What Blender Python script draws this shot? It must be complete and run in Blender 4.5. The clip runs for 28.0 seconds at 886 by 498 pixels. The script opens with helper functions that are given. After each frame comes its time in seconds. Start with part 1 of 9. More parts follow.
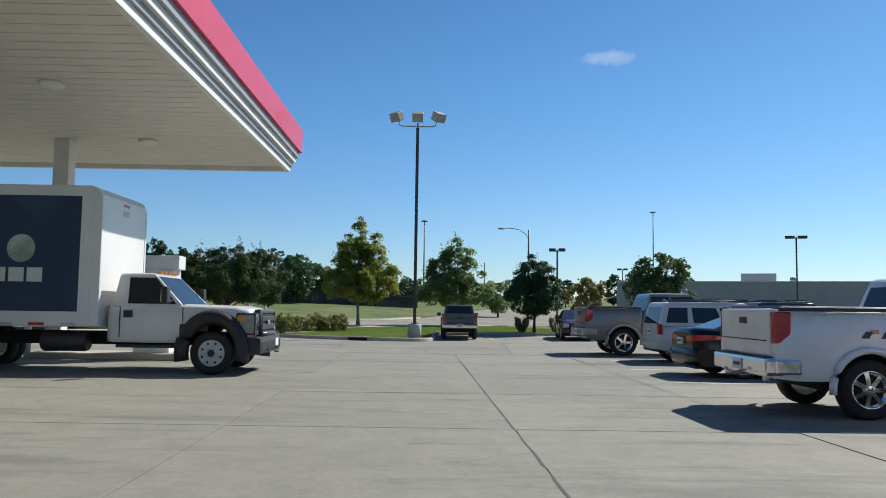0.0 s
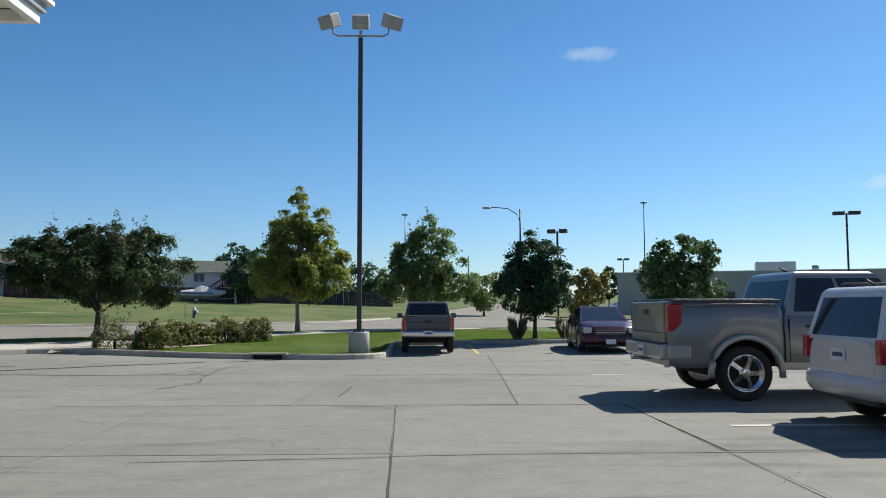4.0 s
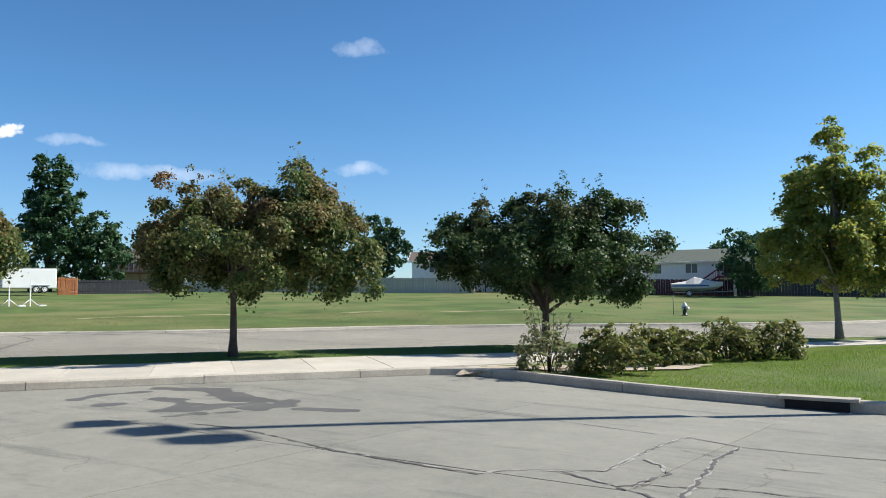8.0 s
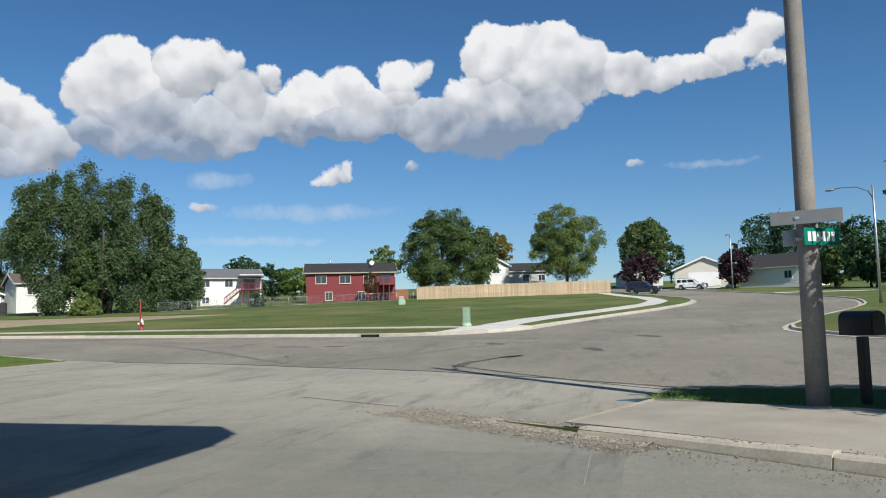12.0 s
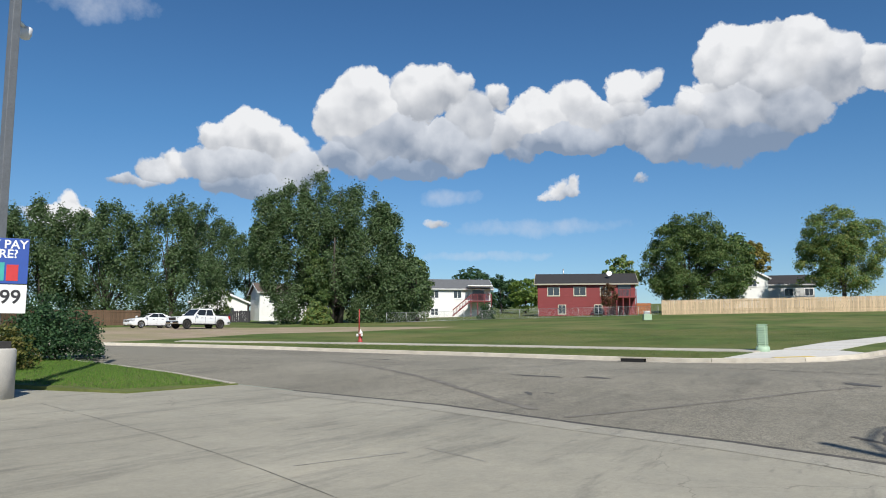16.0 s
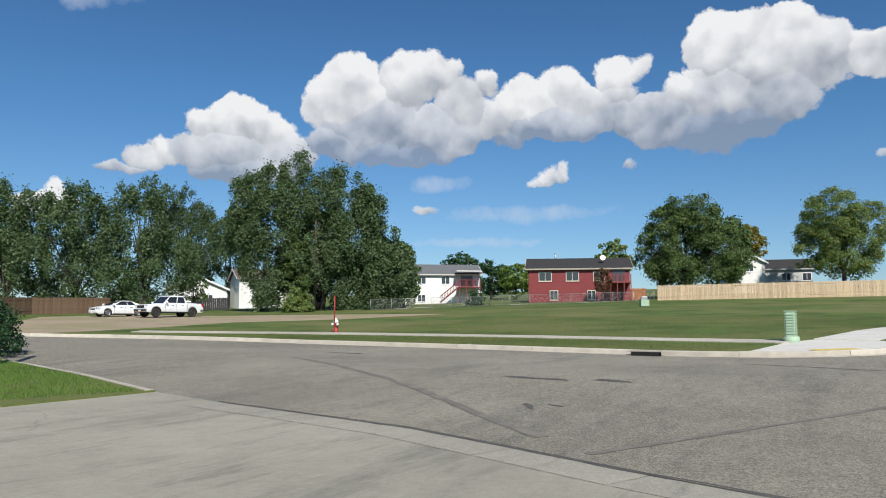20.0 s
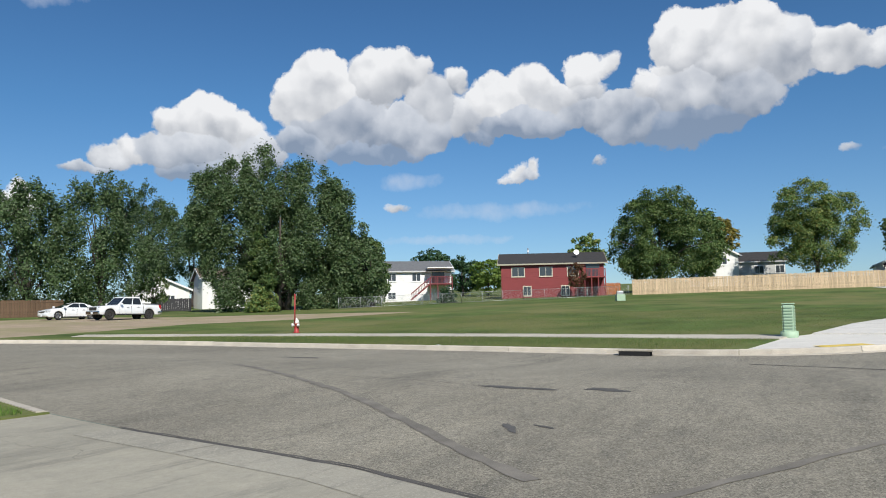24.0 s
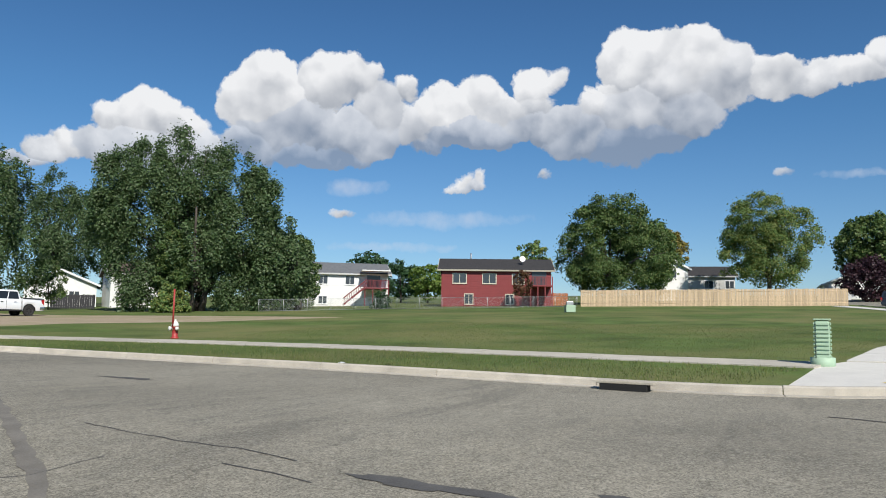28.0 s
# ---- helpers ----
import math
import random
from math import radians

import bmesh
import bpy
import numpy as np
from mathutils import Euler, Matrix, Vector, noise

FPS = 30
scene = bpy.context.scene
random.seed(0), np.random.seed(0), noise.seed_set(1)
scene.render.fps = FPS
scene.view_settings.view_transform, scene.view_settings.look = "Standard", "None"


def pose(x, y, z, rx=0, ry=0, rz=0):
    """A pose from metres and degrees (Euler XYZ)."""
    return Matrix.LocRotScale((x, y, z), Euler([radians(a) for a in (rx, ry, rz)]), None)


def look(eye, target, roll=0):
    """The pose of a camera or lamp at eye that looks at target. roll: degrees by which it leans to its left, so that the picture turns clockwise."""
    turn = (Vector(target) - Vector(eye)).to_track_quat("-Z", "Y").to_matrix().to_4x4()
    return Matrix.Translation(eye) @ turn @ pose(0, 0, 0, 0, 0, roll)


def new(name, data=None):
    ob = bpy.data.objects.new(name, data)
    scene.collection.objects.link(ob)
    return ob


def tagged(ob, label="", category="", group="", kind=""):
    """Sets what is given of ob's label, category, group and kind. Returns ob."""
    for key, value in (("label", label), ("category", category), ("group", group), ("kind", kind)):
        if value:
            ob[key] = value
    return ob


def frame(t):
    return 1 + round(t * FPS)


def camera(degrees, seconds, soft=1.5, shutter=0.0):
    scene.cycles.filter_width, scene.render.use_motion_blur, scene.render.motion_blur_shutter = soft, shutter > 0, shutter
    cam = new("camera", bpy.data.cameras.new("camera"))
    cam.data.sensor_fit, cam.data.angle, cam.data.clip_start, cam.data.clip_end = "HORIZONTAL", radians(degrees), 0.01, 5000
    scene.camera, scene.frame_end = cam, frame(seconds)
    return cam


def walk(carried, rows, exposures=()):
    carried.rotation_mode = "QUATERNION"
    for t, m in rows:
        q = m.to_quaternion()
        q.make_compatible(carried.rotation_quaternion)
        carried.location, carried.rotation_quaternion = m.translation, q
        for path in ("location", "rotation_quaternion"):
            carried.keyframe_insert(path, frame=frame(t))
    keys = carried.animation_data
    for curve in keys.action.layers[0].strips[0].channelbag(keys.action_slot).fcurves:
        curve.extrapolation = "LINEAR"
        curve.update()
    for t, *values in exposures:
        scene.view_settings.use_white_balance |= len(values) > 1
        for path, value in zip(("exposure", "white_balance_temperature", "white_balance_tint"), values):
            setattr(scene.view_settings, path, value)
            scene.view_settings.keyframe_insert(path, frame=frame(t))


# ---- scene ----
cam = camera(60.0, 28.0, soft=1.0)
PATH = [
    (0, (-0.485, -0.142, 1.447), (-0.448, 1.852, 1.599), 0.80),
    (1, (-0.168, 3.14, 1.535), (-0.08, 5.131, 1.707), 0.90),
    (2.5, (0.241, 7.677, 1.493), (0.354, 9.67, 1.621), 0.00),
    (4.5, (0.663, 13.807, 1.47), (0.708, 15.801, 1.623), -0.21),
    (5, (0.667, 15.26, 1.481), (0.66, 17.254, 1.637), -0.35),
    (5.5, (0.594, 16.824, 1.497), (0.495, 18.815, 1.654), -0.39),
    (6, (0.371, 18.216, 1.524), (0.15, 20.198, 1.679), -0.31),
    (6.5, (0.032, 19.567, 1.498), (-0.355, 21.522, 1.659), -0.27),
    (7, (-0.404, 20.702, 1.547), (-0.987, 22.609, 1.7), -0.23),
    (7.5, (-1.055, 21.826, 1.529), (-1.873, 23.644, 1.678), -0.31),
    (8, (-1.926, 22.851, 1.519), (-3.03, 24.513, 1.659), -0.75),
    (8.5, (-3.129, 23.768, 1.499), (-4.495, 25.223, 1.631), -1.29),
    (9, (-4.635, 24.456, 1.44), (-6.23, 25.655, 1.571), -1.70),
    (9.5, (-5.9, 24.848, 1.432), (-7.679, 25.75, 1.569), -2.10),
    (10, (-7.25, 24.954, 1.433), (-9.16, 25.529, 1.582), -2.50),
    (10.5, (-8.54, 24.818, 1.445), (-10.519, 25.055, 1.611), -2.40),
    (11, (-9.742, 24.595, 1.457), (-11.734, 24.539, 1.634), -2.20),
    (11.5, (-10.681, 24.298, 1.477), (-12.651, 24.004, 1.657), -1.90),
    (12, (-11.735, 23.889, 1.484), (-13.663, 23.388, 1.665), -1.30),
    (12.5, (-12.709, 23.406, 1.479), (-14.585, 22.736, 1.657), -0.90),
    (13, (-13.77, 22.855, 1.474), (-15.6, 22.069, 1.652), -0.70),
    (13.5, (-14.83, 22.263, 1.47), (-16.623, 21.394, 1.649), -0.30),
    (15.5, (-18.78, 20.148, 1.597), (-20.484, 19.124, 1.815), 0.28),
    (16, (-19.567, 19.703, 1.602), (-21.262, 18.665, 1.826), 0.20),
    (16.5, (-20.202, 19.354, 1.629), (-21.894, 18.31, 1.853), -0.05),
    (17, (-20.79, 19.024, 1.666), (-22.481, 17.98, 1.885), 0.07),
    (17.5, (-21.383, 18.718, 1.67), (-23.077, 17.677, 1.885), -0.17),
    (18, (-21.846, 18.489, 1.689), (-23.544, 17.452, 1.897), -0.11),
    (18.5, (-22.263, 18.274, 1.687), (-23.964, 17.242, 1.89), -0.18),
    (19, (-22.64, 18.074, 1.712), (-24.346, 17.047, 1.909), -0.01),
    (19.5, (-23.021, 17.897, 1.716), (-24.73, 16.875, 1.908), -0.18),
    (20, (-23.344, 17.744, 1.724), (-25.056, 16.728, 1.913), -0.03),
    (20.5, (-23.692, 17.566, 1.728), (-25.408, 16.556, 1.916), -0.17),
    (22.5, (-24.696, 17.032, 1.758), (-26.428, 16.049, 1.948), -0.23),
    (23, (-24.885, 16.925, 1.757), (-26.62, 15.949, 1.948), -0.24),
    (23.5, (-25.246, 16.778, 1.774), (-26.987, 15.812, 1.961), -0.68),
    (24, (-25.741, 16.554, 1.765), (-27.489, 15.602, 1.947), -0.89),
    (24.5, (-26.301, 16.329, 1.78), (-28.061, 15.395, 1.951), -1.40),
    (25, (-26.883, 16.078, 1.756), (-28.656, 15.166, 1.916), -1.69),
    (25.5, (-27.626, 15.764, 1.772), (-29.411, 14.872, 1.915), -1.82),
    (26, (-28.488, 15.415, 1.758), (-30.283, 14.544, 1.89), -1.68),
    (26.5, (-29.491, 15.037, 1.701), (-31.296, 14.185, 1.837), -1.19),
    (27, (-30.454, 14.582, 1.746), (-32.265, 13.748, 1.894), -0.51),
    (27.5, (-31.459, 14.191, 1.817), (-33.275, 13.369, 1.99), 0.09),
    (28, (-32.698, 13.761, 1.782), (-34.51, 12.94, 1.985), 0.81),
]
walk(cam, [(t, look(eye, target, roll)) for t, eye, target, roll in PATH], ((0, 0.32), (5, 0.40), (8, 0.75), (9.3, 0.80), (10, 0.5), (11, 0.26), (12, 0.12), (28, 0.13)))

SUN_EL, SUN_X, SUN_Y = 41.3, 0.72, 0.69

# ---- world: clear sky with fair-weather cumulus in the west ----
world = bpy.data.worlds.new("sky")
scene.world = world
world.use_nodes = True
WN, WL = world.node_tree.nodes, world.node_tree.links
WN.clear()


def wmath(op, a, b=None, clamp=False):
    n = WN.new("ShaderNodeMath")
    n.operation, n.use_clamp = op, clamp
    for i, v in enumerate((a, b)):
        if v is None:
            continue
        if isinstance(v, (int, float)):
            n.inputs[i].default_value = v
        else:
            WL.new(v, n.inputs[i])
    return n.outputs[0]


def wmix(fac, a, b):
    n = WN.new("ShaderNodeMix")
    n.data_type = "RGBA"
    for sock, v in ((n.inputs[0], fac), (n.inputs[6], a), (n.inputs[7], b)):
        if isinstance(v, tuple):
            sock.default_value = v
        elif isinstance(v, (int, float)):
            sock.default_value = v
        else:
            WL.new(v, sock)
    return n.outputs[2]


def wnoise(vec, scale, detail, rough=0.55):
    n = WN.new("ShaderNodeTexNoise")
    n.inputs["Scale"].default_value, n.inputs["Detail"].default_value, n.inputs["Roughness"].default_value = scale, detail, rough
    WL.new(vec, n.inputs["Vector"])
    return n.outputs["Fac"]


sky = WN.new("ShaderNodeTexSky")
sky.sky_type, sky.sun_disc = "NISHITA", False
sky.sun_elevation, sky.sun_rotation = radians(SUN_EL), math.atan2(SUN_X, SUN_Y)
sky.air_density, sky.dust_density, sky.ozone_density, sky.altitude = 1.0, 0.35, 2.2, 500
coord = WN.new("ShaderNodeTexCoord")
split = WN.new("ShaderNodeSeparateXYZ")
WL.new(coord.outputs["Generated"], split.inputs[0])
bearing = wmath("MULTIPLY", wmath("ARCTAN2", wmath("MULTIPLY", split.outputs[0], -1.0), split.outputs[1]), 57.2958)
height = wmath("MULTIPLY", wmath("ARCSINE", split.outputs[2]), 57.2958)
warp = wnoise(coord.outputs["Generated"], 9.0, 7.0, 0.6)
warp_fine = wnoise(coord.outputs["Generated"], 30.0, 6.0, 0.6)
# thin veils and small puffs: bearing, height, half width, half height, in degrees (and whiteness)
PUFFS = ((112.6, 10.6, 1.7, 0.45, 0.5), (113.3, 11.0, 0.9, 0.7, 0.75), (112.0, 11.0, 0.8, 0.65, 0.75), (122.0, 8.4, 0.9, 0.45, 0.7), (72.3, 13.0, 0.9, 0.45, 0.7), (72.0, 13.4, 0.55, 0.4, 0.8), (68.0, 13.8, 1.0, 0.42, 0.7), (67.7, 14.1, 0.5, 0.4, 0.8), (63.4, 11.4, 1.1, 0.45, 0.7), (63.0, 11.8, 0.6, 0.4, 0.8), (90.2, 11.1, 1.1, 0.4, 0.6), (106.7, 11.2, 0.7, 0.4, 0.5))
WISPS = ((114.0, 8.0, 8.0, 0.8), (118.5, 5.9, 6.0, 0.5), (121.0, 10.2, 3.0, 0.8), (55.0, 9.4, 6.5, 0.7), (59.5, 11.1, 2.5, 0.5), (39.8, 18.6, 2.6, 0.8), (39.5, 9.9, 3.0, 0.6), (85.0, 10.6, 4.0, 0.4), (146.5, 22.0, 4.5, 1.4), (-13.0, 18.0, 2.5, 0.7), (-33.0, 8.0, 3.0, 0.5))
# the long bank of cumulus, each billow: bearing, height, half width, half height, in degrees, and how white it is
WEST_CLOUD = ((135.6, 14.3, 2.5, 2.1, 0.75), (133.6, 13.8, 2.1, 1.8, 0.70), (138.0, 14.0, 1.4, 1.4, 0.75), (140.7, 12.0, 1.5, 1.2, 0.70), (142.2, 11.3, 1.7, 0.9, 0.60), (143.8, 10.4, 1.8, 0.5, 0.45), (137.3, 12.1, 4.1, 1.6, 0.50), (132.6, 12.0, 2.3, 2.0, 0.50), (136.1, 10.8, 3.5, 1.1, 0.30), (148.7, 8.2, 2.1, 0.8, 0.75), (148.0, 9.0, 0.8, 0.9, 0.80))
HIGH_CLOUD = ((127.9, 16.6, 3.6, 2.9, 0.80), (129.9, 16.2, 1.5, 2.3, 0.80), (123.4, 17.8, 2.7, 2.3, 0.75), (120.9, 18.0, 2.0, 2.0, 0.75), (119.5, 16.1, 2.2, 2.4, 0.60), (125.7, 14.5, 4.5, 2.1, 0.42), (121.4, 14.1, 3.9, 2.0, 0.42), (117.5, 17.6, 1.1, 1.0, 0.70), (128.7, 13.1, 2.6, 1.4, 0.30), (123.6, 12.6, 3.9, 1.1, 0.12))
LONG_CLOUD = ((107.9, 16.4, 2.0, 1.2, 0.62), (114.3, 16.0, 2.8, 2.1, 0.75), (112.0, 17.0, 1.9, 1.8, 0.80), (116.5, 14.9, 2.2, 1.8, 0.60), (110.1, 15.9, 2.5, 1.7, 0.65), (107.7, 17.8, 1.7, 1.6, 0.80), (105.9, 18.1, 1.1, 1.1, 0.80), (112.4, 14.3, 4.8, 1.4, 0.30), (107.0, 14.8, 4.5, 1.5, 0.42), (104.3, 14.1, 3.5, 1.7, 0.35), (115.6, 13.6, 1.7, 0.9, 0.20))
CREST_CLOUD = ((100.6, 19.3, 2.2, 2.3, 0.80), (98.5, 19.2, 2.9, 2.0, 0.72), (101.4, 17.7, 1.6, 1.1, 0.78), (102.6, 16.0, 1.9, 1.5, 0.66), (100.3, 15.7, 3.3, 2.3, 0.50), (103.3, 17.3, 0.6, 0.5, 0.75), (97.1, 18.0, 2.8, 2.9, 0.62), (96.7, 15.5, 3.1, 2.0, 0.40), (101.2, 13.3, 3.1, 1.9, 0.10), (99.3, 13.9, 3.2, 1.8, 0.10))
TAIL_CLOUD = ((96.0, 18.8, 3.5, 2.4, 0.72), (93.7, 17.7, 2.6, 2.5, 0.60), (90.7, 17.3, 2.4, 1.7, 0.70), (88.2, 17.0, 2.4, 1.2, 0.65), (85.5, 17.0, 2.4, 1.1, 0.70), (83.4, 17.9, 1.7, 1.4, 0.78), (81.3, 18.5, 1.6, 1.4, 0.80), (80.8, 17.2, 1.3, 0.5, 0.70))


def wlumps(vec, scale, smooth=0.3):
    n = WN.new("ShaderNodeTexVoronoi")
    n.feature, n.inputs["Scale"].default_value, n.inputs["Smoothness"].default_value = "SMOOTH_F1", scale, smooth
    WL.new(vec, n.inputs["Vector"])
    return n.outputs["Distance"]


def stirred(scale, detail, amount):
    n = WN.new("ShaderNodeTexNoise")
    n.inputs["Scale"].default_value, n.inputs["Detail"].default_value, n.inputs["Roughness"].default_value = scale, detail, 0.6
    WL.new(coord.outputs["Generated"], n.inputs["Vector"])
    s = WN.new("ShaderNodeSeparateColor")
    WL.new(n.outputs["Color"], s.inputs[0])
    return [wmath("MULTIPLY", wmath("SUBTRACT", s.outputs[k], 0.5), amount) for k in (0, 1)], n.outputs["Color"]


(sx, sy), stir_col = stirred(18.0, 9.0, 3.2)
b_in, h_in = wmath("ADD", bearing, sx), wmath("ADD", height, sy)
moved = WN.new("ShaderNodeVectorMath")
moved.operation, moved.inputs[1].default_value = "MULTIPLY_ADD", (0.03, 0.03, 0.03)
WL.new(stir_col, moved.inputs[0])
WL.new(coord.outputs["Generated"], moved.inputs[2])
lumps, lumps_fine = wlumps(moved.outputs[0], 20.0), wlumps(moved.outputs[0], 52.0)
billow = wmath("ADD", wmath("MULTIPLY", wmath("SUBTRACT", 0.45, lumps), 2.2), wmath("MULTIPLY", wmath("SUBTRACT", 0.45, lumps_fine), 1.0))


def wvec(op, a, b=None, c=None):
    n = WN.new("ShaderNodeVectorMath")
    n.operation = op
    for i, v in enumerate((a, b, c)):
        if isinstance(v, tuple):
            n.inputs[i].default_value = v
        elif v is not None:
            WL.new(v, n.inputs[i])
    return n.outputs["Value" if op == "DOT_PRODUCT" else "Vector"]


def wmadd(a, b, c, clamp=False):
    n = WN.new("ShaderNodeMath")
    n.operation, n.use_clamp = "MULTIPLY_ADD", clamp
    WL.new(a, n.inputs[0])
    n.inputs[1].default_value, n.inputs[2].default_value = b, c
    return n.outputs[0]


here = WN.new("ShaderNodeCombineXYZ")
WL.new(b_in, here.inputs[0])
WL.new(h_in, here.inputs[1])
# every billow bulges towards the eye; the one that bulges most is seen, with its own light top and grey foot
bulge, side = None, None
spot = here.outputs[0]
for k, (b0, h0, w0, t0, white) in enumerate(WEST_CLOUD + HIGH_CLOUD + LONG_CLOUD + CREST_CLOUD + TAIL_CLOUD + PUFFS):
    if k % 8 == 7:
        spot = wvec("MULTIPLY_ADD", bulge, (1e-6, 1e-6, 0.0), here.outputs[0])
    size0 = 0.5 * (w0 + t0)
    at = wvec("MULTIPLY_ADD", spot, (1 / w0, 1 / t0, 0.0), (-b0 / w0, -h0 / t0, white))
    z = wmadd(wvec("DOT_PRODUCT", at, at), -size0, size0 * (1 + white * white))
    if bulge is None:
        bulge, side = z, at
        continue
    mixer = WN.new("ShaderNodeMix")
    mixer.data_type = "VECTOR"
    WL.new(wmadd(wmath("SUBTRACT", z, bulge), 1.6, 0.5, True), mixer.inputs[0])
    WL.new(side, mixer.inputs[4])
    WL.new(at, mixer.inputs[5])
    side = mixer.outputs[1]
    bulge = wmath("MAXIMUM", bulge, z)
seen = WN.new("ShaderNodeSeparateXYZ")
WL.new(side, seen.inputs[0])
puffy = wmath("ADD", bulge, wmath("MULTIPLY", billow, 0.42))
bank = wmath("MULTIPLY", wmadd(puffy, 2.0, 0.06, True), wmadd(seen.outputs[2], 0.5, 0.65, True), clamp=True)


def puff_field(rows):
    total = None
    for b, h, w, t in rows:
        dx = wmath("DIVIDE", wmath("SUBTRACT", wmath("ADD", bearing, wmath("MULTIPLY", sx, 0.8)), b), w)
        dy = wmath("DIVIDE", wmath("SUBTRACT", wmath("ADD", height, wmath("MULTIPLY", sy, 0.55)), h), t)
        f = wmath("SUBTRACT", 1.0, wmath("ADD", wmath("MULTIPLY", dx, dx), wmath("MULTIPLY", dy, dy)))
        total = f if total is None else wmath("MAXIMUM", total, f)
    return total


wisp = wmath("MULTIPLY", wmath("ADD", wmath("MAXIMUM", puff_field(WISPS), -1.0), wmath("MULTIPLY", wmath("SUBTRACT", warp_fine, 0.62), 2.2)), 0.40, clamp=True)
# the bank's lower part is grey, and so are the lower sides of its lumps
lift = WN.new("ShaderNodeVectorMath")
lift.operation = "ADD"
lift.inputs[1].default_value = (0.008, 0.006, 0.022)
WL.new(moved.outputs[0], lift.inputs[0])
relief = wmath("ADD", wmath("MULTIPLY", wmath("SUBTRACT", wlumps(lift.outputs[0], 20.0), lumps), -0.75), wmath("MULTIPLY", wmath("SUBTRACT", wlumps(lift.outputs[0], 52.0), lumps_fine), -0.35))
relief = wmath("ADD", relief, wmath("MULTIPLY", wmath("SUBTRACT", warp, 0.5), 0.5))
light_up = wmadd(seen.outputs[1], 0.46, 0.0)
whiteness = wmath("ADD", wmath("ADD", seen.outputs[2], light_up), wmath("MULTIPLY", relief, -0.75))
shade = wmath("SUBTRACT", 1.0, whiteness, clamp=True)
cloud_colour = wmix(shade, (9.3, 9.4, 9.6, 1), (3.0, 3.4, 4.1, 1))
tone = WN.new("ShaderNodeMix")
tone.data_type, tone.blend_type = "RGBA", "MULTIPLY"
tone.inputs[0].default_value = 1.0
low_tone = wmix(wmath("DIVIDE", height, 15.0, clamp=True), (0.70, 0.85, 1.03, 1), (0.48, 0.81, 1.04, 1))
WL.new(wmix(wmadd(height, 0.1, -1.6, True), low_tone, (0.42, 0.73, 0.98, 1)), tone.inputs[7])
WL.new(sky.outputs[0], tone.inputs[6])
skylit = wmix(wisp, tone.outputs[2], (7.0, 7.6, 8.6, 1))
back = WN.new("ShaderNodeBackground")
back.inputs["Strength"].default_value = 0.085
WL.new(wmix(bank, skylit, cloud_colour), back.inputs["Color"])
WL.new(back.outputs[0], WN.new("ShaderNodeOutputWorld").inputs["Surface"])

sun_data = bpy.data.lights.new("sun", "SUN")
sun_data.energy, sun_data.angle, sun_data.color = 5.0, radians(0.55), (1.0, 0.955, 0.88)
sun = new("sun", sun_data)
sun.matrix_world = look((30, 30, 40), (30 - SUN_X, 30 - SUN_Y, 40 - math.tan(radians(SUN_EL)) * math.hypot(SUN_X, SUN_Y)))

# ---- materials ----


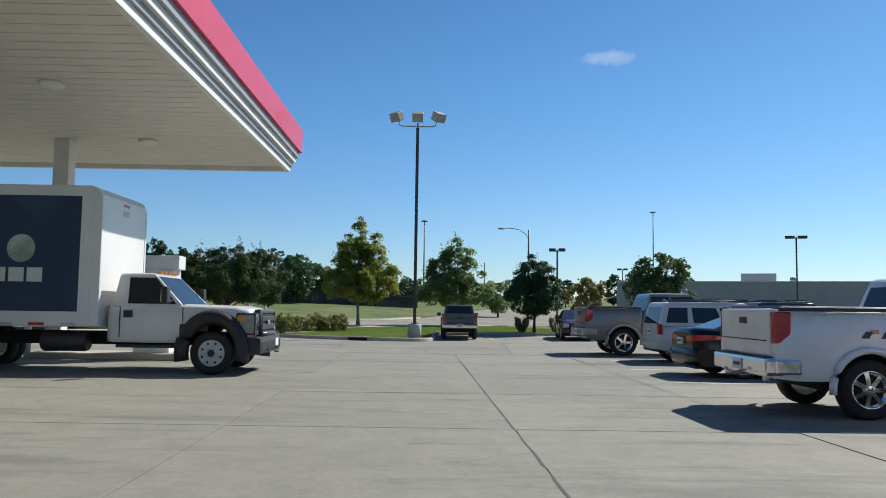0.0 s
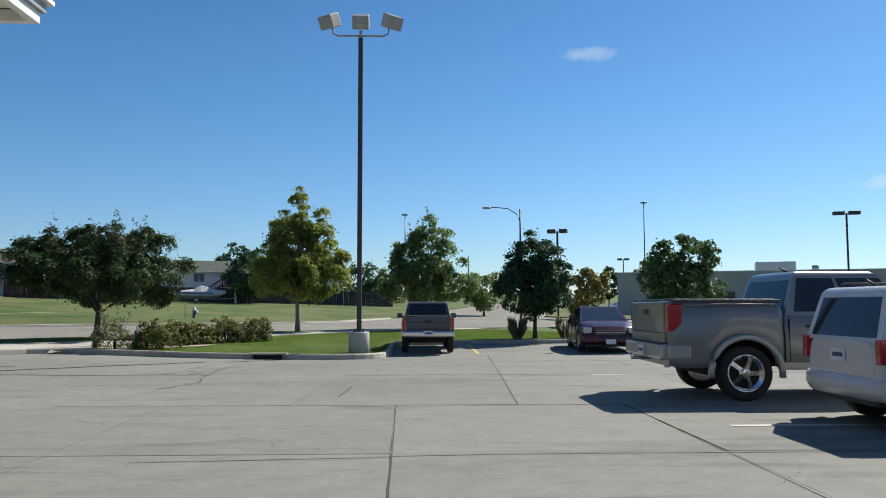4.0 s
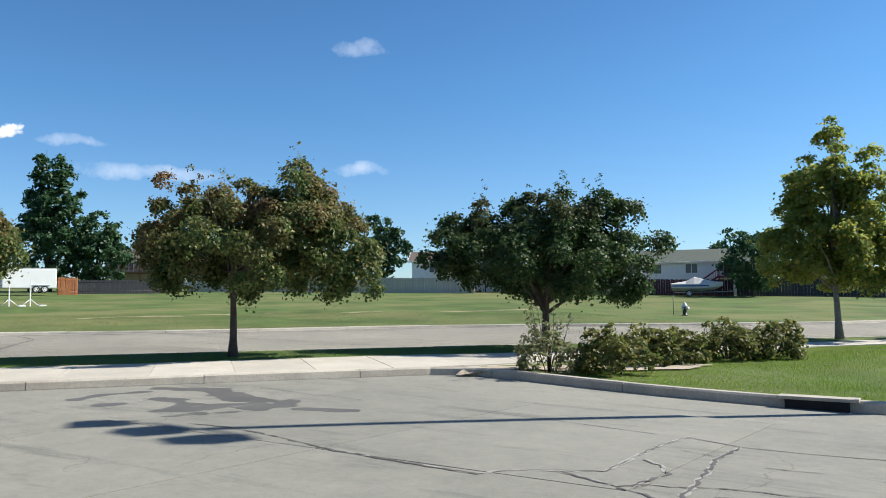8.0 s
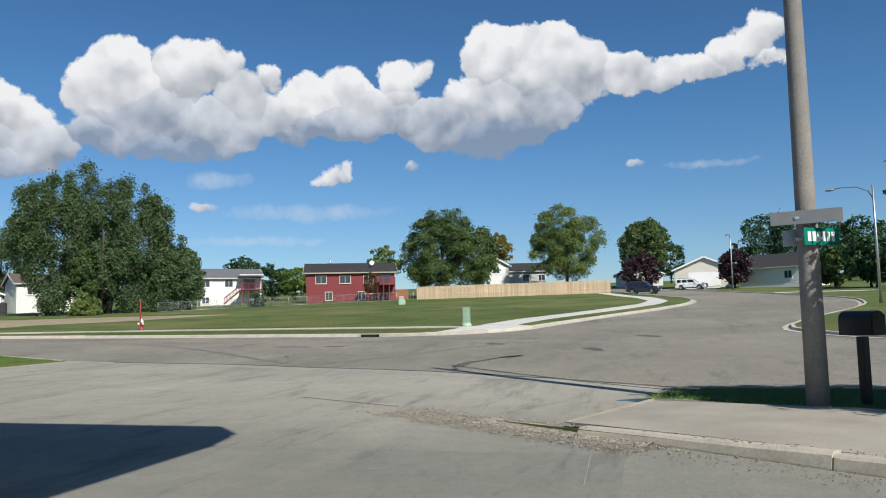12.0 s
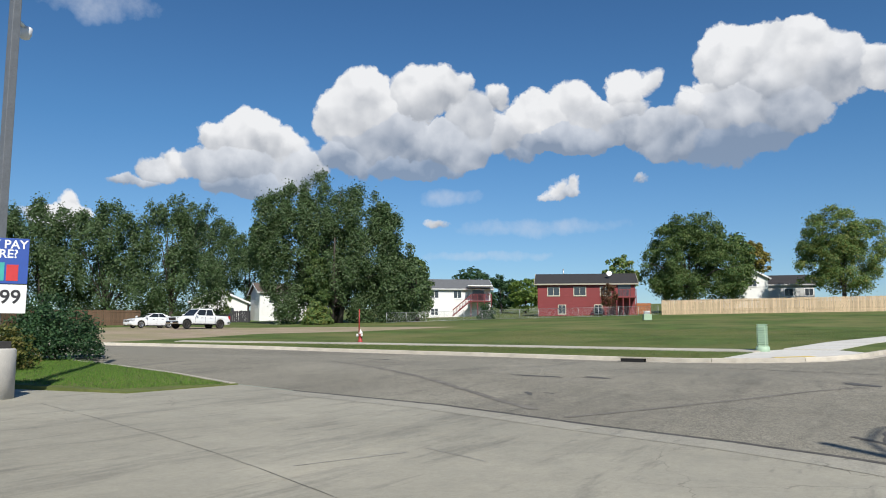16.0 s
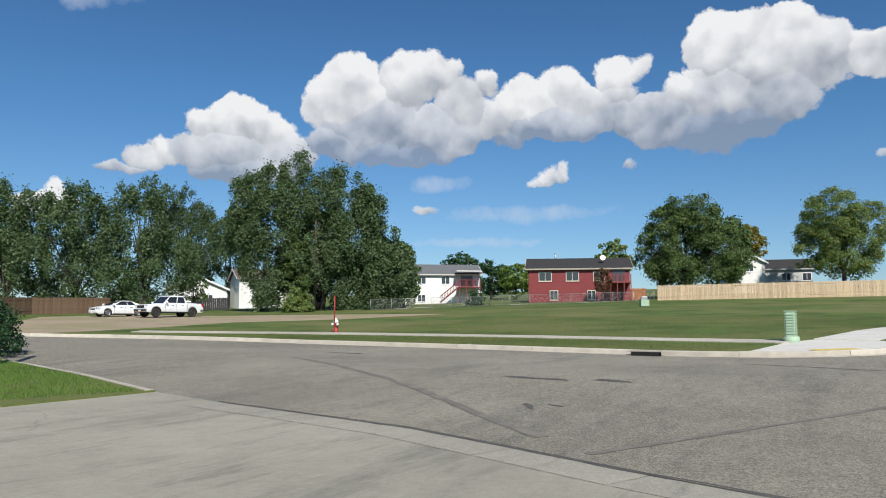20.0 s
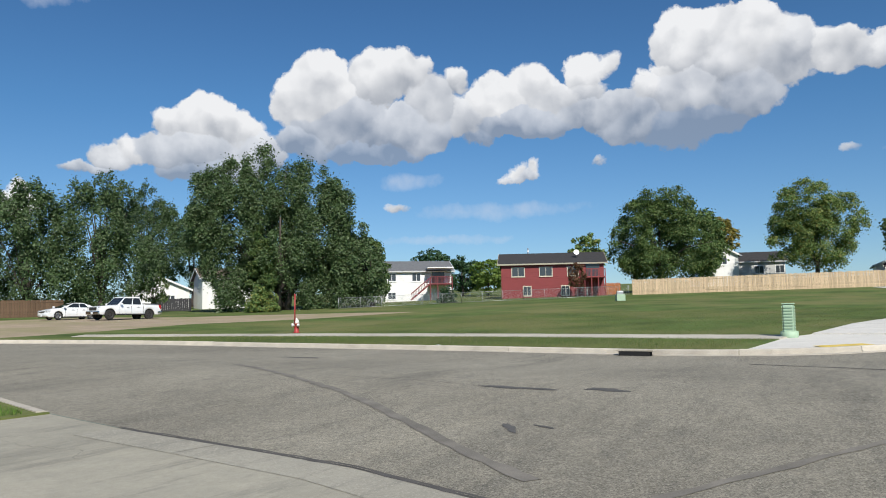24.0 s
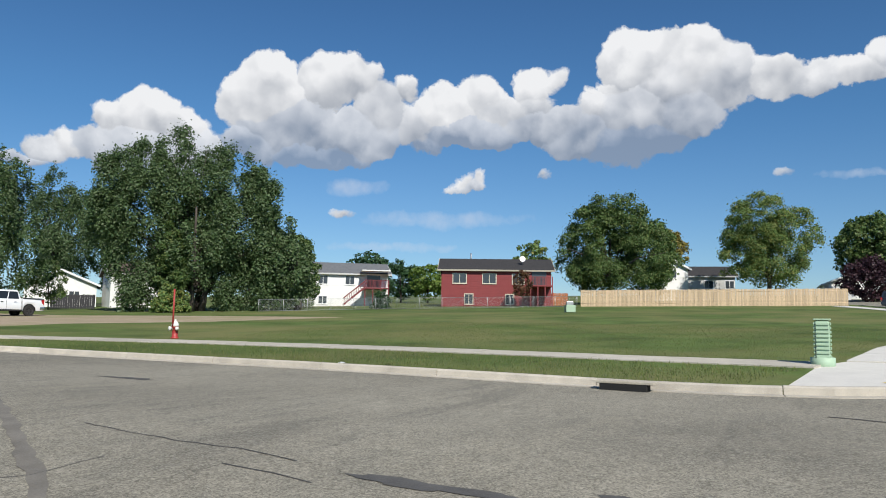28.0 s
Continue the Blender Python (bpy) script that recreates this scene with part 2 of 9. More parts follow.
def surface(name, base, rough=0.6, metal=0.0, var=0.12, scale=4.0, fine=60.0, bump=0.0, coat=0.0, tint=None, per_object=0.0, per_island=0.0, world_space=False, spec=0.5, stain=0.0):
    m = bpy.data.materials.new(name)
    m.use_nodes = True
    N, L = m.node_tree.nodes, m.node_tree.links
    p = N["Principled BSDF"]
    p.inputs["Roughness"].default_value, p.inputs["Metallic"].default_value = rough, metal
    p.inputs["Coat Weight"].default_value, p.inputs["Coat Roughness"].default_value = coat, 0.04
    p.inputs["Specular IOR Level"].default_value = spec
    if world_space:
        vec = N.new("ShaderNodeNewGeometry").outputs["Position"]
    else:
        vec = N.new("ShaderNodeTexCoord").outputs["Object"]

    def tex(s, d, r=0.55):
        n = N.new("ShaderNodeTexNoise")
        n.inputs["Scale"].default_value, n.inputs["Detail"].default_value, n.inputs["Roughness"].default_value = s, d, r
        L.new(vec, n.inputs["Vector"])
        return n.outputs["Fac"]

    def mix(f, a, b, kind="MIX"):
        n = N.new("ShaderNodeMix")
        n.data_type, n.blend_type = "RGBA", kind
        for sock, v in ((n.inputs[0], f), (n.inputs[6], a), (n.inputs[7], b)):
            if isinstance(v, (tuple, float, int)):
                sock.default_value = v
            else:
                L.new(v, sock)
        return n.outputs[2]

    def curve(f, lo, hi):
        n = N.new("ShaderNodeMapRange")
        n.inputs[1].default_value, n.inputs[2].default_value = lo, hi
        L.new(f, n.inputs[0])
        return n.outputs[0]

    dark, light = tuple(c * (1 - var) for c in base) + (1,), tuple(min(1, c * (1 + var)) for c in base) + (1,)
    col = mix(curve(tex(scale, 5), 0.3, 0.7), dark, light)
    if tint:
        col = mix(curve(tex(scale * 0.33, 4), 0.42, 0.66), col, tuple(tint) + (1,))
    if fine:
        col = mix(0.55, col, mix(curve(tex(fine, 4, 0.7), 0.3, 0.7), (0.72, 0.72, 0.72, 1), (1.28, 1.28, 1.28, 1)), "MULTIPLY") if var > 0.05 else col
    if stain:
        col = mix(wm(N, L, curve(tex(scale * 0.11, 7, 0.66), 0.5, 0.72), stain), col, tuple(c * 0.45 for c in base) + (1,))
    if per_object:
        o = N.new("ShaderNodeObjectInfo").outputs["Random"]
        n = N.new("ShaderNodeMapRange")
        n.inputs[3].default_value, n.inputs[4].default_value = 1 - per_object, 1 + per_object
        L.new(o, n.inputs[0])
        col = mix(1.0, col, n.outputs[0], "MULTIPLY")
    if per_island:
        o = N.new("ShaderNodeNewGeometry").outputs["Random Per Island"]
        n = N.new("ShaderNodeMapRange")
        n.inputs[3].default_value, n.inputs[4].default_value = 1 - per_island, 1 + per_island
        L.new(o, n.inputs[0])
        col = mix(1.0, col, n.outputs[0], "MULTIPLY")
    L.new(col, p.inputs["Base Color"])
    r = N.new("ShaderNodeMapRange")
    r.inputs[3].default_value, r.inputs[4].default_value = max(0.02, rough - 0.08), min(1, rough + 0.08)
    L.new(tex(scale * 2, 4), r.inputs[0])
    L.new(r.outputs[0], p.inputs["Roughness"])
    if bump:
        b = N.new("ShaderNodeBump")
        b.inputs["Strength"].default_value, b.inputs["Distance"].default_value = min(1, bump), 0.02
        L.new(tex(fine or 40, 6, 0.65), b.inputs["Height"])
        L.new(b.outputs[0], p.inputs["Normal"])
    return m


def wm(N, L, sock, k):
    n = N.new("ShaderNodeMath")
    n.operation = "MULTIPLY"
    n.inputs[1].default_value = k
    L.new(sock, n.inputs[0])
    return n.outputs[0]


def foliage(name, ramp, translucent=0.3, top=None, top_from=2.5, top_to=5.0, rough=0.5, upward=0.0):
    """Leaves: a colour for each leaf out of the ramp; top: a second colour that patches of the upper leaves take, such
    as autumn bronze; on the maple it paints sunlit leaves.
    """
    m = bpy.data.materials.new(name)
    m.use_nodes = True
    N, L = m.node_tree.nodes, m.node_tree.links
    p = N["Principled BSDF"]
    p.inputs["Roughness"].default_value, p.inputs["Specular IOR Level"].default_value = rough, 0.35
    rnd = N.new("ShaderNodeNewGeometry").outputs["Random Per Island"]
    r = N.new("ShaderNodeValToRGB")
    while len(r.color_ramp.elements) < len(ramp):
        r.color_ramp.elements.new(0.5)
    for i, c in enumerate(ramp):
        r.color_ramp.elements[i].position = i / (len(ramp) - 1)
        r.color_ramp.elements[i].color = (*c, 1)
    L.new(rnd, r.inputs[0])
    col = r.outputs[0]
    tc = N.new("ShaderNodeTexCoord").outputs["Object"]
    patch = N.new("ShaderNodeTexNoise")
    patch.inputs["Scale"].default_value, patch.inputs["Detail"].default_value = 0.9, 3
    L.new(tc, patch.inputs["Vector"])
    if top:
        s = N.new("ShaderNodeSeparateXYZ")
        L.new(tc, s.inputs[0])
        up = N.new("ShaderNodeMapRange")
        up.inputs[1].default_value, up.inputs[2].default_value = top_from, top_to
        L.new(s.outputs[2], up.inputs[0])
        k = N.new("ShaderNodeMath")
        k.operation, k.use_clamp = "MULTIPLY", True
        q = N.new("ShaderNodeMapRange")
        q.inputs[1].default_value, q.inputs[2].default_value = 0.43, 0.64
        L.new(patch.outputs["Fac"], q.inputs[0])
        L.new(up.outputs[0], k.inputs[0])
        L.new(q.outputs[0], k.inputs[1])
        mx = N.new("ShaderNodeMix")
        mx.data_type = "RGBA"
        L.new(k.outputs[0], mx.inputs[0])
        L.new(col, mx.inputs[6])
        mx.inputs[7].default_value = (*top, 1)
        col = mx.outputs[2]
    L.new(col, p.inputs["Base Color"])
    if upward:
        # blades take the light of the sward as a whole
        nrm = N.new("ShaderNodeVectorMath")
        nrm.operation, nrm.inputs[1].default_value, nrm.inputs[2].default_value = "MULTIPLY_ADD", (1 - upward,) * 3, (0, 0, upward)
        L.new(N.new("ShaderNodeNewGeometry").outputs["Normal"], nrm.inputs[0])
        L.new(nrm.outputs[0], p.inputs["Normal"])
    t = N.new("ShaderNodeBsdfTranslucent")
    L.new(col, t.inputs["Color"])
    ms = N.new("ShaderNodeMixShader")
    ms.inputs[0].default_value = translucent
    L.new(p.outputs[0], ms.inputs[1])
    L.new(t.outputs[0], ms.inputs[2])
    L.new(ms.outputs[0], N["Material Output"].inputs["Surface"])
    return m


def glass_mat(name, base=(0.02, 0.025, 0.03), rough=0.03):
    m = bpy.data.materials.new(name)
    m.use_nodes = True
    p = m.node_tree.nodes["Principled BSDF"]
    p.inputs["Base Color"].default_value = (*base, 1)
    p.inputs["Roughness"].default_value = rough
    p.inputs["Specular IOR Level"].default_value = 0.45
    p.inputs["Coat Weight"].default_value = 0.0
    p.inputs["Coat Roughness"].default_value = 0.02
    return m


def paving(name, base, pebble, cells, contrast, stain, rough=0.9, streak=(0.6, 0.8), wide=0.14, grain=0.8, east=None, mottle=0.25, fleck=1.0):
    """Trodden concrete or asphalt: aggregate, grain, wheel-worn streaks, stains and hairline cracks."""
    m = bpy.data.materials.new(name)
    m.use_nodes = True
    N, L = m.node_tree.nodes, m.node_tree.links
    p = N["Principled BSDF"]
    p.inputs["Specular IOR Level"].default_value = 0.3
    geo = N.new("ShaderNodeNewGeometry").outputs["Position"]

    def tex(vec, s, d, r=0.6):
        n = N.new("ShaderNodeTexNoise")
        n.inputs["Scale"].default_value, n.inputs["Detail"].default_value, n.inputs["Roughness"].default_value = s, d, r
        L.new(vec, n.inputs["Vector"])
        return n.outputs["Fac"]

    def rng_map(f, lo, hi, a=0.0, b=1.0):
        n = N.new("ShaderNodeMapRange")
        for k, v in enumerate((lo, hi, a, b)):
            n.inputs[k + 1].default_value = v
        L.new(f, n.inputs[0])
        return n.outputs[0]

    def mix(f, a, b, kind="MIX"):
        n = N.new("ShaderNodeMix")
        n.data_type, n.blend_type = "RGBA", kind
        for sock, v in ((n.inputs[0], f), (n.inputs[6], a), (n.inputs[7], b)):
            if isinstance(v, (tuple, float, int)):
                sock.default_value = v
            else:
                L.new(v, sock)
        return n.outputs[2]

    turn = N.new("ShaderNodeMapping")
    turn.inputs["Rotation"].default_value = (0, 0, -math.atan2(streak[1], streak[0]))
    turn.inputs["Scale"].default_value = (0.16, 1.0, 1.0)
    L.new(geo, turn.inputs["Vector"])
    col = mix(rng_map(tex(geo, 0.16, 6), 0.3, 0.7), tuple(c * (1 - wide) for c in base) + (1,), tuple(c * (1 + wide) for c in base) + (1,))
    if east:
        sx = N.new("ShaderNodeSeparateXYZ")
        L.new(geo, sx.inputs[0])
        col = mix(rng_map(sx.outputs[0], -23.0, -19.5), col, mix(rng_map(tex(geo, 0.16, 6), 0.3, 0.7), tuple(c * 0.88 for c in east) + (1,), tuple(c * 1.12 for c in east) + (1,)))
    col = mix(rng_map(tex(geo, 2.3, 5), 0.32, 0.68), col, mix(1.0, col, (0.86, 0.87, 0.88, 1), "MULTIPLY"))
    grey = mix(1.0, col, (0.62, 0.63, 0.65, 1), "MULTIPLY")
    col = mix(wm(N, L, rng_map(tex(turn.outputs[0], 2.2, 6, 0.70), 0.54, 0.68), stain), col, grey)
    col = mix(wm(N, L, rng_map(tex(turn.outputs[0], 0.5, 7, 0.7), 0.56, 0.66), stain), col, grey)
    light = mix(wm(N, L, rng_map(tex(turn.outputs[0], 0.9, 5, 0.6), 0.60, 0.72), 0.5), col, mix(1.0, col, (1.22, 1.20, 1.16, 1), "MULTIPLY"))
    vor = N.new("ShaderNodeTexVoronoi")
    vor.inputs["Scale"].default_value = cells
    L.new(geo, vor.inputs["Vector"])
    sep = N.new("ShaderNodeSeparateColor")
    L.new(vor.outputs["Color"], sep.inputs[0])
    stones = mix(rng_map(sep.outputs[0], 0.0, 1.0), (1 - contrast,) * 3 + (1,), (1 + contrast,) * 3 + (1,))
    col = mix(1.0, light, stones, "MULTIPLY")
    col = mix(rng_map(sep.outputs[1], 0.86, 0.90, 0.0, fleck), col, tuple(pebble) + (1,))
    col = mix(mottle, col, mix(rng_map(tex(geo, 11, 5, 0.8), 0.36, 0.64), (0.72, 0.72, 0.71, 1), (1.24, 1.24, 1.25, 1)), "MULTIPLY")
    grit = mix(rng_map(tex(geo, 95, 3, 0.7), 0.3, 0.7), (0.78, 0.78, 0.78, 1), (1.22, 1.22, 1.22, 1))
    col = mix(grain, col, grit, "MULTIPLY")
    rnd = N.new("ShaderNodeObjectInfo").outputs["Random"]
    col = mix(1.0, col, rng_map(rnd, 0.0, 1.0, 0.955, 1.045), "MULTIPLY")
    # hairline cracks where the noise lets them through
    wob = N.new("ShaderNodeVectorMath")
    wob.operation, wob.inputs[1].default_value = "MULTIPLY_ADD", (0.7, 0.7, 0.7)
    nz = N.new("ShaderNodeTexNoise")
    nz.inputs["Scale"].default_value, nz.inputs["Detail"].default_value = 1.6, 5
    L.new(geo, nz.inputs["Vector"])
    L.new(nz.outputs["Color"], wob.inputs[0])
    L.new(geo, wob.inputs[2])
    web = N.new("ShaderNodeTexVoronoi")
    web.feature, web.inputs["Scale"].default_value = "DISTANCE_TO_EDGE", 0.42
    L.new(wob.outputs[0], web.inputs["Vector"])
    thin = rng_map(web.outputs["Distance"], 0.0015, 0.0045, 1.0, 0.0)
    gate = N.new("ShaderNodeMath")
    gate.operation = "MULTIPLY"
    L.new(thin, gate.inputs[0])
    L.new(rng_map(tex(geo, 0.23, 3), 0.52, 0.60, 0.0, 0.6), gate.inputs[1])
    col = mix(gate.outputs[0], col, mix(1.0, col, (0.42, 0.42, 0.42, 1), "MULTIPLY"))
    L.new(col, p.inputs["Base Color"])
    L.new(rng_map(tex(geo, 3, 4), 0.0, 1.0, rough - 0.1, min(1.0, rough + 0.1)), p.inputs["Roughness"])
    b = N.new("ShaderNodeBump")
    b.inputs["Strength"].default_value, b.inputs["Distance"].default_value = 0.45, 0.01
    L.new(tex(geo, cells * 0.9, 4, 0.7), b.inputs["Height"])
    L.new(b.outputs[0], p.inputs["Normal"])
    return m


CONCRETE = paving("lot_concrete", (0.236, 0.230, 0.192), (0.255, 0.25, 0.217), 55, 0.03, 0.8, 0.86, (0.53, -0.85), 0.12, 0.4, fleck=0.2)
KERB = surface("kerb_concrete", (0.43, 0.39, 0.315), 0.9, var=0.14, scale=2.5, fine=25, bump=0.25, world_space=True, per_object=0.08, stain=0.4)
WALK = surface("walk_concrete", (0.45, 0.415, 0.345), 0.9, var=0.10, scale=1.5, fine=70, bump=0.3, world_space=True, per_object=0.06, stain=0.25)
WALK_DIRTY = surface("dirty_walk_concrete", (0.34, 0.31, 0.25), 0.92, var=0.14, scale=1.2, fine=60, bump=0.35, world_space=True, per_object=0.05, stain=0.5)
WALK_NEW = surface("new_walk_concrete", (0.58, 0.56, 0.51), 0.9, var=0.06, scale=1.5, fine=70, bump=0.2, world_space=True, per_object=0.03)
APRON = paving("apron_concrete", (0.330, 0.310, 0.248), (0.35, 0.33, 0.27), 55, 0.03, 0.9, 0.86, (0.53, -0.85), 0.16, 0.45, east=(0.236, 0.230, 0.192), fleck=0.25)
ASPHALT = paving("street_asphalt", (0.252, 0.233, 0.184), (0.37, 0.34, 0.275), 62, 0.38, 0.6, 0.92, (0.5, 0.86), 0.22, 1.0, mottle=0.65, fleck=0.6)
# sealant and seam tar; also colours the painted pole shadow on the street
TAR_AND_SHADOW = surface("tar", (0.075, 0.071, 0.066), 0.92, var=0.25, scale=3, fine=40, bump=0.3, world_space=True)
PATCHING = surface("asphalt_patch", (0.088, 0.085, 0.08), 0.9, var=0.25, scale=2.5, fine=36, bump=0.5, world_space=True)
LAWN = surface("lawn_ground", (0.082, 0.122, 0.031), 0.95, var=0.36, scale=0.45, fine=7, bump=0.9, world_space=True, tint=(0.155, 0.158, 0.058), spec=0.2, stain=0.25)
DIRT = surface("bare_dirt", (0.33, 0.26, 0.18), 0.95, var=0.15, scale=0.8, fine=20, bump=0.5, world_space=True, tint=(0.26, 0.23, 0.12))
GRAVEL = surface("gravel", (0.27, 0.24, 0.195), 0.9, var=0.25, scale=6, fine=30, bump=0.6, per_island=0.45)
WET = surface("wet_concrete", (0.102, 0.097, 0.086), 0.62, var=0.12, scale=1.0, fine=70, bump=0.1, world_space=True)
PAINT_LINE = surface("parking_paint", (0.55, 0.53, 0.46), 0.8, var=0.2, scale=5, fine=40, world_space=True)
PAINT_YELLOW = surface("yellow_paint", (0.62, 0.46, 0.09), 0.8, var=0.2, scale=5, fine=40, world_space=True)
BLADES = foliage("grass_blades", ((0.065, 0.15, 0.018), (0.105, 0.225, 0.028), (0.145, 0.265, 0.04), (0.19, 0.245, 0.06)), 0.3, upward=0.7)
BLADES_LUSH = foliage("lush_grass_blades", ((0.095, 0.20, 0.010), (0.145, 0.29, 0.014), (0.195, 0.345, 0.020), (0.26, 0.34, 0.034)), 0.3, rough=0.75, upward=0.75)
STRAW = foliage("straw_blades", ((0.22, 0.19, 0.09), (0.34, 0.28, 0.15), (0.46, 0.38, 0.22), (0.16, 0.20, 0.07)), 0.4, upward=0.4)
BLADES_DRY = foliage("meadow_blades", ((0.085, 0.13, 0.028), (0.125, 0.175, 0.042), (0.17, 0.205, 0.060), (0.24, 0.23, 0.10)), 0.3, upward=0.75)
BARK = surface("bark", (0.075, 0.062, 0.052), 0.95, var=0.3, scale=9, fine=30, bump=0.9)
BARK_GREY = surface("grey_bark", (0.22, 0.20, 0.175), 0.95, var=0.25, scale=9, fine=30, bump=0.8)
WHITE_PAINT = surface("white_paint", (0.80, 0.80, 0.79), 0.4, var=0.03, scale=3, fine=0, coat=0.2)
GALV = surface("galvanised_steel", (0.46, 0.47, 0.47), 0.45, 0.85, var=0.1, scale=6, fine=40)
DARK_STEEL = surface("dark_steel", (0.055, 0.05, 0.047), 0.5, 0.3, var=0.15, scale=5, fine=40)
BLACK_PLASTIC = surface("black_plastic", (0.022, 0.022, 0.024), 0.55, var=0.2, scale=6, fine=60)
RUBBER = surface("tyre_rubber", (0.022, 0.021, 0.02), 0.85, var=0.25, scale=8, fine=60, bump=0.2)
CHROME = surface("chrome", (0.72, 0.72, 0.73), 0.12, 1.0, var=0.05, scale=5, fine=0)
ALLOY = surface("alloy", (0.55, 0.55, 0.56), 0.28, 0.9, var=0.08, scale=6, fine=0)
TAIL = surface("tail_lens", (0.42, 0.018, 0.022), 0.15, var=0.15, scale=9, fine=0, coat=0.8)
CLEAR_LENS = surface("clear_lens", (0.62, 0.63, 0.64), 0.1, 0.3, var=0.12, scale=9, fine=0, coat=1.0)
AMBER = surface("amber_lens", (0.62, 0.22, 0.02), 0.2, var=0.1, scale=9, fine=0, coat=0.6)
GLASS = glass_mat("vehicle_glass")
WINDOW = glass_mat("window_glass", (0.05, 0.06, 0.07), 0.05)
UNDER = surface("underbody", (0.012, 0.012, 0.012), 0.9, var=0.2, scale=5, fine=30)
PLATE = surface("plate", (0.70, 0.73, 0.74), 0.5, var=0.05, scale=6, fine=0)
PLATE_INK = surface("plate_ink", (0.05, 0.07, 0.14), 0.5, var=0.05, scale=6, fine=0)

# ---- ground height and plan helpers ----


def soft(v, k):
    return k * math.log1p(math.exp(max(-50.0, min(50.0, v / k))))


def ground_z(x, y):
    """The lot is nearly level with a low spot at its inlet, the street is crowned; the land beyond the street climbs away to the west."""
    s, n = 0.6 * x + 0.8 * y, -0.8 * x + 0.6 * y
    rise = 0.0336 * soft(-s - 15.5, 11.56) + 0.0425 * soft(n - 38.7, 6.5)
    dip = 0.17 * math.exp(-(((x + 1) / 8) ** 2) - ((y - 37.5) / 7) ** 2)
    near = 1 / (1 + math.exp(max(-40.0, min(40.0, (y - 19) / 1.5)))) / (1 + math.exp(max(-40.0, min(40.0, (-24 - y) / 3))))
    crown = 0.17 * near * math.exp(-min(50.0, ((x + 39.5) / 3.6) ** 2))
    return min(rise, 0.042 * 260) - dip + crown


def settle(x, y):
    """How far kerb and footpath still stand up where they run out at the driveway: 0 flush to 1 full."""
    s, n = 0.6 * x + 0.8 * y, -0.8 * x + 0.6 * y
    f = 1.0
    if 29.5 < n < 37.5 and 1.0 < s < 9.0:
        f = min(f, max(0.0, (s - 4.0) / 4.5))
    if -38 < x < -29 and 1.0 < y < 6.0:
        f = min(f, max(0.12, (5.6 - y) / 4.0))
    return f


def W(s, n):
    """From along-street and across-street metres to the plan."""
    return (0.6 * s - 0.8 * n, 0.8 * s + 0.6 * n)


def inside(p, poly):
    x, y, hit = p[0], p[1], False
    for (x0, y0), (x1, y1) in zip(poly, poly[1:] + poly[:1]):
        if (y0 > y) != (y1 > y) and x < (x1 - x0) * (y - y0) / (y1 - y0) + x0:
            hit = not hit
    return hit


def finish(bm, name, material, smooth=False):
    bmesh.ops.recalc_face_normals(bm, faces=bm.faces)
    me = bpy.data.meshes.new(name)
    bm.to_mesh(me)
    bm.free()
    for m in material if isinstance(material, (list, tuple)) else (material,):
        me.materials.append(m)
    if smooth:
        me.shade_smooth()
    return me


def part(name, bm, material, parent, label="", smooth=False):
    """Links a bmesh as one mesh object under a thing or a part."""
    ob = new(name, finish(bm, name, material, smooth) if isinstance(bm, bmesh.types.BMesh) else bm)
    ob.parent = parent
    return tagged(ob, label)


def thing(name, label, category, x, y, z=None, turn=0.0, group="", kind=""):
    ob = new(name)
    ob.empty_display_size = 0.2
    ob.matrix_world = pose(x, y, ground_z(x, y) if z is None else z, 0, 0, turn)
    return tagged(ob, label, category, group, kind)


def solid(name, bm, material, label, category, group="", kind="", smooth=False, at=None):
    ob = new(name, finish(bm, name, material, smooth) if isinstance(bm, bmesh.types.BMesh) else bm)
    if at:
        ob.matrix_world = at
    return tagged(ob, label, category, group, kind)


def add_box(bm, x0, x1, y0, y1, z0, z1, bevel=0.0, m=None):
    made = bmesh.ops.create_cube(bm, size=1.0)["verts"]
    t = Matrix.Translation(((x0 + x1) / 2, (y0 + y1) / 2, (z0 + z1) / 2)) @ Matrix.Diagonal((abs(x1 - x0), abs(y1 - y0), abs(z1 - z0), 1))
    bmesh.ops.transform(bm, matrix=(m or Matrix()) @ t, verts=made)
    if bevel:
        edges = {e for v in made for e in v.link_edges}
        bmesh.ops.bevel(bm, geom=list(edges), offset=bevel, segments=2, affect="EDGES", profile=0.6)
    return bm


def box(x0, x1, y0, y1, z0, z1, bevel=0.0, m=None):
    return add_box(bmesh.new(), x0, x1, y0, y1, z0, z1, bevel, m)


def add_tube(bm, points, radii, sides=10, cap=True):
    """A tapered tube along a line of points."""
    rings = []
    for i, p in enumerate(points):
        a, b = Vector(points[max(0, i - 1)]), Vector(points[min(len(points) - 1, i + 1)])
        d = (b - a).normalized()
        ref = Vector((0, 0, 1)) if abs(d.z) < 0.9 else Vector((1, 0, 0))
        u = d.cross(ref).normalized()
        v = d.cross(u)
        r = radii[i] if isinstance(radii, (list, tuple)) else radii
        rings.append([bm.verts.new(Vector(p) + r * (math.cos(k * math.tau / sides) * u + math.sin(k * math.tau / sides) * v)) for k in range(sides)])
    for A, B in zip(rings, rings[1:]):
        for k in range(sides):
            bm.faces.new((A[k], A[(k + 1) % sides], B[(k + 1) % sides], B[k])).smooth = True
    if cap:
        bm.faces.new(rings[0])
        bm.faces.new(rings[-1])
    return bm


def tube(points, radii, sides=10):
    return add_tube(bmesh.new(), points, radii, sides)


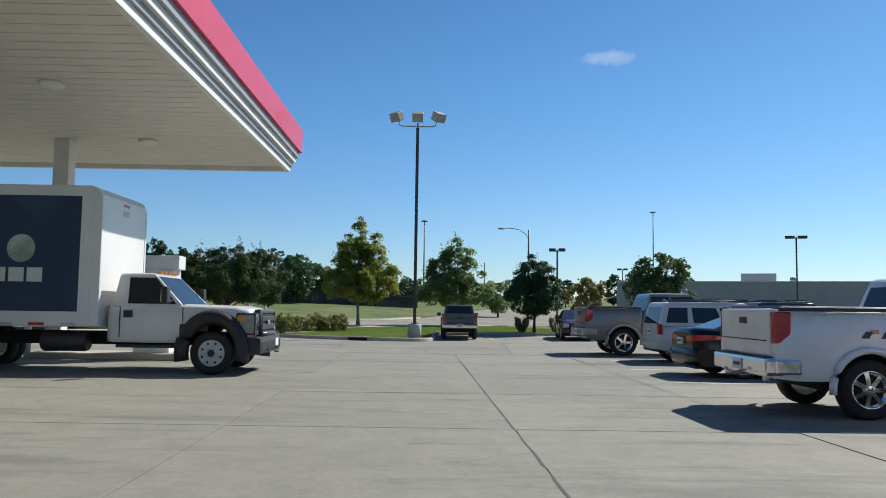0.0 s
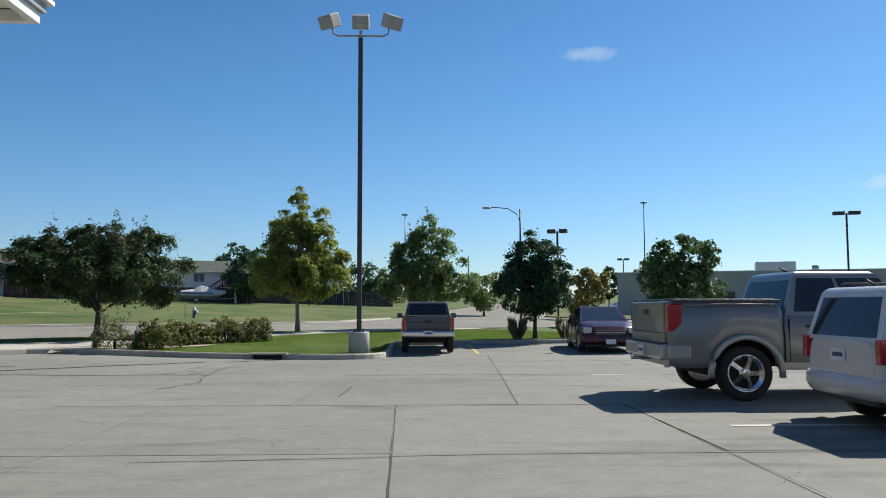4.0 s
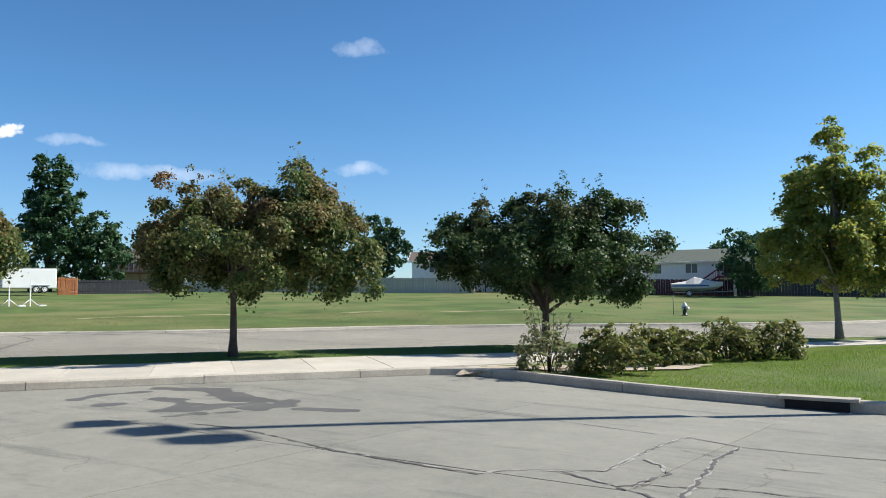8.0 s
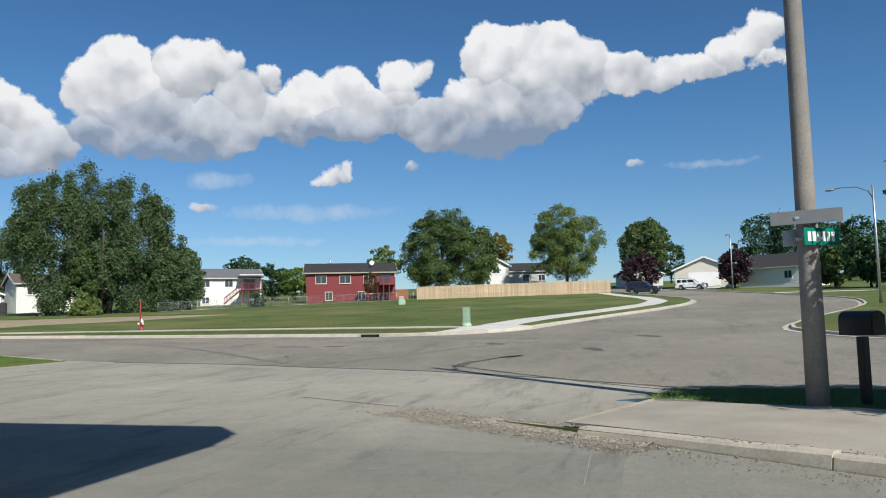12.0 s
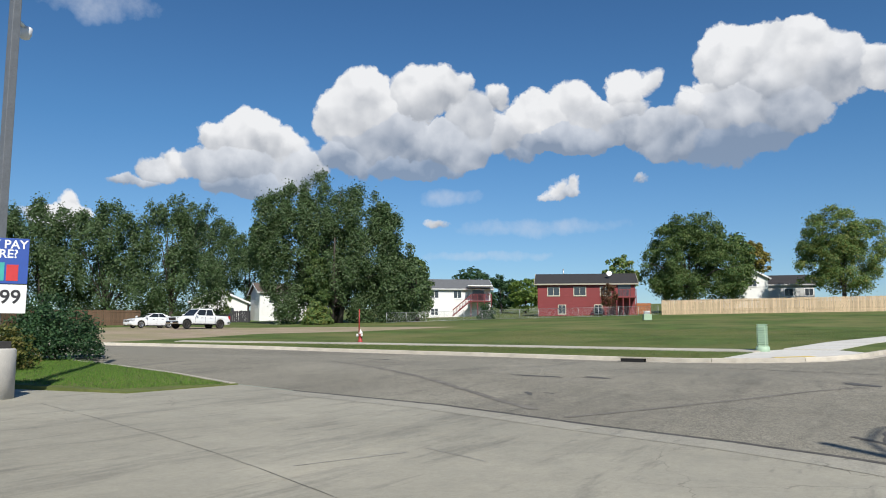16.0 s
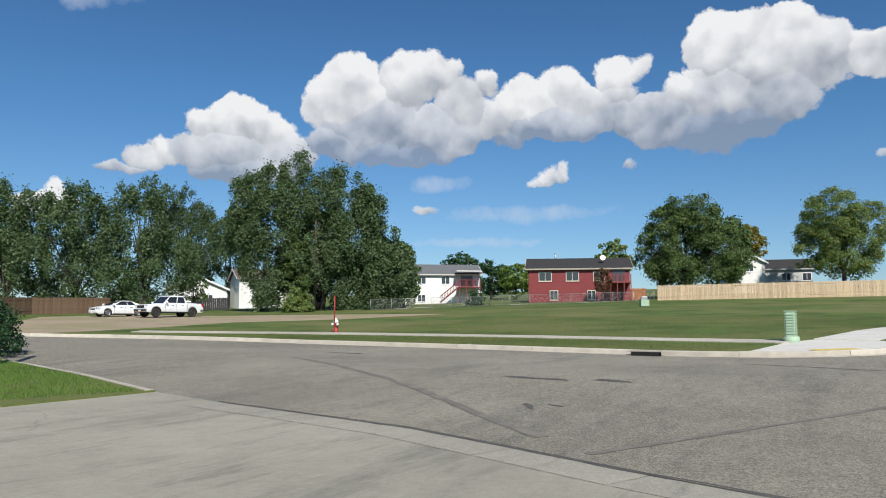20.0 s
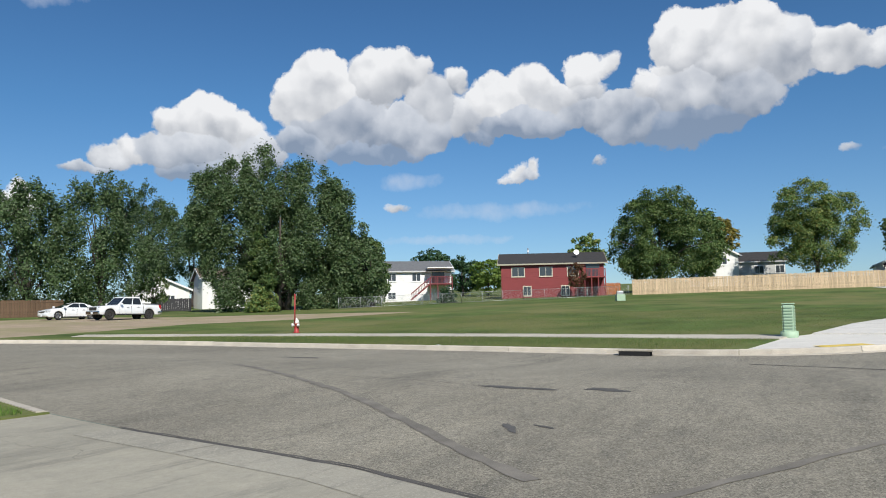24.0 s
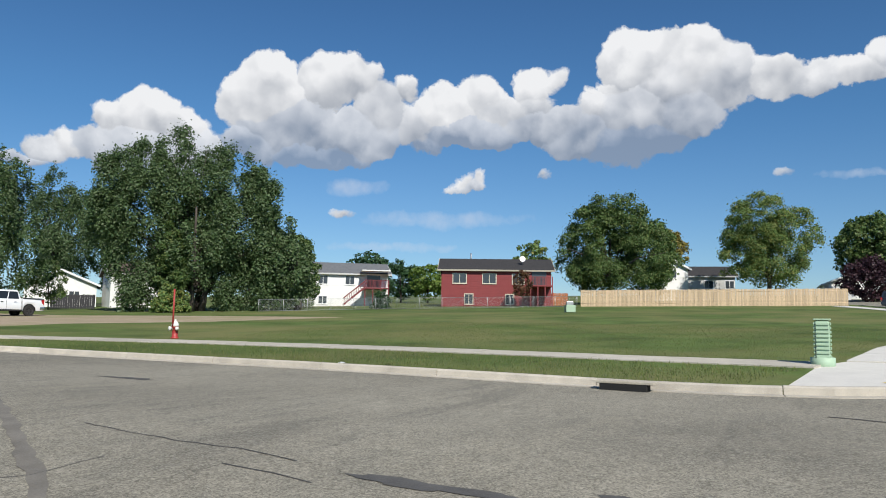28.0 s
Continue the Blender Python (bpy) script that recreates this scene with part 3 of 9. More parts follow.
def add_lathe(bm, profile, m=None, sides=20, cap=True):
    """Turns (radius, height) pairs round z."""
    m = m or Matrix()
    rings = []
    for r, z in profile:
        rings.append([bm.verts.new(m @ Vector((max(r, 1e-4) * math.cos(k * math.tau / sides), max(r, 1e-4) * math.sin(k * math.tau / sides), z))) for k in range(sides)])
    for A, B in zip(rings, rings[1:]):
        for k in range(sides):
            bm.faces.new((A[k], A[(k + 1) % sides], B[(k + 1) % sides], B[k])).smooth = True
    for ring, r in ((rings[0], profile[0][0]), (rings[-1], profile[-1][0])):
        if r > 1e-3 and cap:
            bm.faces.new(ring)
    return bm


def lathe(profile, m=None, sides=20, cap=True):
    return add_lathe(bmesh.new(), profile, m, sides, cap)


def slab_quad(corners, thick, out):
    """A thin pane through four corners, thickened along out."""
    bm = bmesh.new()
    o = Vector(out).normalized() * thick
    lo = [bm.verts.new(c) for c in corners]
    hi = [bm.verts.new(Vector(c) + o) for c in corners]
    bm.faces.new(lo), bm.faces.new(hi)
    n = len(corners)
    for k in range(n):
        bm.faces.new((lo[k], lo[(k + 1) % n], hi[(k + 1) % n], hi[k]))
    return bm


def along(line, step):
    """Points every step metres along a line of plan points."""
    out = [Vector(line[0])]
    for a, b in zip(line, line[1:]):
        a, b = Vector(a), Vector(b)
        n = max(1, round((b - a).length / step))
        out += [a.lerp(b, k / n) for k in range(1, n + 1)]
    return out


def round_line(line, times=2):
    """Rounds the corners of an open line."""
    pts = [Vector(p) for p in line]
    for _ in range(times):
        new_pts = [pts[0]]
        for a, b in zip(pts, pts[1:]):
            new_pts += [a.lerp(b, 0.25), a.lerp(b, 0.75)]
        pts = new_pts + [pts[-1]]
    return [tuple(p) for p in pts]

# ---- plan of the ground ----
from mathutils.bvhtree import BVHTree
from mathutils.geometry import delaunay_2d_cdt

EDGE_NEAR = round_line([(-28, -30), (-34, -20), (-36.6, -12), (-36.2, -4.7), (-33.7, 4.9)], 1) + [(-33.15, 7.3), (-32.75, 9.6), (-32.3, 11.9), (-31.6, 13.8), (-30.9, 15.6), (-30.2, 17.7), (-29.6, 19.0), (-27.6, 22.2), (-25.9, 24.4)]
EDGE_NEAR_NE = [W(6.4, 36.3), W(12, 37.2), W(18.4, 37.0), W(26.5, 36.3), W(32, 35.5), W(41, 34.3), (5.9, 57.6), (20, 63), (60, 76)]
EDGE_FAR = round_line([(-39, -34), (-45.5, -22), (-48.3, -14), (-49.0, -8.7), (-48.9, -1.5), (-48.7, 3.8), (-48.0, 8.6), (-47.3, 12.0), (-47.6, 15.2), (-49.5, 17.7), (-54, 19.0), (-61.5, 21.5), (-69, 24.5), (-75, 26.4), (-81, 27.8), (-88, 28.4), (-94, 27.8), (-99, 26.6), (-106, 24.7), (-116, 22.4), (-130, 20.0), (-170, 10)], 1)
EDGE_ISLAND = round_line([(-170, 22), (-140, 27.8), (-124, 31.2), (-112, 34.4), (-100, 37.4), (-90, 39.2), (-79, 40.0), (-69.5, 38.4), (-63, 36.5), (-50, 30.8), (-45, 29.3), (-41.5, 29.7), (-38, 31.2), (-35.1, 33.2), W(9.7, 48.6), W(18.4, 47.4), W(24, 47.6), W(31, 46.9), W(40, 44.2), W(49, 42.8), (-3, 70.5), (-0.6, 76), (7.7, 120), (18, 160)], 1)
STREET = EDGE_NEAR + EDGE_NEAR_NE + [(60, 88), (24, 79), (13.5, 88), (18, 107), (28, 160)] + EDGE_ISLAND[::-1] + EDGE_FAR[::-1]
KERB_LOT = [W(4.5, 30.6), W(14, 30.5), W(22.2, 30.4)] + round_line([W(22.2, 30.4), (-10.1, 36.5), (-8, 35.95), (-6, 35.5), (-3.5, 35.3), (-1.2, 35.35), (-0.25, 36.2), (-0.1, 38), (-0.1, 42.0), (0.5, 42.7), (6.0, 42.4), (7.6, 42.9), (8.2, 46), (8.2, 52)], 2)[1:]
LOT = KERB_LOT + [(8.6, 58.4), (20, 62.6), (32, 62), (32, -32), (-26, -32), (-29.6, -8), (-29.9, 1.2), (-30.7, 4.6), (-33.75, 5.0), (-34.3, 5.6), (-33.4, 10.8), (-32.1, 15.1), (-30.6, 19.1), (-28.3, 22.7), (-26.4, 24.8), W(5.2, 34.2), W(6.62, 33.75), W(6.98, 30.62)]
WALK_IN = [W(7.0, 30.6), W(14, 30.5), W(22.2, 30.4), W(26, 31.2), W(34, 31.9), W(42, 31.2), (4.6, 54.0)]
WALK_OUT = [W(6.6, 33.8), W(14, 33.8), W(22.3, 33.8), W(26, 33.3), W(34, 33.3), W(42, 32.6), (3.9, 55.4)]
FARWALK_IN = [(-50.5, -18), (-52.6, -12), (-53.7, -6), (-54, 0.6), (-53.4, 6.6), (-52, 14.2)]
FARWALK_OUT = [(-52, -19), (-54.2, -12.5), (-55.3, -7), (-55.6, 0.1), (-55.0, 6.3), (-53.6, 14.6)]
RAMP = [(-52, 14.2), (-53.6, 14.6), (-54.4, 15.0), (-54.0, 17.1), (-52.2, 18.3), (-50.4, 17.8), (-49.0, 16.8), (-47.75, 15.0), (-47.6, 13.6)]
WESTWALK_IN = [(-54.0, 17.1), (-59.5, 18.2), (-66.2, 20.7), (-72.2, 22.9), (-79.6, 25.2), (-87, 26.1), (-97.5, 24.9), (-106, 22.6), (-122, 19.2)]
WESTWALK_OUT = [(-54.4, 15.0), (-60.0, 16.2), (-66.9, 18.9), (-72.8, 21.0), (-80.1, 23.4), (-87.2, 24.3), (-97.0, 23.2), (-105.6, 21.0), (-121.6, 17.6)]
DIRT_LOT = [(-46.2, -20.6), (-50.5, -20.9), (-54.5, -21.8), (-59, -23), (-64, -24.4), (-68, -22.4), (-71.5, -20), (-76, -19), (-82, -16.5), (-82, -21), (-81.2, -27), (-79.5, -33), (-76, -38.5), (-74.5, -48), (-64, -48), (-57.5, -40), (-44, -31), (-41.5, -29)]
REGIONS = (("street", STREET, 0.0), ("lot", LOT, -0.012), ("walk", WALK_IN + WALK_OUT[::-1], 0.10), ("walk", FARWALK_IN + FARWALK_OUT[::-1], 0.10),
           ("ramp", RAMP, 0.09), ("walk", WESTWALK_IN + WESTWALK_OUT[::-1], 0.10), ("dirt", DIRT_LOT, 0.10))


def build_ground():
    verts, edges = [], []
    for name, poly, _ in REGIONS:
        ring = along(list(poly) + [poly[0]], 2.2)[:-1]
        first = len(verts)
        verts += ring
        edges += [(first + k, first + (k + 1) % len(ring)) for k in range(len(ring))]
    rng = random.Random(3)
    for step, lo, hi in ((3.0, 0, 62), (6.0, 62, 130), (14.0, 130, 330), (60.0, 330, 700)):
        n = int(hi / step) + 1
        for i in range(-n, n + 1):
            for j in range(-n, n + 1):
                x, y = -22 + i * step, 22 + j * step
                d = max(abs(x + 22), abs(y - 22))
                if lo <= d < hi:
                    verts.append(Vector((x + rng.uniform(-0.3, 0.3) * step, y + rng.uniform(-0.3, 0.3) * step)))
    # closer points under the crown of the street
    verts += [Vector((-47 + i * 0.9 + rng.uniform(-0.15, 0.15), -24 + j * 0.9 + rng.uniform(-0.15, 0.15))) for i in range(19) for j in range(52)]
    for r in (1000, 1700, 3200):
        verts += [Vector((-22 + r * math.cos(a), 22 + r * math.sin(a))) for a in (k * math.tau / 28 for k in range(28))]
    vs, es, fs, *_ = delaunay_2d_cdt([Vector(v[:2]) for v in verts], edges, [], 0, 1e-4)
    sets = {}
    for f in fs:
        c = ((vs[f[0]].x + vs[f[1]].x + vs[f[2]].x) / 3, (vs[f[0]].y + vs[f[1]].y + vs[f[2]].y) / 3)
        for name, poly, dz in REGIONS:
            if inside(c, poly):
                break
        else:
            name, dz = "grass", 0.10
        sets.setdefault((name, dz), []).append(f)
    out = {}
    for (name, dz), faces in sets.items():
        bm = out.setdefault(name, bmesh.new())
        known, count = {}, {}

        def at(i, z):
            if (i, z) not in known:
                p = vs[i]
                known[i, z] = bm.verts.new((p.x, p.y, ground_z(p.x, p.y) + (z * settle(p.x, p.y) if z > 0 else z)))
            return known[i, z]

        for f in faces:
            bm.faces.new([at(i, dz) for i in f])
            for a, b in ((f[0], f[1]), (f[1], f[2]), (f[2], f[0])):
                count.setdefault((min(a, b), max(a, b)), []).append((a, b))
        for (a, b), uses in count.items():
            if len(uses) == 1 and name != "street":
                a, b = uses[0]
                bm.faces.new((at(a, dz), at(a, dz - 0.28), at(b, dz - 0.28), at(b, dz)))
    return out


GROUND = build_ground()
SHEETS = [BVHTree.FromBMesh(GROUND[name]) for name in ("street", "lot", "grass", "walk", "ramp")]


def drape(x, y):
    """The height of the built ground itself, facets and all, for what lies flat on it."""
    hits = [tree_.ray_cast((x, y, 60.0), (0, 0, -1))[0] for tree_ in SHEETS]
    return max((h.z for h in hits if h), default=ground_z(x, y))


ground = solid("ground", GROUND["grass"], LAWN, "wide mown lawn and verge that climbs gently away from the street", "lawn", kind="structure")
road = solid("road", GROUND["street"], ASPHALT, "worn grey-brown asphalt street with tar-sealed seams", "street", kind="structure")
pavement = solid("pavement", GROUND["lot"], APRON, "weathered concrete lot of square slabs with dark joints", "parking lot", kind="structure")
walkway = solid("pavement_walk", GROUND["walk"], WALK, "pale concrete footpath beside the street", "footpath", kind="structure")
corner_ramp = solid("pavement_ramp", GROUND["ramp"], WALK_NEW, "clean pale concrete corner ramp at the crossing", "footpath ramp", kind="structure")
solid("ground_dirt", GROUND["dirt"], DIRT, "bare tan dirt parking ground at the edge of the lawn", "dirt", kind="structure")


def strip_mesh(line, half, dz, jag=0.0, rng=None):
    """A thin flat band along a line on the ground."""
    bm = bmesh.new()
    pts = [Vector(p) for p in line]
    prev = None
    for i, p in enumerate(pts):
        d = (pts[min(i + 1, len(pts) - 1)] - pts[max(i - 1, 0)]).normalized()
        nrm = Vector((-d.y, d.x))
        w = half * (1 + (rng.uniform(-jag, jag) if rng else 0))
        a, b = p + nrm * w, p - nrm * w
        pair = [bm.verts.new((q.x, q.y, drape(q.x, q.y) + dz)) for q in (a, b)]
        if prev:
            bm.faces.new((prev[0], prev[1], pair[1], pair[0]))
        prev = pair
    return bm


def kerb_run(line, side, parent, pan=0.0, step=3.0, tall=0.15, mat=KERB, worn=0.0, seed=1):
    """Kerb stones end to end along a line; side: 1 if the raised side lies to the left of the line."""
    rng = random.Random(seed)
    pts = along(line, 0.75)
    groups, run, length = [], [pts[0]], 0.0
    for a, b in zip(pts, pts[1:]):
        run.append(b)
        length += (b - a).length
        if length >= step:
            groups.append(run)
            run, length = [b], 0.0
    if len(run) > 1:
        groups.append(run)
    for g in groups:
        bm = bmesh.new()
        rings = []
        dz = rng.uniform(-0.006, 0.006)
        for i, p in enumerate(g):
            d = (g[min(i + 1, len(g) - 1)] - g[max(i - 1, 0)]).normalized()
            nrm = Vector((-d.y, d.x)) * side
            q = p + (d * 0.008 if i == 0 else -d * 0.008 if i == len(g) - 1 else Vector((0, 0)))
            h = 0.02 + (tall + dz - 0.02) * settle(p.x, p.y) - (0.03 * rng.random() * settle(p.x, p.y) if worn and 0.6 * p.x + 0.8 * p.y < worn else 0.0)
            prof = [(-pan, 0.008), (-0.03, 0.008), (-0.012, h - min(0.03, h * 0.4)), (0.02, h), (0.165, h), (0.165, -0.12), (-pan, -0.12)] if pan else [(-0.03, -0.12), (-0.03, 0.004), (-0.012, h - min(0.03, h * 0.4)), (0.02, h), (0.165, h), (0.165, -0.12)]
            rings.append([bm.verts.new((q.x + nrm.x * o, q.y + nrm.y * o, ground_z(q.x, q.y) + z)) for o, z in prof])
        for A, B in zip(rings, rings[1:]):
            for k in range(len(A)):
                bm.faces.new((A[k], A[(k + 1) % len(A)], B[(k + 1) % len(A)], B[k]))
        bm.faces.new(rings[0]), bm.faces.new(rings[-1])
        part("kerb_stone", bm, mat, parent)


def walk_slabs(inner, outer, parent, step=1.55, dz=0.13, mat=WALK):
    """Footpath panels between two lines, each its own slab with open joints."""
    def measure_line(line):
        acc = [0.0]
        for a, b in zip(line, line[1:]):
            acc.append(acc[-1] + (Vector(b) - Vector(a)).length)
        return acc

    def at(line, acc, f):
        t = f * acc[-1]
        for k in range(len(line) - 1):
            if t <= acc[k + 1] + 1e-9:
                return Vector(line[k]).lerp(Vector(line[k + 1]), (t - acc[k]) / (acc[k + 1] - acc[k]))
        return Vector(line[-1])

    ai, ao = measure_line(inner), measure_line(outer)
    n = max(1, int((ai[-1] + ao[-1]) / 2 / step))
    gap = 0.010 / step / n * step
    for k in range(n):
        bm = bmesh.new()
        c = [at(inner, ai, k / n + gap * 0.3), at(inner, ai, (k + 1) / n - gap * 0.3), at(outer, ao, (k + 1) / n - gap * 0.3), at(outer, ao, k / n + gap * 0.3)]
        j = 0.004 * ((k * 7) % 5 - 2) / 2
        top = [bm.verts.new((p.x, p.y, ground_z(p.x, p.y) + 0.012 + (dz - 0.012 + j) * settle(p.x, p.y))) for p in c]
        low = [bm.verts.new((p.x, p.y, ground_z(p.x, p.y) + dz - 0.06)) for p in c]
        bm.faces.new(top)
        for i in range(4):
            bm.faces.new((top[i], top[(i + 1) % 4], low[(i + 1) % 4], low[i]))
        part("panel", bm, mat, parent)


# ---- the canopy of the filling station ----
CANOPY = surface("canopy_white", (0.74, 0.73, 0.70), 0.5, var=0.05, scale=2, fine=0)
CANOPY_GREY = surface("canopy_grey", (0.30, 0.31, 0.33), 0.45, var=0.06, scale=2, fine=0)
CANOPY_RED = surface("canopy_red", (0.60, 0.045, 0.085), 0.4, var=0.06, scale=2, fine=0, coat=0.2)
SOFFIT = surface("soffit_panel", (0.66, 0.64, 0.58), 0.55, var=0.05, scale=2, fine=0)
canopy = thing("canopy", "white filling-station canopy with grey soffit and red fascia band", "canopy", -10.0, 5.0, 0.0)
CX0, CX1, CY0, CY1 = -5.5, 5.5, -22.0, 18.7
part("deck", box(CX0 + 0.4, CX1 - 0.4, CY0 + 0.4, CY1 - 0.4, 5.75, 6.0), SOFFIT, canopy)
for z0, z1, inset, mat, nm in ((5.55, 5.72, 0.30, CANOPY, "fascia_step"), (5.72, 5.86, 0.24, CANOPY_GREY, "fascia_step"), (5.86, 6.02, 0.16, CANOPY, "fascia_step"), (6.02, 6.20, 0.08, CANOPY_GREY, "fascia_step"), (6.20, 6.92, 0.0, CANOPY_RED, "fascia_band")):
    for x0, x1, y0, y1 in ((CX0 + inset, CX1 - inset, CY1 - inset - 0.12, CY1 - inset), (CX0 + inset, CX1 - inset, CY0 + inset, CY0 + inset + 0.12),
                           (CX1 - inset - 0.12, CX1 - inset, CY0 + inset + 0.121, CY1 - inset - 0.121), (CX0 + inset, CX0 + inset + 0.12, CY0 + inset + 0.121, CY1 - inset - 0.121)):
        part(nm, box(x0, x1, y0, y1, z0, z1, 0.008), mat, canopy)
# the soffit's long pans, with a shadow gap between them
pan_w = 0.405
for k in range(int((CY1 - CY0 - 0.84) / pan_w)):
    y0 = CY0 + 0.42 + k * pan_w
    part("soffit_pan", box(CX0 + 0.43, CX1 - 0.43, y0 + 0.012, y0 + pan_w - 0.012, 5.665, 5.70, 0.006), SOFFIT, canopy)
part("roof", box(CX0 + 0.13, CX1 - 0.13, CY0 + 0.13, CY1 - 0.13, 6.5, 6.6), CANOPY_GREY, canopy)
for lx in (-2.4, 2.2):
    for ly in (-14, -8, -2, 4, 9.5, 14.6):
        lamp = part("downlight", lathe([(0.0, 5.57), (0.20, 5.57), (0.23, 5.60), (0.23, 5.66)], Matrix.Translation((lx, ly, 0)), 18), CANOPY, canopy)
COLS = ((0.0, 14.8), (0.0, 5.0), (0.0, -8.0))
for px, py in COLS:
    col = part("column", box(px - 0.2, px + 0.2, py - 0.2, py + 0.2, 0.0, 5.66, 0.02), CANOPY, canopy)

# islands with pumps under the canopy
PUMP_WHITE = surface("pump_cabinet", (0.72, 0.72, 0.72), 0.4, var=0.05, scale=3, fine=0)
for k, (px, py) in enumerate(((-8.4, 19.6), (-8.4, 10.0))):
    isl = thing("pump_island", "low concrete pump island under the canopy", "pump island", px, py, group="pump islands")
    part("base", box(-1.9, 1.9, -0.6, 0.6, 0.0, 0.16, 0.03), KERB, isl)
    for sx in (-2.2, 2.2):
        part("bollard", lathe([(0.08, 0.0), (0.08, 0.92), (0.05, 0.98), (0.0, 1.0)], Matrix.Translation((sx, 0, 0)), 14), PUMP_WHITE, isl)
    pump = thing("fuel_pump", "white fuel pump cabinet with dark screens and black hoses", "fuel pump", px + 1.0, py, ground_z(px, py) + 0.16, group="fuel pumps")
    part("cabinet", box(-0.45, 0.45, -0.28, 0.28, 0.0, 1.25, 0.02), PUMP_WHITE, pump)
    part("head", box(-0.5, 0.5, -0.3, 0.3, 1.252, 2.1, 0.03), PUMP_WHITE, pump)
    part("topper", box(-0.62, 0.62, -0.26, 0.26, 2.102, 2.45, 0.02), PUMP_WHITE, pump)
    for sy in (-1, 1):
        part("screen", box(-0.3, 0.3, sy * 0.302, sy * 0.312, 1.45, 1.9), BLACK_PLASTIC, pump)
        part("hose", tube([(0.47, sy * 0.2, 1.8), (0.7, sy * 0.3, 1.3), (0.72, sy * 0.35, 0.5), (0.55, sy * 0.36, 0.35), (0.46, sy * 0.2, 0.8)], 0.02, 8), BLACK_PLASTIC, pump)

# ---- trees ----


def leaf_cloud(rng, centres, spread, count, size, flat=0.35, heart=None, upright=1.0):
    """Small folded leaves on rounded sprays about the given centres, as arrays of points and faces. heart: the crown's middle, from which the sprays look outward."""
    n = len(centres)
    big = rng.uniform(0.65, 1.35, n)
    pick = rng.choice(n, count, p=big ** 2 / (big ** 2).sum())
    way = rng.normal(size=(count, 3))
    if heart is not None:
        out = centres - np.asarray(heart)
        out /= np.linalg.norm(out, axis=1)[:, None] + 1e-6
        way += 0.75 * out[pick] + np.array([0, 0, 0.35])
    way /= np.linalg.norm(way, axis=1)[:, None]
    reach = spread * 0.85 * big[pick] * rng.uniform(0.12, 1.0, count) ** 0.45 * np.where(rng.random(count) < 0.16, rng.uniform(1.0, 1.6, count), 1.0)
    pos = centres[pick] + way * reach[:, None] * np.array([1.0, 1.0, 0.8 * upright])
    nrm = 0.75 * rng.normal(size=(count, 3)) + 0.85 * way + np.array([0, 0, flat * 1.6])
    nrm /= np.linalg.norm(nrm, axis=1)[:, None]
    ref = rng.normal(size=(count, 3))
    u = np.cross(nrm, ref)
    u /= np.linalg.norm(u, axis=1)[:, None]
    v = np.cross(nrm, u)
    s = size * rng.uniform(0.6, 1.35, count)[:, None]
    base, tip = pos - u * s * 0.5, pos + u * s * 0.5
    left, right = pos + v * s * 0.36 + nrm * s * 0.12, pos - v * s * 0.36 + nrm * s * 0.12
    pts = np.stack([base, left, tip, right], 1).reshape(-1, 3)
    i = np.arange(count)[:, None] * 4
    faces = np.concatenate([i + [0, 1, 2], i + [0, 2, 3]], 1).reshape(-1, 3)
    return pts, faces


def mesh_from(name, pts, faces, material):
    me = bpy.data.meshes.new(name)
    me.vertices.add(len(pts))
    me.vertices.foreach_set("co", np.asarray(pts, dtype=np.float32).ravel())
    me.loops.add(faces.size)
    me.loops.foreach_set("vertex_index", faces.ravel().astype(np.int32))
    me.polygons.add(len(faces))
    me.polygons.foreach_set("loop_start", np.arange(len(faces), dtype=np.int32) * faces.shape[1])
    me.polygons.foreach_set("loop_total", np.full(len(faces), faces.shape[1], dtype=np.int32))
    me.materials.append(material)
    me.update(calc_edges=True)
    me.validate()
    return me


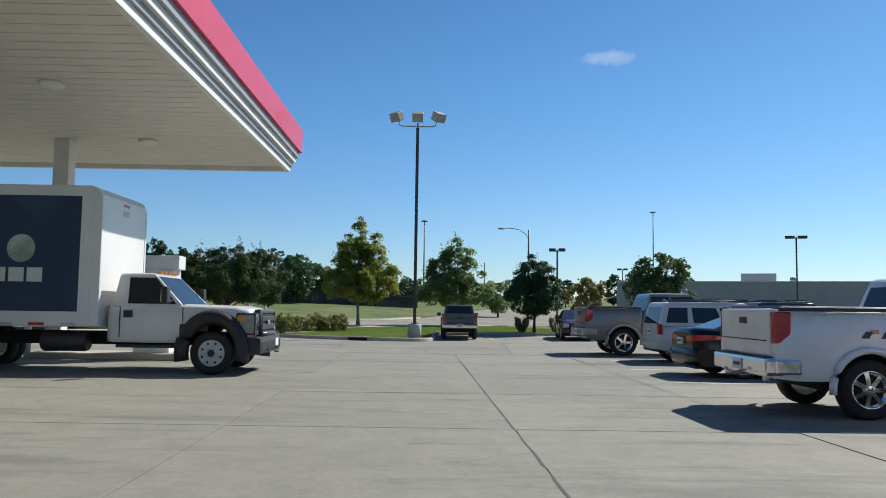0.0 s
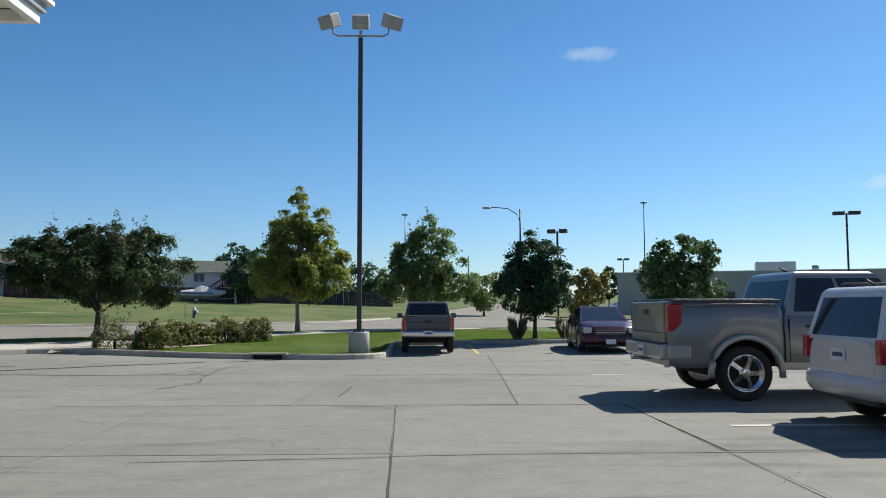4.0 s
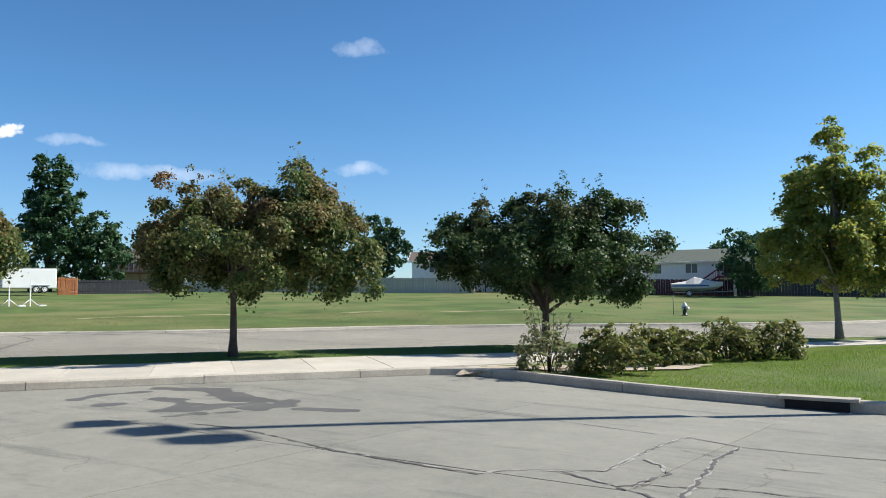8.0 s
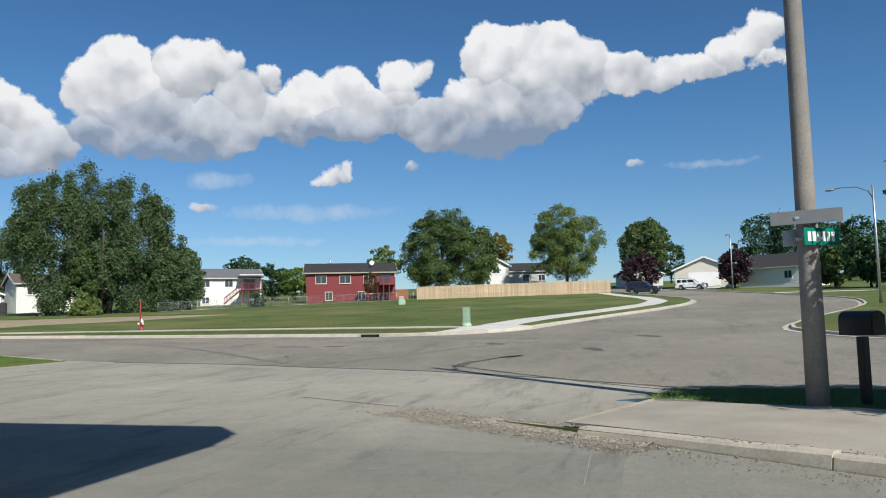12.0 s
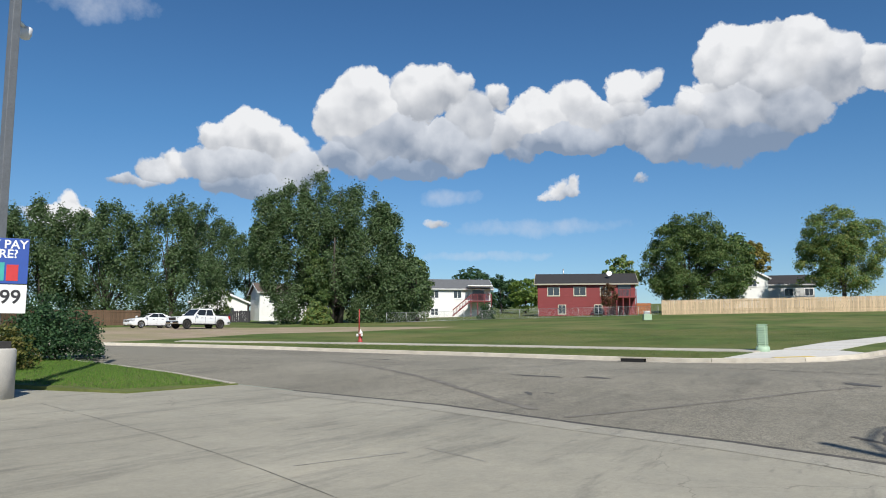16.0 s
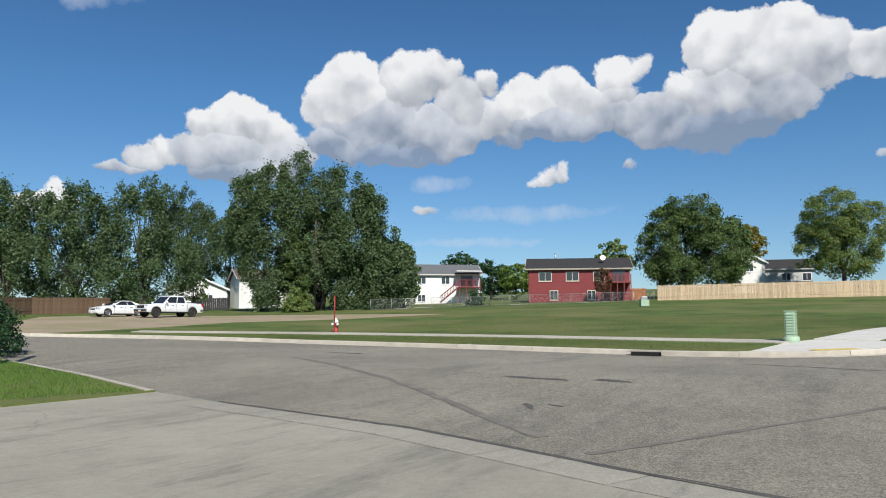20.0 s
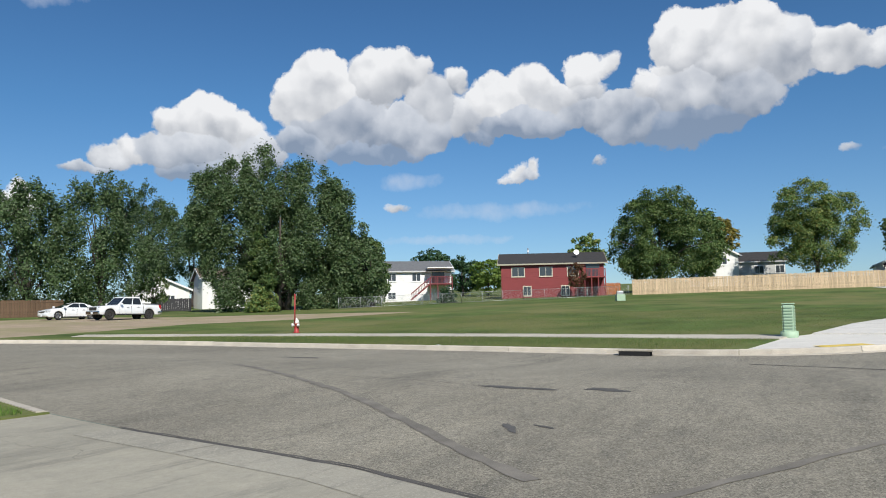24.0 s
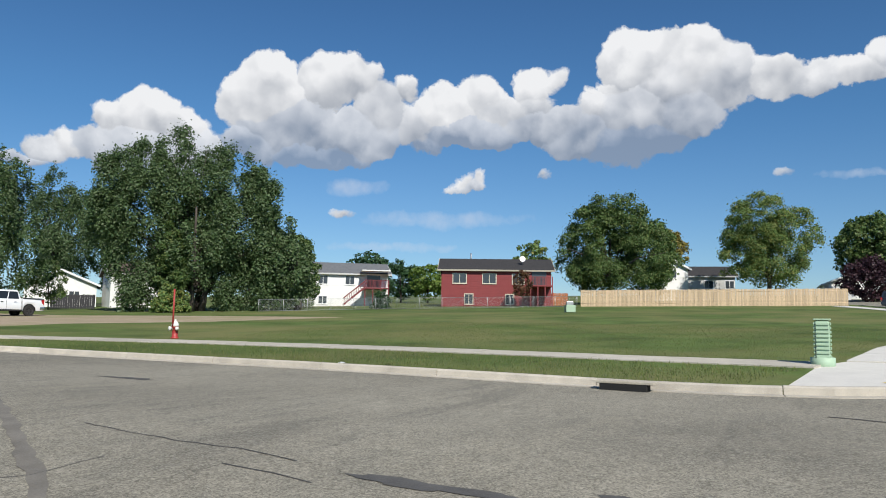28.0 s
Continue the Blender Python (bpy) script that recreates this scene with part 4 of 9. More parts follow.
def tree(label, x, y, lobes, leaves, leaf, mat, trunk=0.14, bark=BARK, clear=1.2, seed=1, clumps=0, name="tree", spread=0.0, turn=0.0, stems=1, lean=0.0, shoots=0, rise_by=0.75, group="", upright=1.0):
    """lobes: (x, y, z, rx, ry, rz) of the masses that make up the crown; clear: height of the bare trunk."""
    rng = np.random.default_rng(seed)
    t = thing(name, label, "tree", x, y, ground_z(x, y) + 0.06, turn, group)
    L = np.array(lobes, float)
    mid = float((L[:, 2] * L[:, 3]).sum() / L[:, 3].sum())
    top = float((L[:, 2] + L[:, 5]).max())
    bm = bmesh.new()
    for k in range(stems):
        a = k * math.tau / max(1, stems) + 0.4
        ox, oy = (0, 0) if stems == 1 else (math.cos(a) * 0.9 * trunk * 4, math.sin(a) * 0.9 * trunk * 4)
        pts, rad = [], []
        for i in range(7):
            f = i / 6
            h = f * (mid + 0.25 * (top - mid))
            pts.append((ox * (1 + 1.6 * f) + lean * f + 0.05 * math.sin(3 * f + seed), oy * (1 + 1.6 * f) + 0.05 * math.cos(4 * f + seed), h - 0.08))
            rad.append(trunk * ((1.45 if i == 0 else 1.0) - 0.72 * f))
        add_tube(bm, pts, rad, 10)
    part("trunk", bm, bark, t)
    for k in range(len(L)):
        c = L[k]
        for j in range(2 if len(L) > 3 else 4):
            d = rng.normal(size=3)
            end = Vector((c[0] + 0.55 * c[3] * d[0] * 0.7, c[1] + 0.55 * c[4] * d[1] * 0.7, c[2] + 0.35 * c[5] * abs(d[2])))
            z0 = clear * (0.95 + 0.5 * rng.random())
            start = Vector((lean * z0 / top, 0, min(z0, end.z - 0.2)))
            mid_p = start.lerp(end, 0.5) + Vector((0, 0, 0.12 * (end - start).length))
            part("limb", tube([start, start.lerp(mid_p, 0.5) + Vector((0.03, 0.02, 0.02)), mid_p, mid_p.lerp(end, 0.6), end], [trunk * 0.42, trunk * 0.34, trunk * 0.26, trunk * 0.16, trunk * 0.05], 7), bark, t)
    clumps = clumps or max(90, leaves // 60)
    vol = (L[:, 3] * L[:, 4] * L[:, 5]) ** 0.8
    which = rng.choice(len(L), clumps, p=vol / vol.sum())
    d = rng.normal(size=(clumps, 3))
    d /= np.linalg.norm(d, axis=1)[:, None]
    rad = rng.uniform(0.30, 1.0, clumps) ** 0.45
    cen = L[which, :3] + d * L[which, 3:] * (rad * rng.uniform(0.92, 1.10, clumps))[:, None]
    sp = spread or float(L[:, 3].mean()) * 0.30
    pts, faces = leaf_cloud(rng, cen, sp, leaves, leaf, heart=(0, 0, mid - 0.3 * (top - mid)), upright=upright)
    if shoots:
        hi = cen[np.argsort(-cen[:, 2])[: shoots * 3 : 3]]
        rise = np.concatenate([h + np.array([[rng.normal() * 0.05 + 0.1 * f * rng.normal(), 0.1 * f * rng.normal(), rise_by * f]]) for h in hi for f in np.linspace(0, 1, 6)])
        p2, f2 = leaf_cloud(rng, rise, 0.13 * rise_by, shoots * 60, leaf * 0.8)
        faces = np.concatenate([faces, f2 + len(pts)])
        pts = np.concatenate([pts, p2])
    part("crown", mesh_from("crown", pts, faces, mat), mat, t)
    return t


LEAF_CRAB = foliage("crabapple_leaves", ((0.040, 0.072, 0.024), (0.078, 0.135, 0.040), (0.130, 0.185, 0.052), (0.265, 0.235, 0.080)), 0.45, top=(0.235, 0.140, 0.062), top_from=1.8, top_to=4.2)
LEAF_CRAB_B = foliage("crabapple_leaves_green", ((0.025, 0.053, 0.020), (0.041, 0.093, 0.029), (0.066, 0.122, 0.037), (0.122, 0.134, 0.045)), 0.45, top=(0.095, 0.061, 0.034), top_from=3.0, top_to=5.0)
# the maple's top colour paints in the yellow of its sunlit leaves
LEAF_MAPLE_Y = foliage("sunlit_yellow_maple_leaves", ((0.105, 0.175, 0.042), (0.180, 0.250, 0.055), (0.270, 0.315, 0.065), (0.450, 0.370, 0.075)), 0.65, top=(0.30, 0.33, 0.075), top_from=0.5, top_to=2.5)
LEAF_MAPLE = foliage("maple_leaves", ((0.110, 0.180, 0.070), (0.172, 0.252, 0.095), (0.232, 0.322, 0.122), (0.305, 0.355, 0.155)), 0.65)
LEAF_DARK = foliage("dark_leaves", ((0.027, 0.063, 0.027), (0.045, 0.102, 0.041), (0.068, 0.135, 0.050)), 0.35)
LEAF_COTTON = foliage("cottonwood_leaves", ((0.054, 0.102, 0.038), (0.082, 0.138, 0.050), (0.112, 0.175, 0.068), (0.175, 0.225, 0.120)), 0.35)
LEAF_GREEN = foliage("green_leaves", ((0.052, 0.100, 0.030), (0.082, 0.150, 0.043), (0.130, 0.195, 0.058), (0.170, 0.205, 0.070)), 0.35)
LEAF_OLIVE = foliage("olive_leaves", ((0.091, 0.167, 0.052), (0.143, 0.232, 0.065), (0.185, 0.260, 0.075), (0.320, 0.300, 0.078)), 0.35)
LEAF_YELLOW = foliage("yellow_leaves", ((0.135, 0.150, 0.038), (0.225, 0.203, 0.045), (0.330, 0.240, 0.053)), 0.3)
LEAF_MAROON = foliage("maroon_leaves", ((0.027, 0.015, 0.021), (0.045, 0.022, 0.030), (0.068, 0.030, 0.038)), 0.2)
LEAF_LIME = foliage("lime_leaves", ((0.090, 0.165, 0.030), (0.150, 0.240, 0.045), (0.225, 0.285, 0.068)), 0.35)
LEAF_SHRUB = foliage("shrub_leaves", ((0.056, 0.090, 0.024), (0.105, 0.145, 0.034), (0.165, 0.180, 0.048), (0.265, 0.215, 0.080)), 0.5, top=(0.285, 0.265, 0.075), top_from=0.25, top_to=0.95)
LEAF_WISPY = foliage("wispy_shrub_leaves", ((0.105, 0.140, 0.055), (0.165, 0.195, 0.080), (0.235, 0.245, 0.115), (0.330, 0.290, 0.170)), 0.5)

# the row along the street
tree("spreading crabapple with dark green leaves bronzed on top", *W(27.0, 34.6), [(-2.0, 0.2, 2.7, 1.2, 1.3, 0.95), (-0.9, 0.1, 3.35, 1.1, 1.2, 0.95), (0.3, 0.0, 3.45, 1.2, 1.3, 1.0), (1.3, -0.1, 3.3, 1.1, 1.2, 0.95), (2.3, -0.2, 2.6, 1.05, 1.2, 0.9), (0.2, 1.0, 2.4, 1.6, 1.2, 1.0), (0.3, -1.1, 2.4, 1.6, 1.2, 1.0), (2.0, 0.0, 1.75, 0.7, 0.7, 0.5)], 82000, 0.092, LEAF_CRAB_B, 0.13, clear=1.0, seed=12, turn=35, shoots=8, clumps=210, spread=0.46)
tree("spreading crabapple with bronze-red upper leaves and long shoots", -17.0, 35.95, [(-1.05, -0.1, 3.6, 1.0, 1.1, 1.05), (-0.85, 0.0, 2.8, 1.2, 1.4, 1.1), (0.3, 0.0, 3.1, 1.2, 1.6, 1.15), (1.5, -0.1, 3.1, 1.2, 1.5, 1.25), (2.5, 0.0, 2.75, 1.15, 1.3, 1.1), (2.9, 0.1, 2.1, 0.85, 1.0, 0.75), (0.5, 1.1, 2.6, 1.5, 1.1, 1.0), (0.5, -1.4, 2.7, 1.6, 1.1, 1.0), (1.7, 0.0, 4.0, 0.55, 0.6, 0.7)], 88000, 0.092, LEAF_CRAB, 0.105, clear=1.65, seed=13, turn=38, shoots=16, clumps=230, spread=0.46)
tree("broad crabapple in bronze-green leaf over the verge", -21.2, 29.1, [(-1.2, 0.3, 3.1, 0.9, 1.1, 0.95), (-0.4, 0.4, 3.6, 0.95, 1.1, 0.9), (0.6, 0.4, 3.6, 1.1, 1.2, 1.05), (1.6, 0.4, 3.2, 1.1, 1.1, 1.1), (2.4, 0.3, 2.7, 0.95, 1.1, 1.0), (0.4, 1.3, 2.7, 1.5, 1.1, 1.0), (0.3, -0.4, 2.8, 1.5, 0.9, 1.05), (2.35, 0.1, 1.75, 0.5, 0.6, 0.55), (-1.2, 0.3, 2.5, 0.5, 0.7, 0.5)], 88000, 0.088, LEAF_CRAB, 0.105, clear=1.6, seed=14, turn=75, shoots=0, clumps=230, spread=0.46)
tree("upright yellow-green maple with sunlit yellow coloured into its upper leaves", -5.05, 50.2, [(-1.25, 0, 2.5, 1.15, 1.3, 0.9), (1.3, 0, 2.6, 1.15, 1.3, 0.95), (0, 0.9, 2.6, 1.3, 1.1, 1.0), (0, -0.9, 2.7, 1.2, 1.1, 1.0), (-1.1, 0, 3.6, 1.0, 1.1, 0.85), (1.2, 0, 3.7, 1.05, 1.1, 0.85), (0, 0, 4.2, 1.2, 1.2, 1.1), (-0.5, 0, 5.0, 0.9, 0.9, 0.85), (0.6, 0.1, 5.1, 0.9, 0.9, 0.85), (0.1, 0, 6.1, 0.65, 0.65, 0.8), (0.15, 0, 6.8, 0.32, 0.32, 0.5)], 42000, 0.125, LEAF_MAPLE_Y, 0.11, BARK_GREY, clear=1.5, seed=15, clumps=250, spread=0.44)
tree("young green maple with an open pointed crown", 1.35, 53.9, [(-1.3, 0, 2.6, 1.25, 1.3, 1.05), (1.3, 0, 2.6, 1.25, 1.3, 1.05), (0, 0.7, 2.6, 1.3, 1.1, 1.1), (0, -0.7, 2.8, 1.3, 1.1, 1.1), (-0.95, 0, 3.9, 1.0, 1.0, 0.95), (1.05, 0, 3.9, 1.0, 1.0, 0.95), (0, 0, 4.3, 1.1, 1.1, 1.0), (-0.35, 0, 5.1, 0.55, 0.55, 0.7), (0.75, 0, 4.9, 0.55, 0.55, 0.7), (0.2, 0, 5.5, 0.38, 0.38, 0.5)], 31000, 0.135, LEAF_MAPLE, 0.10, BARK_GREY, clear=1.2, seed=16, clumps=200, spread=0.44, shoots=8)
tree("dense round dark pear tree beside the lot", 5.7, 44.1, [(-0.3, 0, 2.1, 1.15, 1.2, 1.1), (0.4, 0, 2.2, 1.1, 1.2, 1.1), (0, 0, 3.2, 1.05, 1.05, 1.0), (0.1, 0, 4.0, 0.55, 0.55, 0.55)], 30000, 0.11, LEAF_DARK, 0.09, clear=0.9, seed=17, clumps=170, spread=0.38)
# beyond the street to the north-east
tree("green ash beside the far lot", 19.0, 64.0, [(0, 0, 2.4, 2.6, 2.3, 2.0), (0.4, 0, 4.4, 1.9, 1.7, 1.6), (-1.2, 0, 3.6, 1.5, 1.5, 1.5)], 13000, 0.24, LEAF_GREEN, 0.12, seed=18)
tree("small yellowing tree across the road", 16.4, 82.0, [(0, 0, 2.4, 2.2, 2.2, 1.8), (0.5, 0, 3.6, 1.3, 1.3, 1.1)], 5000, 0.27, LEAF_YELLOW, 0.1, seed=19)
tree("small yellowing tree across the road", 7.5, 88.0, [(0, 0, 2.4, 2.0, 2.0, 1.7)], 3500, 0.27, LEAF_OLIVE, 0.1, seed=20)
for k, (x, y, h, w) in enumerate(((36, 150, 7, 3.5), (43, 152, 8, 4), (50, 150, 7.5, 4), (30, 170, 6, 4), (60, 165, 7, 4))):
    tree("distant dark tree beyond the far lot", x, y, [(0, 0, h * 0.6, w * 0.5, w * 0.5, h * 0.38)], 1500, 0.5, LEAF_DARK, 0.15, seed=30 + k, group="distant trees")
tree("dark rounded tree by the far fence", -18.5, 103, [(0, 0, 3.4, 2.7, 2.7, 2.6)], 4500, 0.34, LEAF_DARK, 0.15, seed=40)
tree("dark rounded tree beside the white house", -19.5, 116, [(0, 0, 4, 3.4, 3, 3.0), (3, 0, 3, 2, 2, 2)], 4500, 0.4, LEAF_DARK, 0.15, seed=41)
for k, (x, y, h, w) in enumerate(((-8, 150, 6, 7), (2, 165, 5, 6), (-4, 128, 4, 5), (-26, 130, 8, 7))):
    tree("distant tree beyond the fence", x, y, [(0, 0, h * 0.55, w * 0.5, w * 0.5, h * 0.45)], 1800, 0.5, LEAF_DARK, 0.15, seed=45 + k, group="distant trees")
for k, (x, y, h, w) in enumerate(((-43.5, 107, 7.6, 5.5), (-39.5, 109, 8.4, 6.0), (-34.8, 106.5, 7.0, 5.0))):
    tree("dark leafy tree behind the maroon fence", x, y, [(-0.2 * w, 0, h * 0.45, w * 0.34, w * 0.36, h * 0.34), (0.2 * w, 0, h * 0.50, w * 0.34, w * 0.36, h * 0.36), (0, 0, h * 0.72, w * 0.28, w * 0.3, h * 0.27)], 6500, 0.34, LEAF_DARK, 0.16, seed=240 + k, group="distant trees")
# across the lawn to the north
tree("tall dark poplar by the trailer", -88.8, 71.3, [(0, 0, 5, 3.6, 3.6, 4.2), (0.5, 0, 10, 3.1, 3.1, 4.0), (0.2, 0, 13.8, 2.1, 2.1, 2.6), (-1.6, 0, 9, 2.6, 2.6, 4.0), (1.8, 0, 8, 2.6, 2.6, 4.0)], 15000, 0.42, LEAF_DARK, 0.3, seed=50)
tree("dark broad tree beside the poplar", -86.0, 75.6, [(0, 0, 4, 3.2, 3.2, 3), (0.2, 0, 7.2, 2.5, 2.5, 2.4)], 8000, 0.42, LEAF_DARK, 0.25, seed=51)
tree("dark poplar behind the fence", -70.7, 109, [(0, 0, 4.5, 3.5, 3.5, 3.8), (1.6, 0, 7.5, 2.6, 2.6, 3.0), (3.2, 0, 5.5, 2.4, 2.4, 3.0)], 8000, 0.45, LEAF_DARK, 0.25, seed=52)
tree("rounded tree behind the brown house", -103, 97, [(0, 0, 6, 4, 4, 3)], 3500, 0.5, LEAF_OLIVE, 0.2, seed=53)
# the old cottonwoods in the south-west
tree("huge old cottonwood clump with silvery dark leaves", -91.6, -40.3, [(-4.0, 0, 8.2, 4.4, 4.5, 5.4), (4.0, 0, 9.6, 4.6, 4.5, 4.8), (8.2, 0, 11.0, 1.5, 2.6, 3.7), (6.6, 0, 12.4, 1.2, 2.6, 3.6), (4.9, 0, 13.2, 1.0, 2.6, 3.5), (3.0, 0, 14.2, 0.95, 2.6, 3.5), (1.3, 0, 13.9, 0.95, 2.6, 3.4), (-0.5, 0, 13.0, 1.1, 2.6, 3.4), (-2.4, 0, 12.8, 1.2, 2.6, 3.3), (-4.2, 0, 12.4, 1.2, 2.8, 3.3), (-6.0, 0, 11.6, 1.3, 2.8, 3.2), (-7.3, 0, 9.8, 1.2, 2.8, 3.2), (8.6, 0, 9.0, 1.4, 3, 2.8), (-3.6, -2.0, 4.4, 4.2, 3, 3.4), (1.2, -2.0, 4.4, 3.2, 3, 3.2), (-6.9, 0, 6.0, 1.7, 3, 3.2), (-0.6, 3.0, 9.6, 3.2, 1.6, 3.6), (-0.4, 2.8, 5.2, 3.0, 1.8, 3.0), (0.2, -3.0, 9.4, 3.0, 1.6, 3.4), (5.2, 0.5, 3.2, 2.2, 2.4, 3.2), (6.6, 0.5, 6.4, 1.8, 2.4, 2.6), (3.0, 1.0, 2.4, 2.4, 2.2, 2.4), (-4.5, 1.5, 1.9, 3.4, 1.8, 1.9)], 170000, 0.225, LEAF_COTTON, 0.30, BARK, clear=2.0, seed=60, turn=-48, stems=5, spread=1.0, clumps=560, shoots=40, rise_by=1.5, upright=2.1)
tree("lower cottonwood at the clump's edge", -97.6, -31.8, [(1.0, 0, 4.2, 2.2, 2.6, 3.4), (1.9, 0, 7.6, 1.6, 1.9, 2.0), (3.0, 0, 3.6, 2.0, 2, 3.2)], 22000, 0.27, LEAF_COTTON, 0.25, BARK, clear=1.0, seed=61, turn=-48, spread=0.9, upright=1.7, clumps=100, shoots=9, rise_by=1.3)
tree("rounded green tree at the clump's edge", -106.0, -37.2, [(0, 0, 3.2, 2.1, 2.1, 3.0), (0.3, 0, 6.2, 1.5, 1.5, 2.2)], 12000, 0.24, LEAF_GREEN, 0.16, BARK, clear=0.8, seed=64, spread=0.6, clumps=110, upright=1.5)
tree("dark tree behind the two-storey house", -115.5, -78.5, [(0, 0, 7.0, 3.4, 3.4, 4.6), (0.6, 0, 11.5, 2.4, 2.4, 3.0)], 14000, 0.30, LEAF_COTTON, 0.25, BARK, clear=2.0, seed=65, spread=0.9, clumps=110, upright=1.7)
tree("slender lighter green tree before the cottonwoods", -88.4, -39.6, [(0, 0, 3.2, 1.6, 1.6, 1.9), (0, 0, 5.6, 1.4, 1.4, 2.2), (0.1, 0, 7.8, 0.8, 0.8, 1.5)], 15000, 0.2, LEAF_GREEN, 0.12, BARK, clear=0.8, seed=62, turn=-48, spread=0.45, clumps=150)
for k, (x, y, h, w) in enumerate(((-106.2, -77.4, 17.8, 10.5), (-82.6, -57.9, 14.8, 10.6), (-76.5, -62.0, 14.2, 12.2), (-72.0, -67.5, 13.6, 12.4), (-67.0, -72.0, 13.4, 12.6), (-60, -75, 13.0, 12.6), (-52, -78, 12.4, 11), (-43, -80, 12.4, 11))):
    low = 0.46 if k == 0 else 0.32
    tree("tall cottonwood in a dark green row", x, y, [(-1.2, 0, h * low, w * 0.40, w * 0.42, h * (0.18 if k == 0 else 0.32)), (1.4, 0, h * (low + 0.02), w * 0.40, w * 0.42, h * (0.18 if k == 0 else 0.32)), (0.9, 0, h * 0.64, w * 0.38, w * 0.38, h * 0.26), (-1.6, 0.5, h * 0.62, w * 0.30, w * 0.3, h * 0.24), (-0.7, 0, h * 0.83, w * 0.17, w * 0.24, h * 0.19), (0.9, 0.4, h * 0.86, w * 0.13, w * 0.22, h * 0.16), (2.4, 0, h * 0.80, w * 0.13, w * 0.2, h * 0.16), (-2.4, 0, h * 0.78, w * 0.13, w * 0.2, h * 0.15)], 34000, 0.25, LEAF_COTTON, 0.28, BARK, clear=1.2 if k else 3.5, seed=70 + k, turn=-48 + 9 * (k % 3), group="row of cottonwoods", spread=1.1, clumps=150, shoots=14, rise_by=1.7, upright=1.9)
tree("thin pale young tree before the low gable house", -88.3, -56.1, [(0, 0, 2.4, 1.5, 1.5, 1.5), (0.3, 0, 4.0, 1.1, 1.1, 1.2)], 3200, 0.2, LEAF_GREEN, 0.07, BARK, clear=0.8, seed=63, spread=0.5, clumps=60)
# round the houses in the west
tree("big rounded green maple behind the board fence", -127.6, -6.4, [(-4.2, 0, 6.0, 3.9, 3.5, 4.2), (0.8, 0, 7.2, 4.6, 4, 5.0), (-1.4, 0, 10.0, 3.2, 3, 3.2), (3.7, 0, 6.2, 3.0, 3.2, 3.6), (1.8, 0, 10.4, 2.4, 2.4, 2.6), (-3.4, 0, 3.6, 3.0, 3, 2.2), (1.2, 0, 3.8, 3.4, 3, 2.2)], 75000, 0.23, LEAF_GREEN, 0.35, clear=2.5, seed=80, turn=-70, clumps=330, spread=1.25)
tree("yellowing tree behind the white house", -164, -4.4, [(0, 0, 7.2, 2.8, 2.8, 4.4), (0.8, 0, 4.4, 2.4, 2.4, 2.6)], 6000, 0.45, LEAF_YELLOW, 0.2, seed=81)
tree("dark green tree behind the maple", -146, -4.5, [(0, 0, 7, 3.4, 3.4, 4.6)], 6000, 0.45, LEAF_GREEN, 0.2, seed=181)
tree("tall round tree with yellowing lower leaves", -144.7, 11.3, [(-2.6, 0, 8.2, 3.4, 3.2, 4.0), (1.0, 0, 10.2, 3.8, 3.6, 4.6), (3.0, 0, 6.6, 3.2, 3, 3.8), (-0.4, 0, 5, 3.6, 3, 2.8)], 52000, 0.24, LEAF_OLIVE, 0.35, clear=2.5, seed=82, turn=-80, clumps=260, spread=1.25)
tree("dense dark green oval tree", -158.0, 24.4, [(0, 0, 7.2, 4.6, 4.4, 4.4), (0.2, 0, 9.6, 3.1, 3.0, 2.6)], 14000, 0.42, LEAF_GREEN, 0.25, seed=83)
tree("low maroon-leaved tree in front of the oval tree", -153.0, 23.4, [(0, 0, 3.0, 3.8, 3.4, 2.6), (0.8, 0, 4.2, 2.3, 2.2, 1.6)], 7000, 0.36, LEAF_MAROON, 0.18, seed=84)
tree("round maroon-leaved tree near the street bend", -128.3, 36.6, [(0, 0, 3.0, 2.2, 2.2, 2.2)], 6000, 0.33, LEAF_MAROON, 0.15, clear=1.0, seed=85)
tree("lime-green tree between the houses", -134, -34.5, [(0, 0, 3.2, 2.4, 2.4, 2.4)], 4000, 0.4, LEAF_LIME, 0.15, seed=86)
tree("dark tree between the houses", -138, -41, [(0, 0, 3.6, 3.2, 3, 2.8), (-2.5, 0, 3.0, 2.2, 2, 2.4)], 4500, 0.4, LEAF_DARK, 0.15, seed=87)
tree("distant tree behind the red house", -142, -21, [(0, 0, 6.5, 2.2, 2.2, 2.6), (-3, 0, 5.5, 2.4, 2, 1.6)], 2500, 0.45, LEAF_OLIVE, 0.15, seed=88)
tree("distant tree behind the white house", -142, -49, [(0, 0, 6, 3, 3, 1.8)], 2000, 0.45, LEAF_DARK, 0.15, seed=89)
tree("thin reddish young tree in the red house's yard", -115.6, -13.8, [(0, 0, 2.6, 1.0, 1.0, 1.6)], 1800, 0.22, foliage("rusty_leaves", ((0.120, 0.053, 0.030), (0.180, 0.090, 0.045), (0.105, 0.090, 0.045)), 0.3), 0.05, seed=90)
for k, (x, y, h, w) in enumerate(((-204, 54, 15, 11), (-196, 60, 12, 9), (-190, 30, 9, 6), (-175, 75, 12, 10), (-165, 82, 10, 9), (-210, 70, 13, 10), (-110, 50, 6, 6), (-104, 56, 5, 5), (-98, 51, 4, 5))):
    tree("distant tree behind the houses", x, y, [(0, 0, h * 0.58, w * 0.5, w * 0.5, h * 0.42)], 2600, 0.5, LEAF_DARK, 0.2, seed=100 + k, group="distant trees")


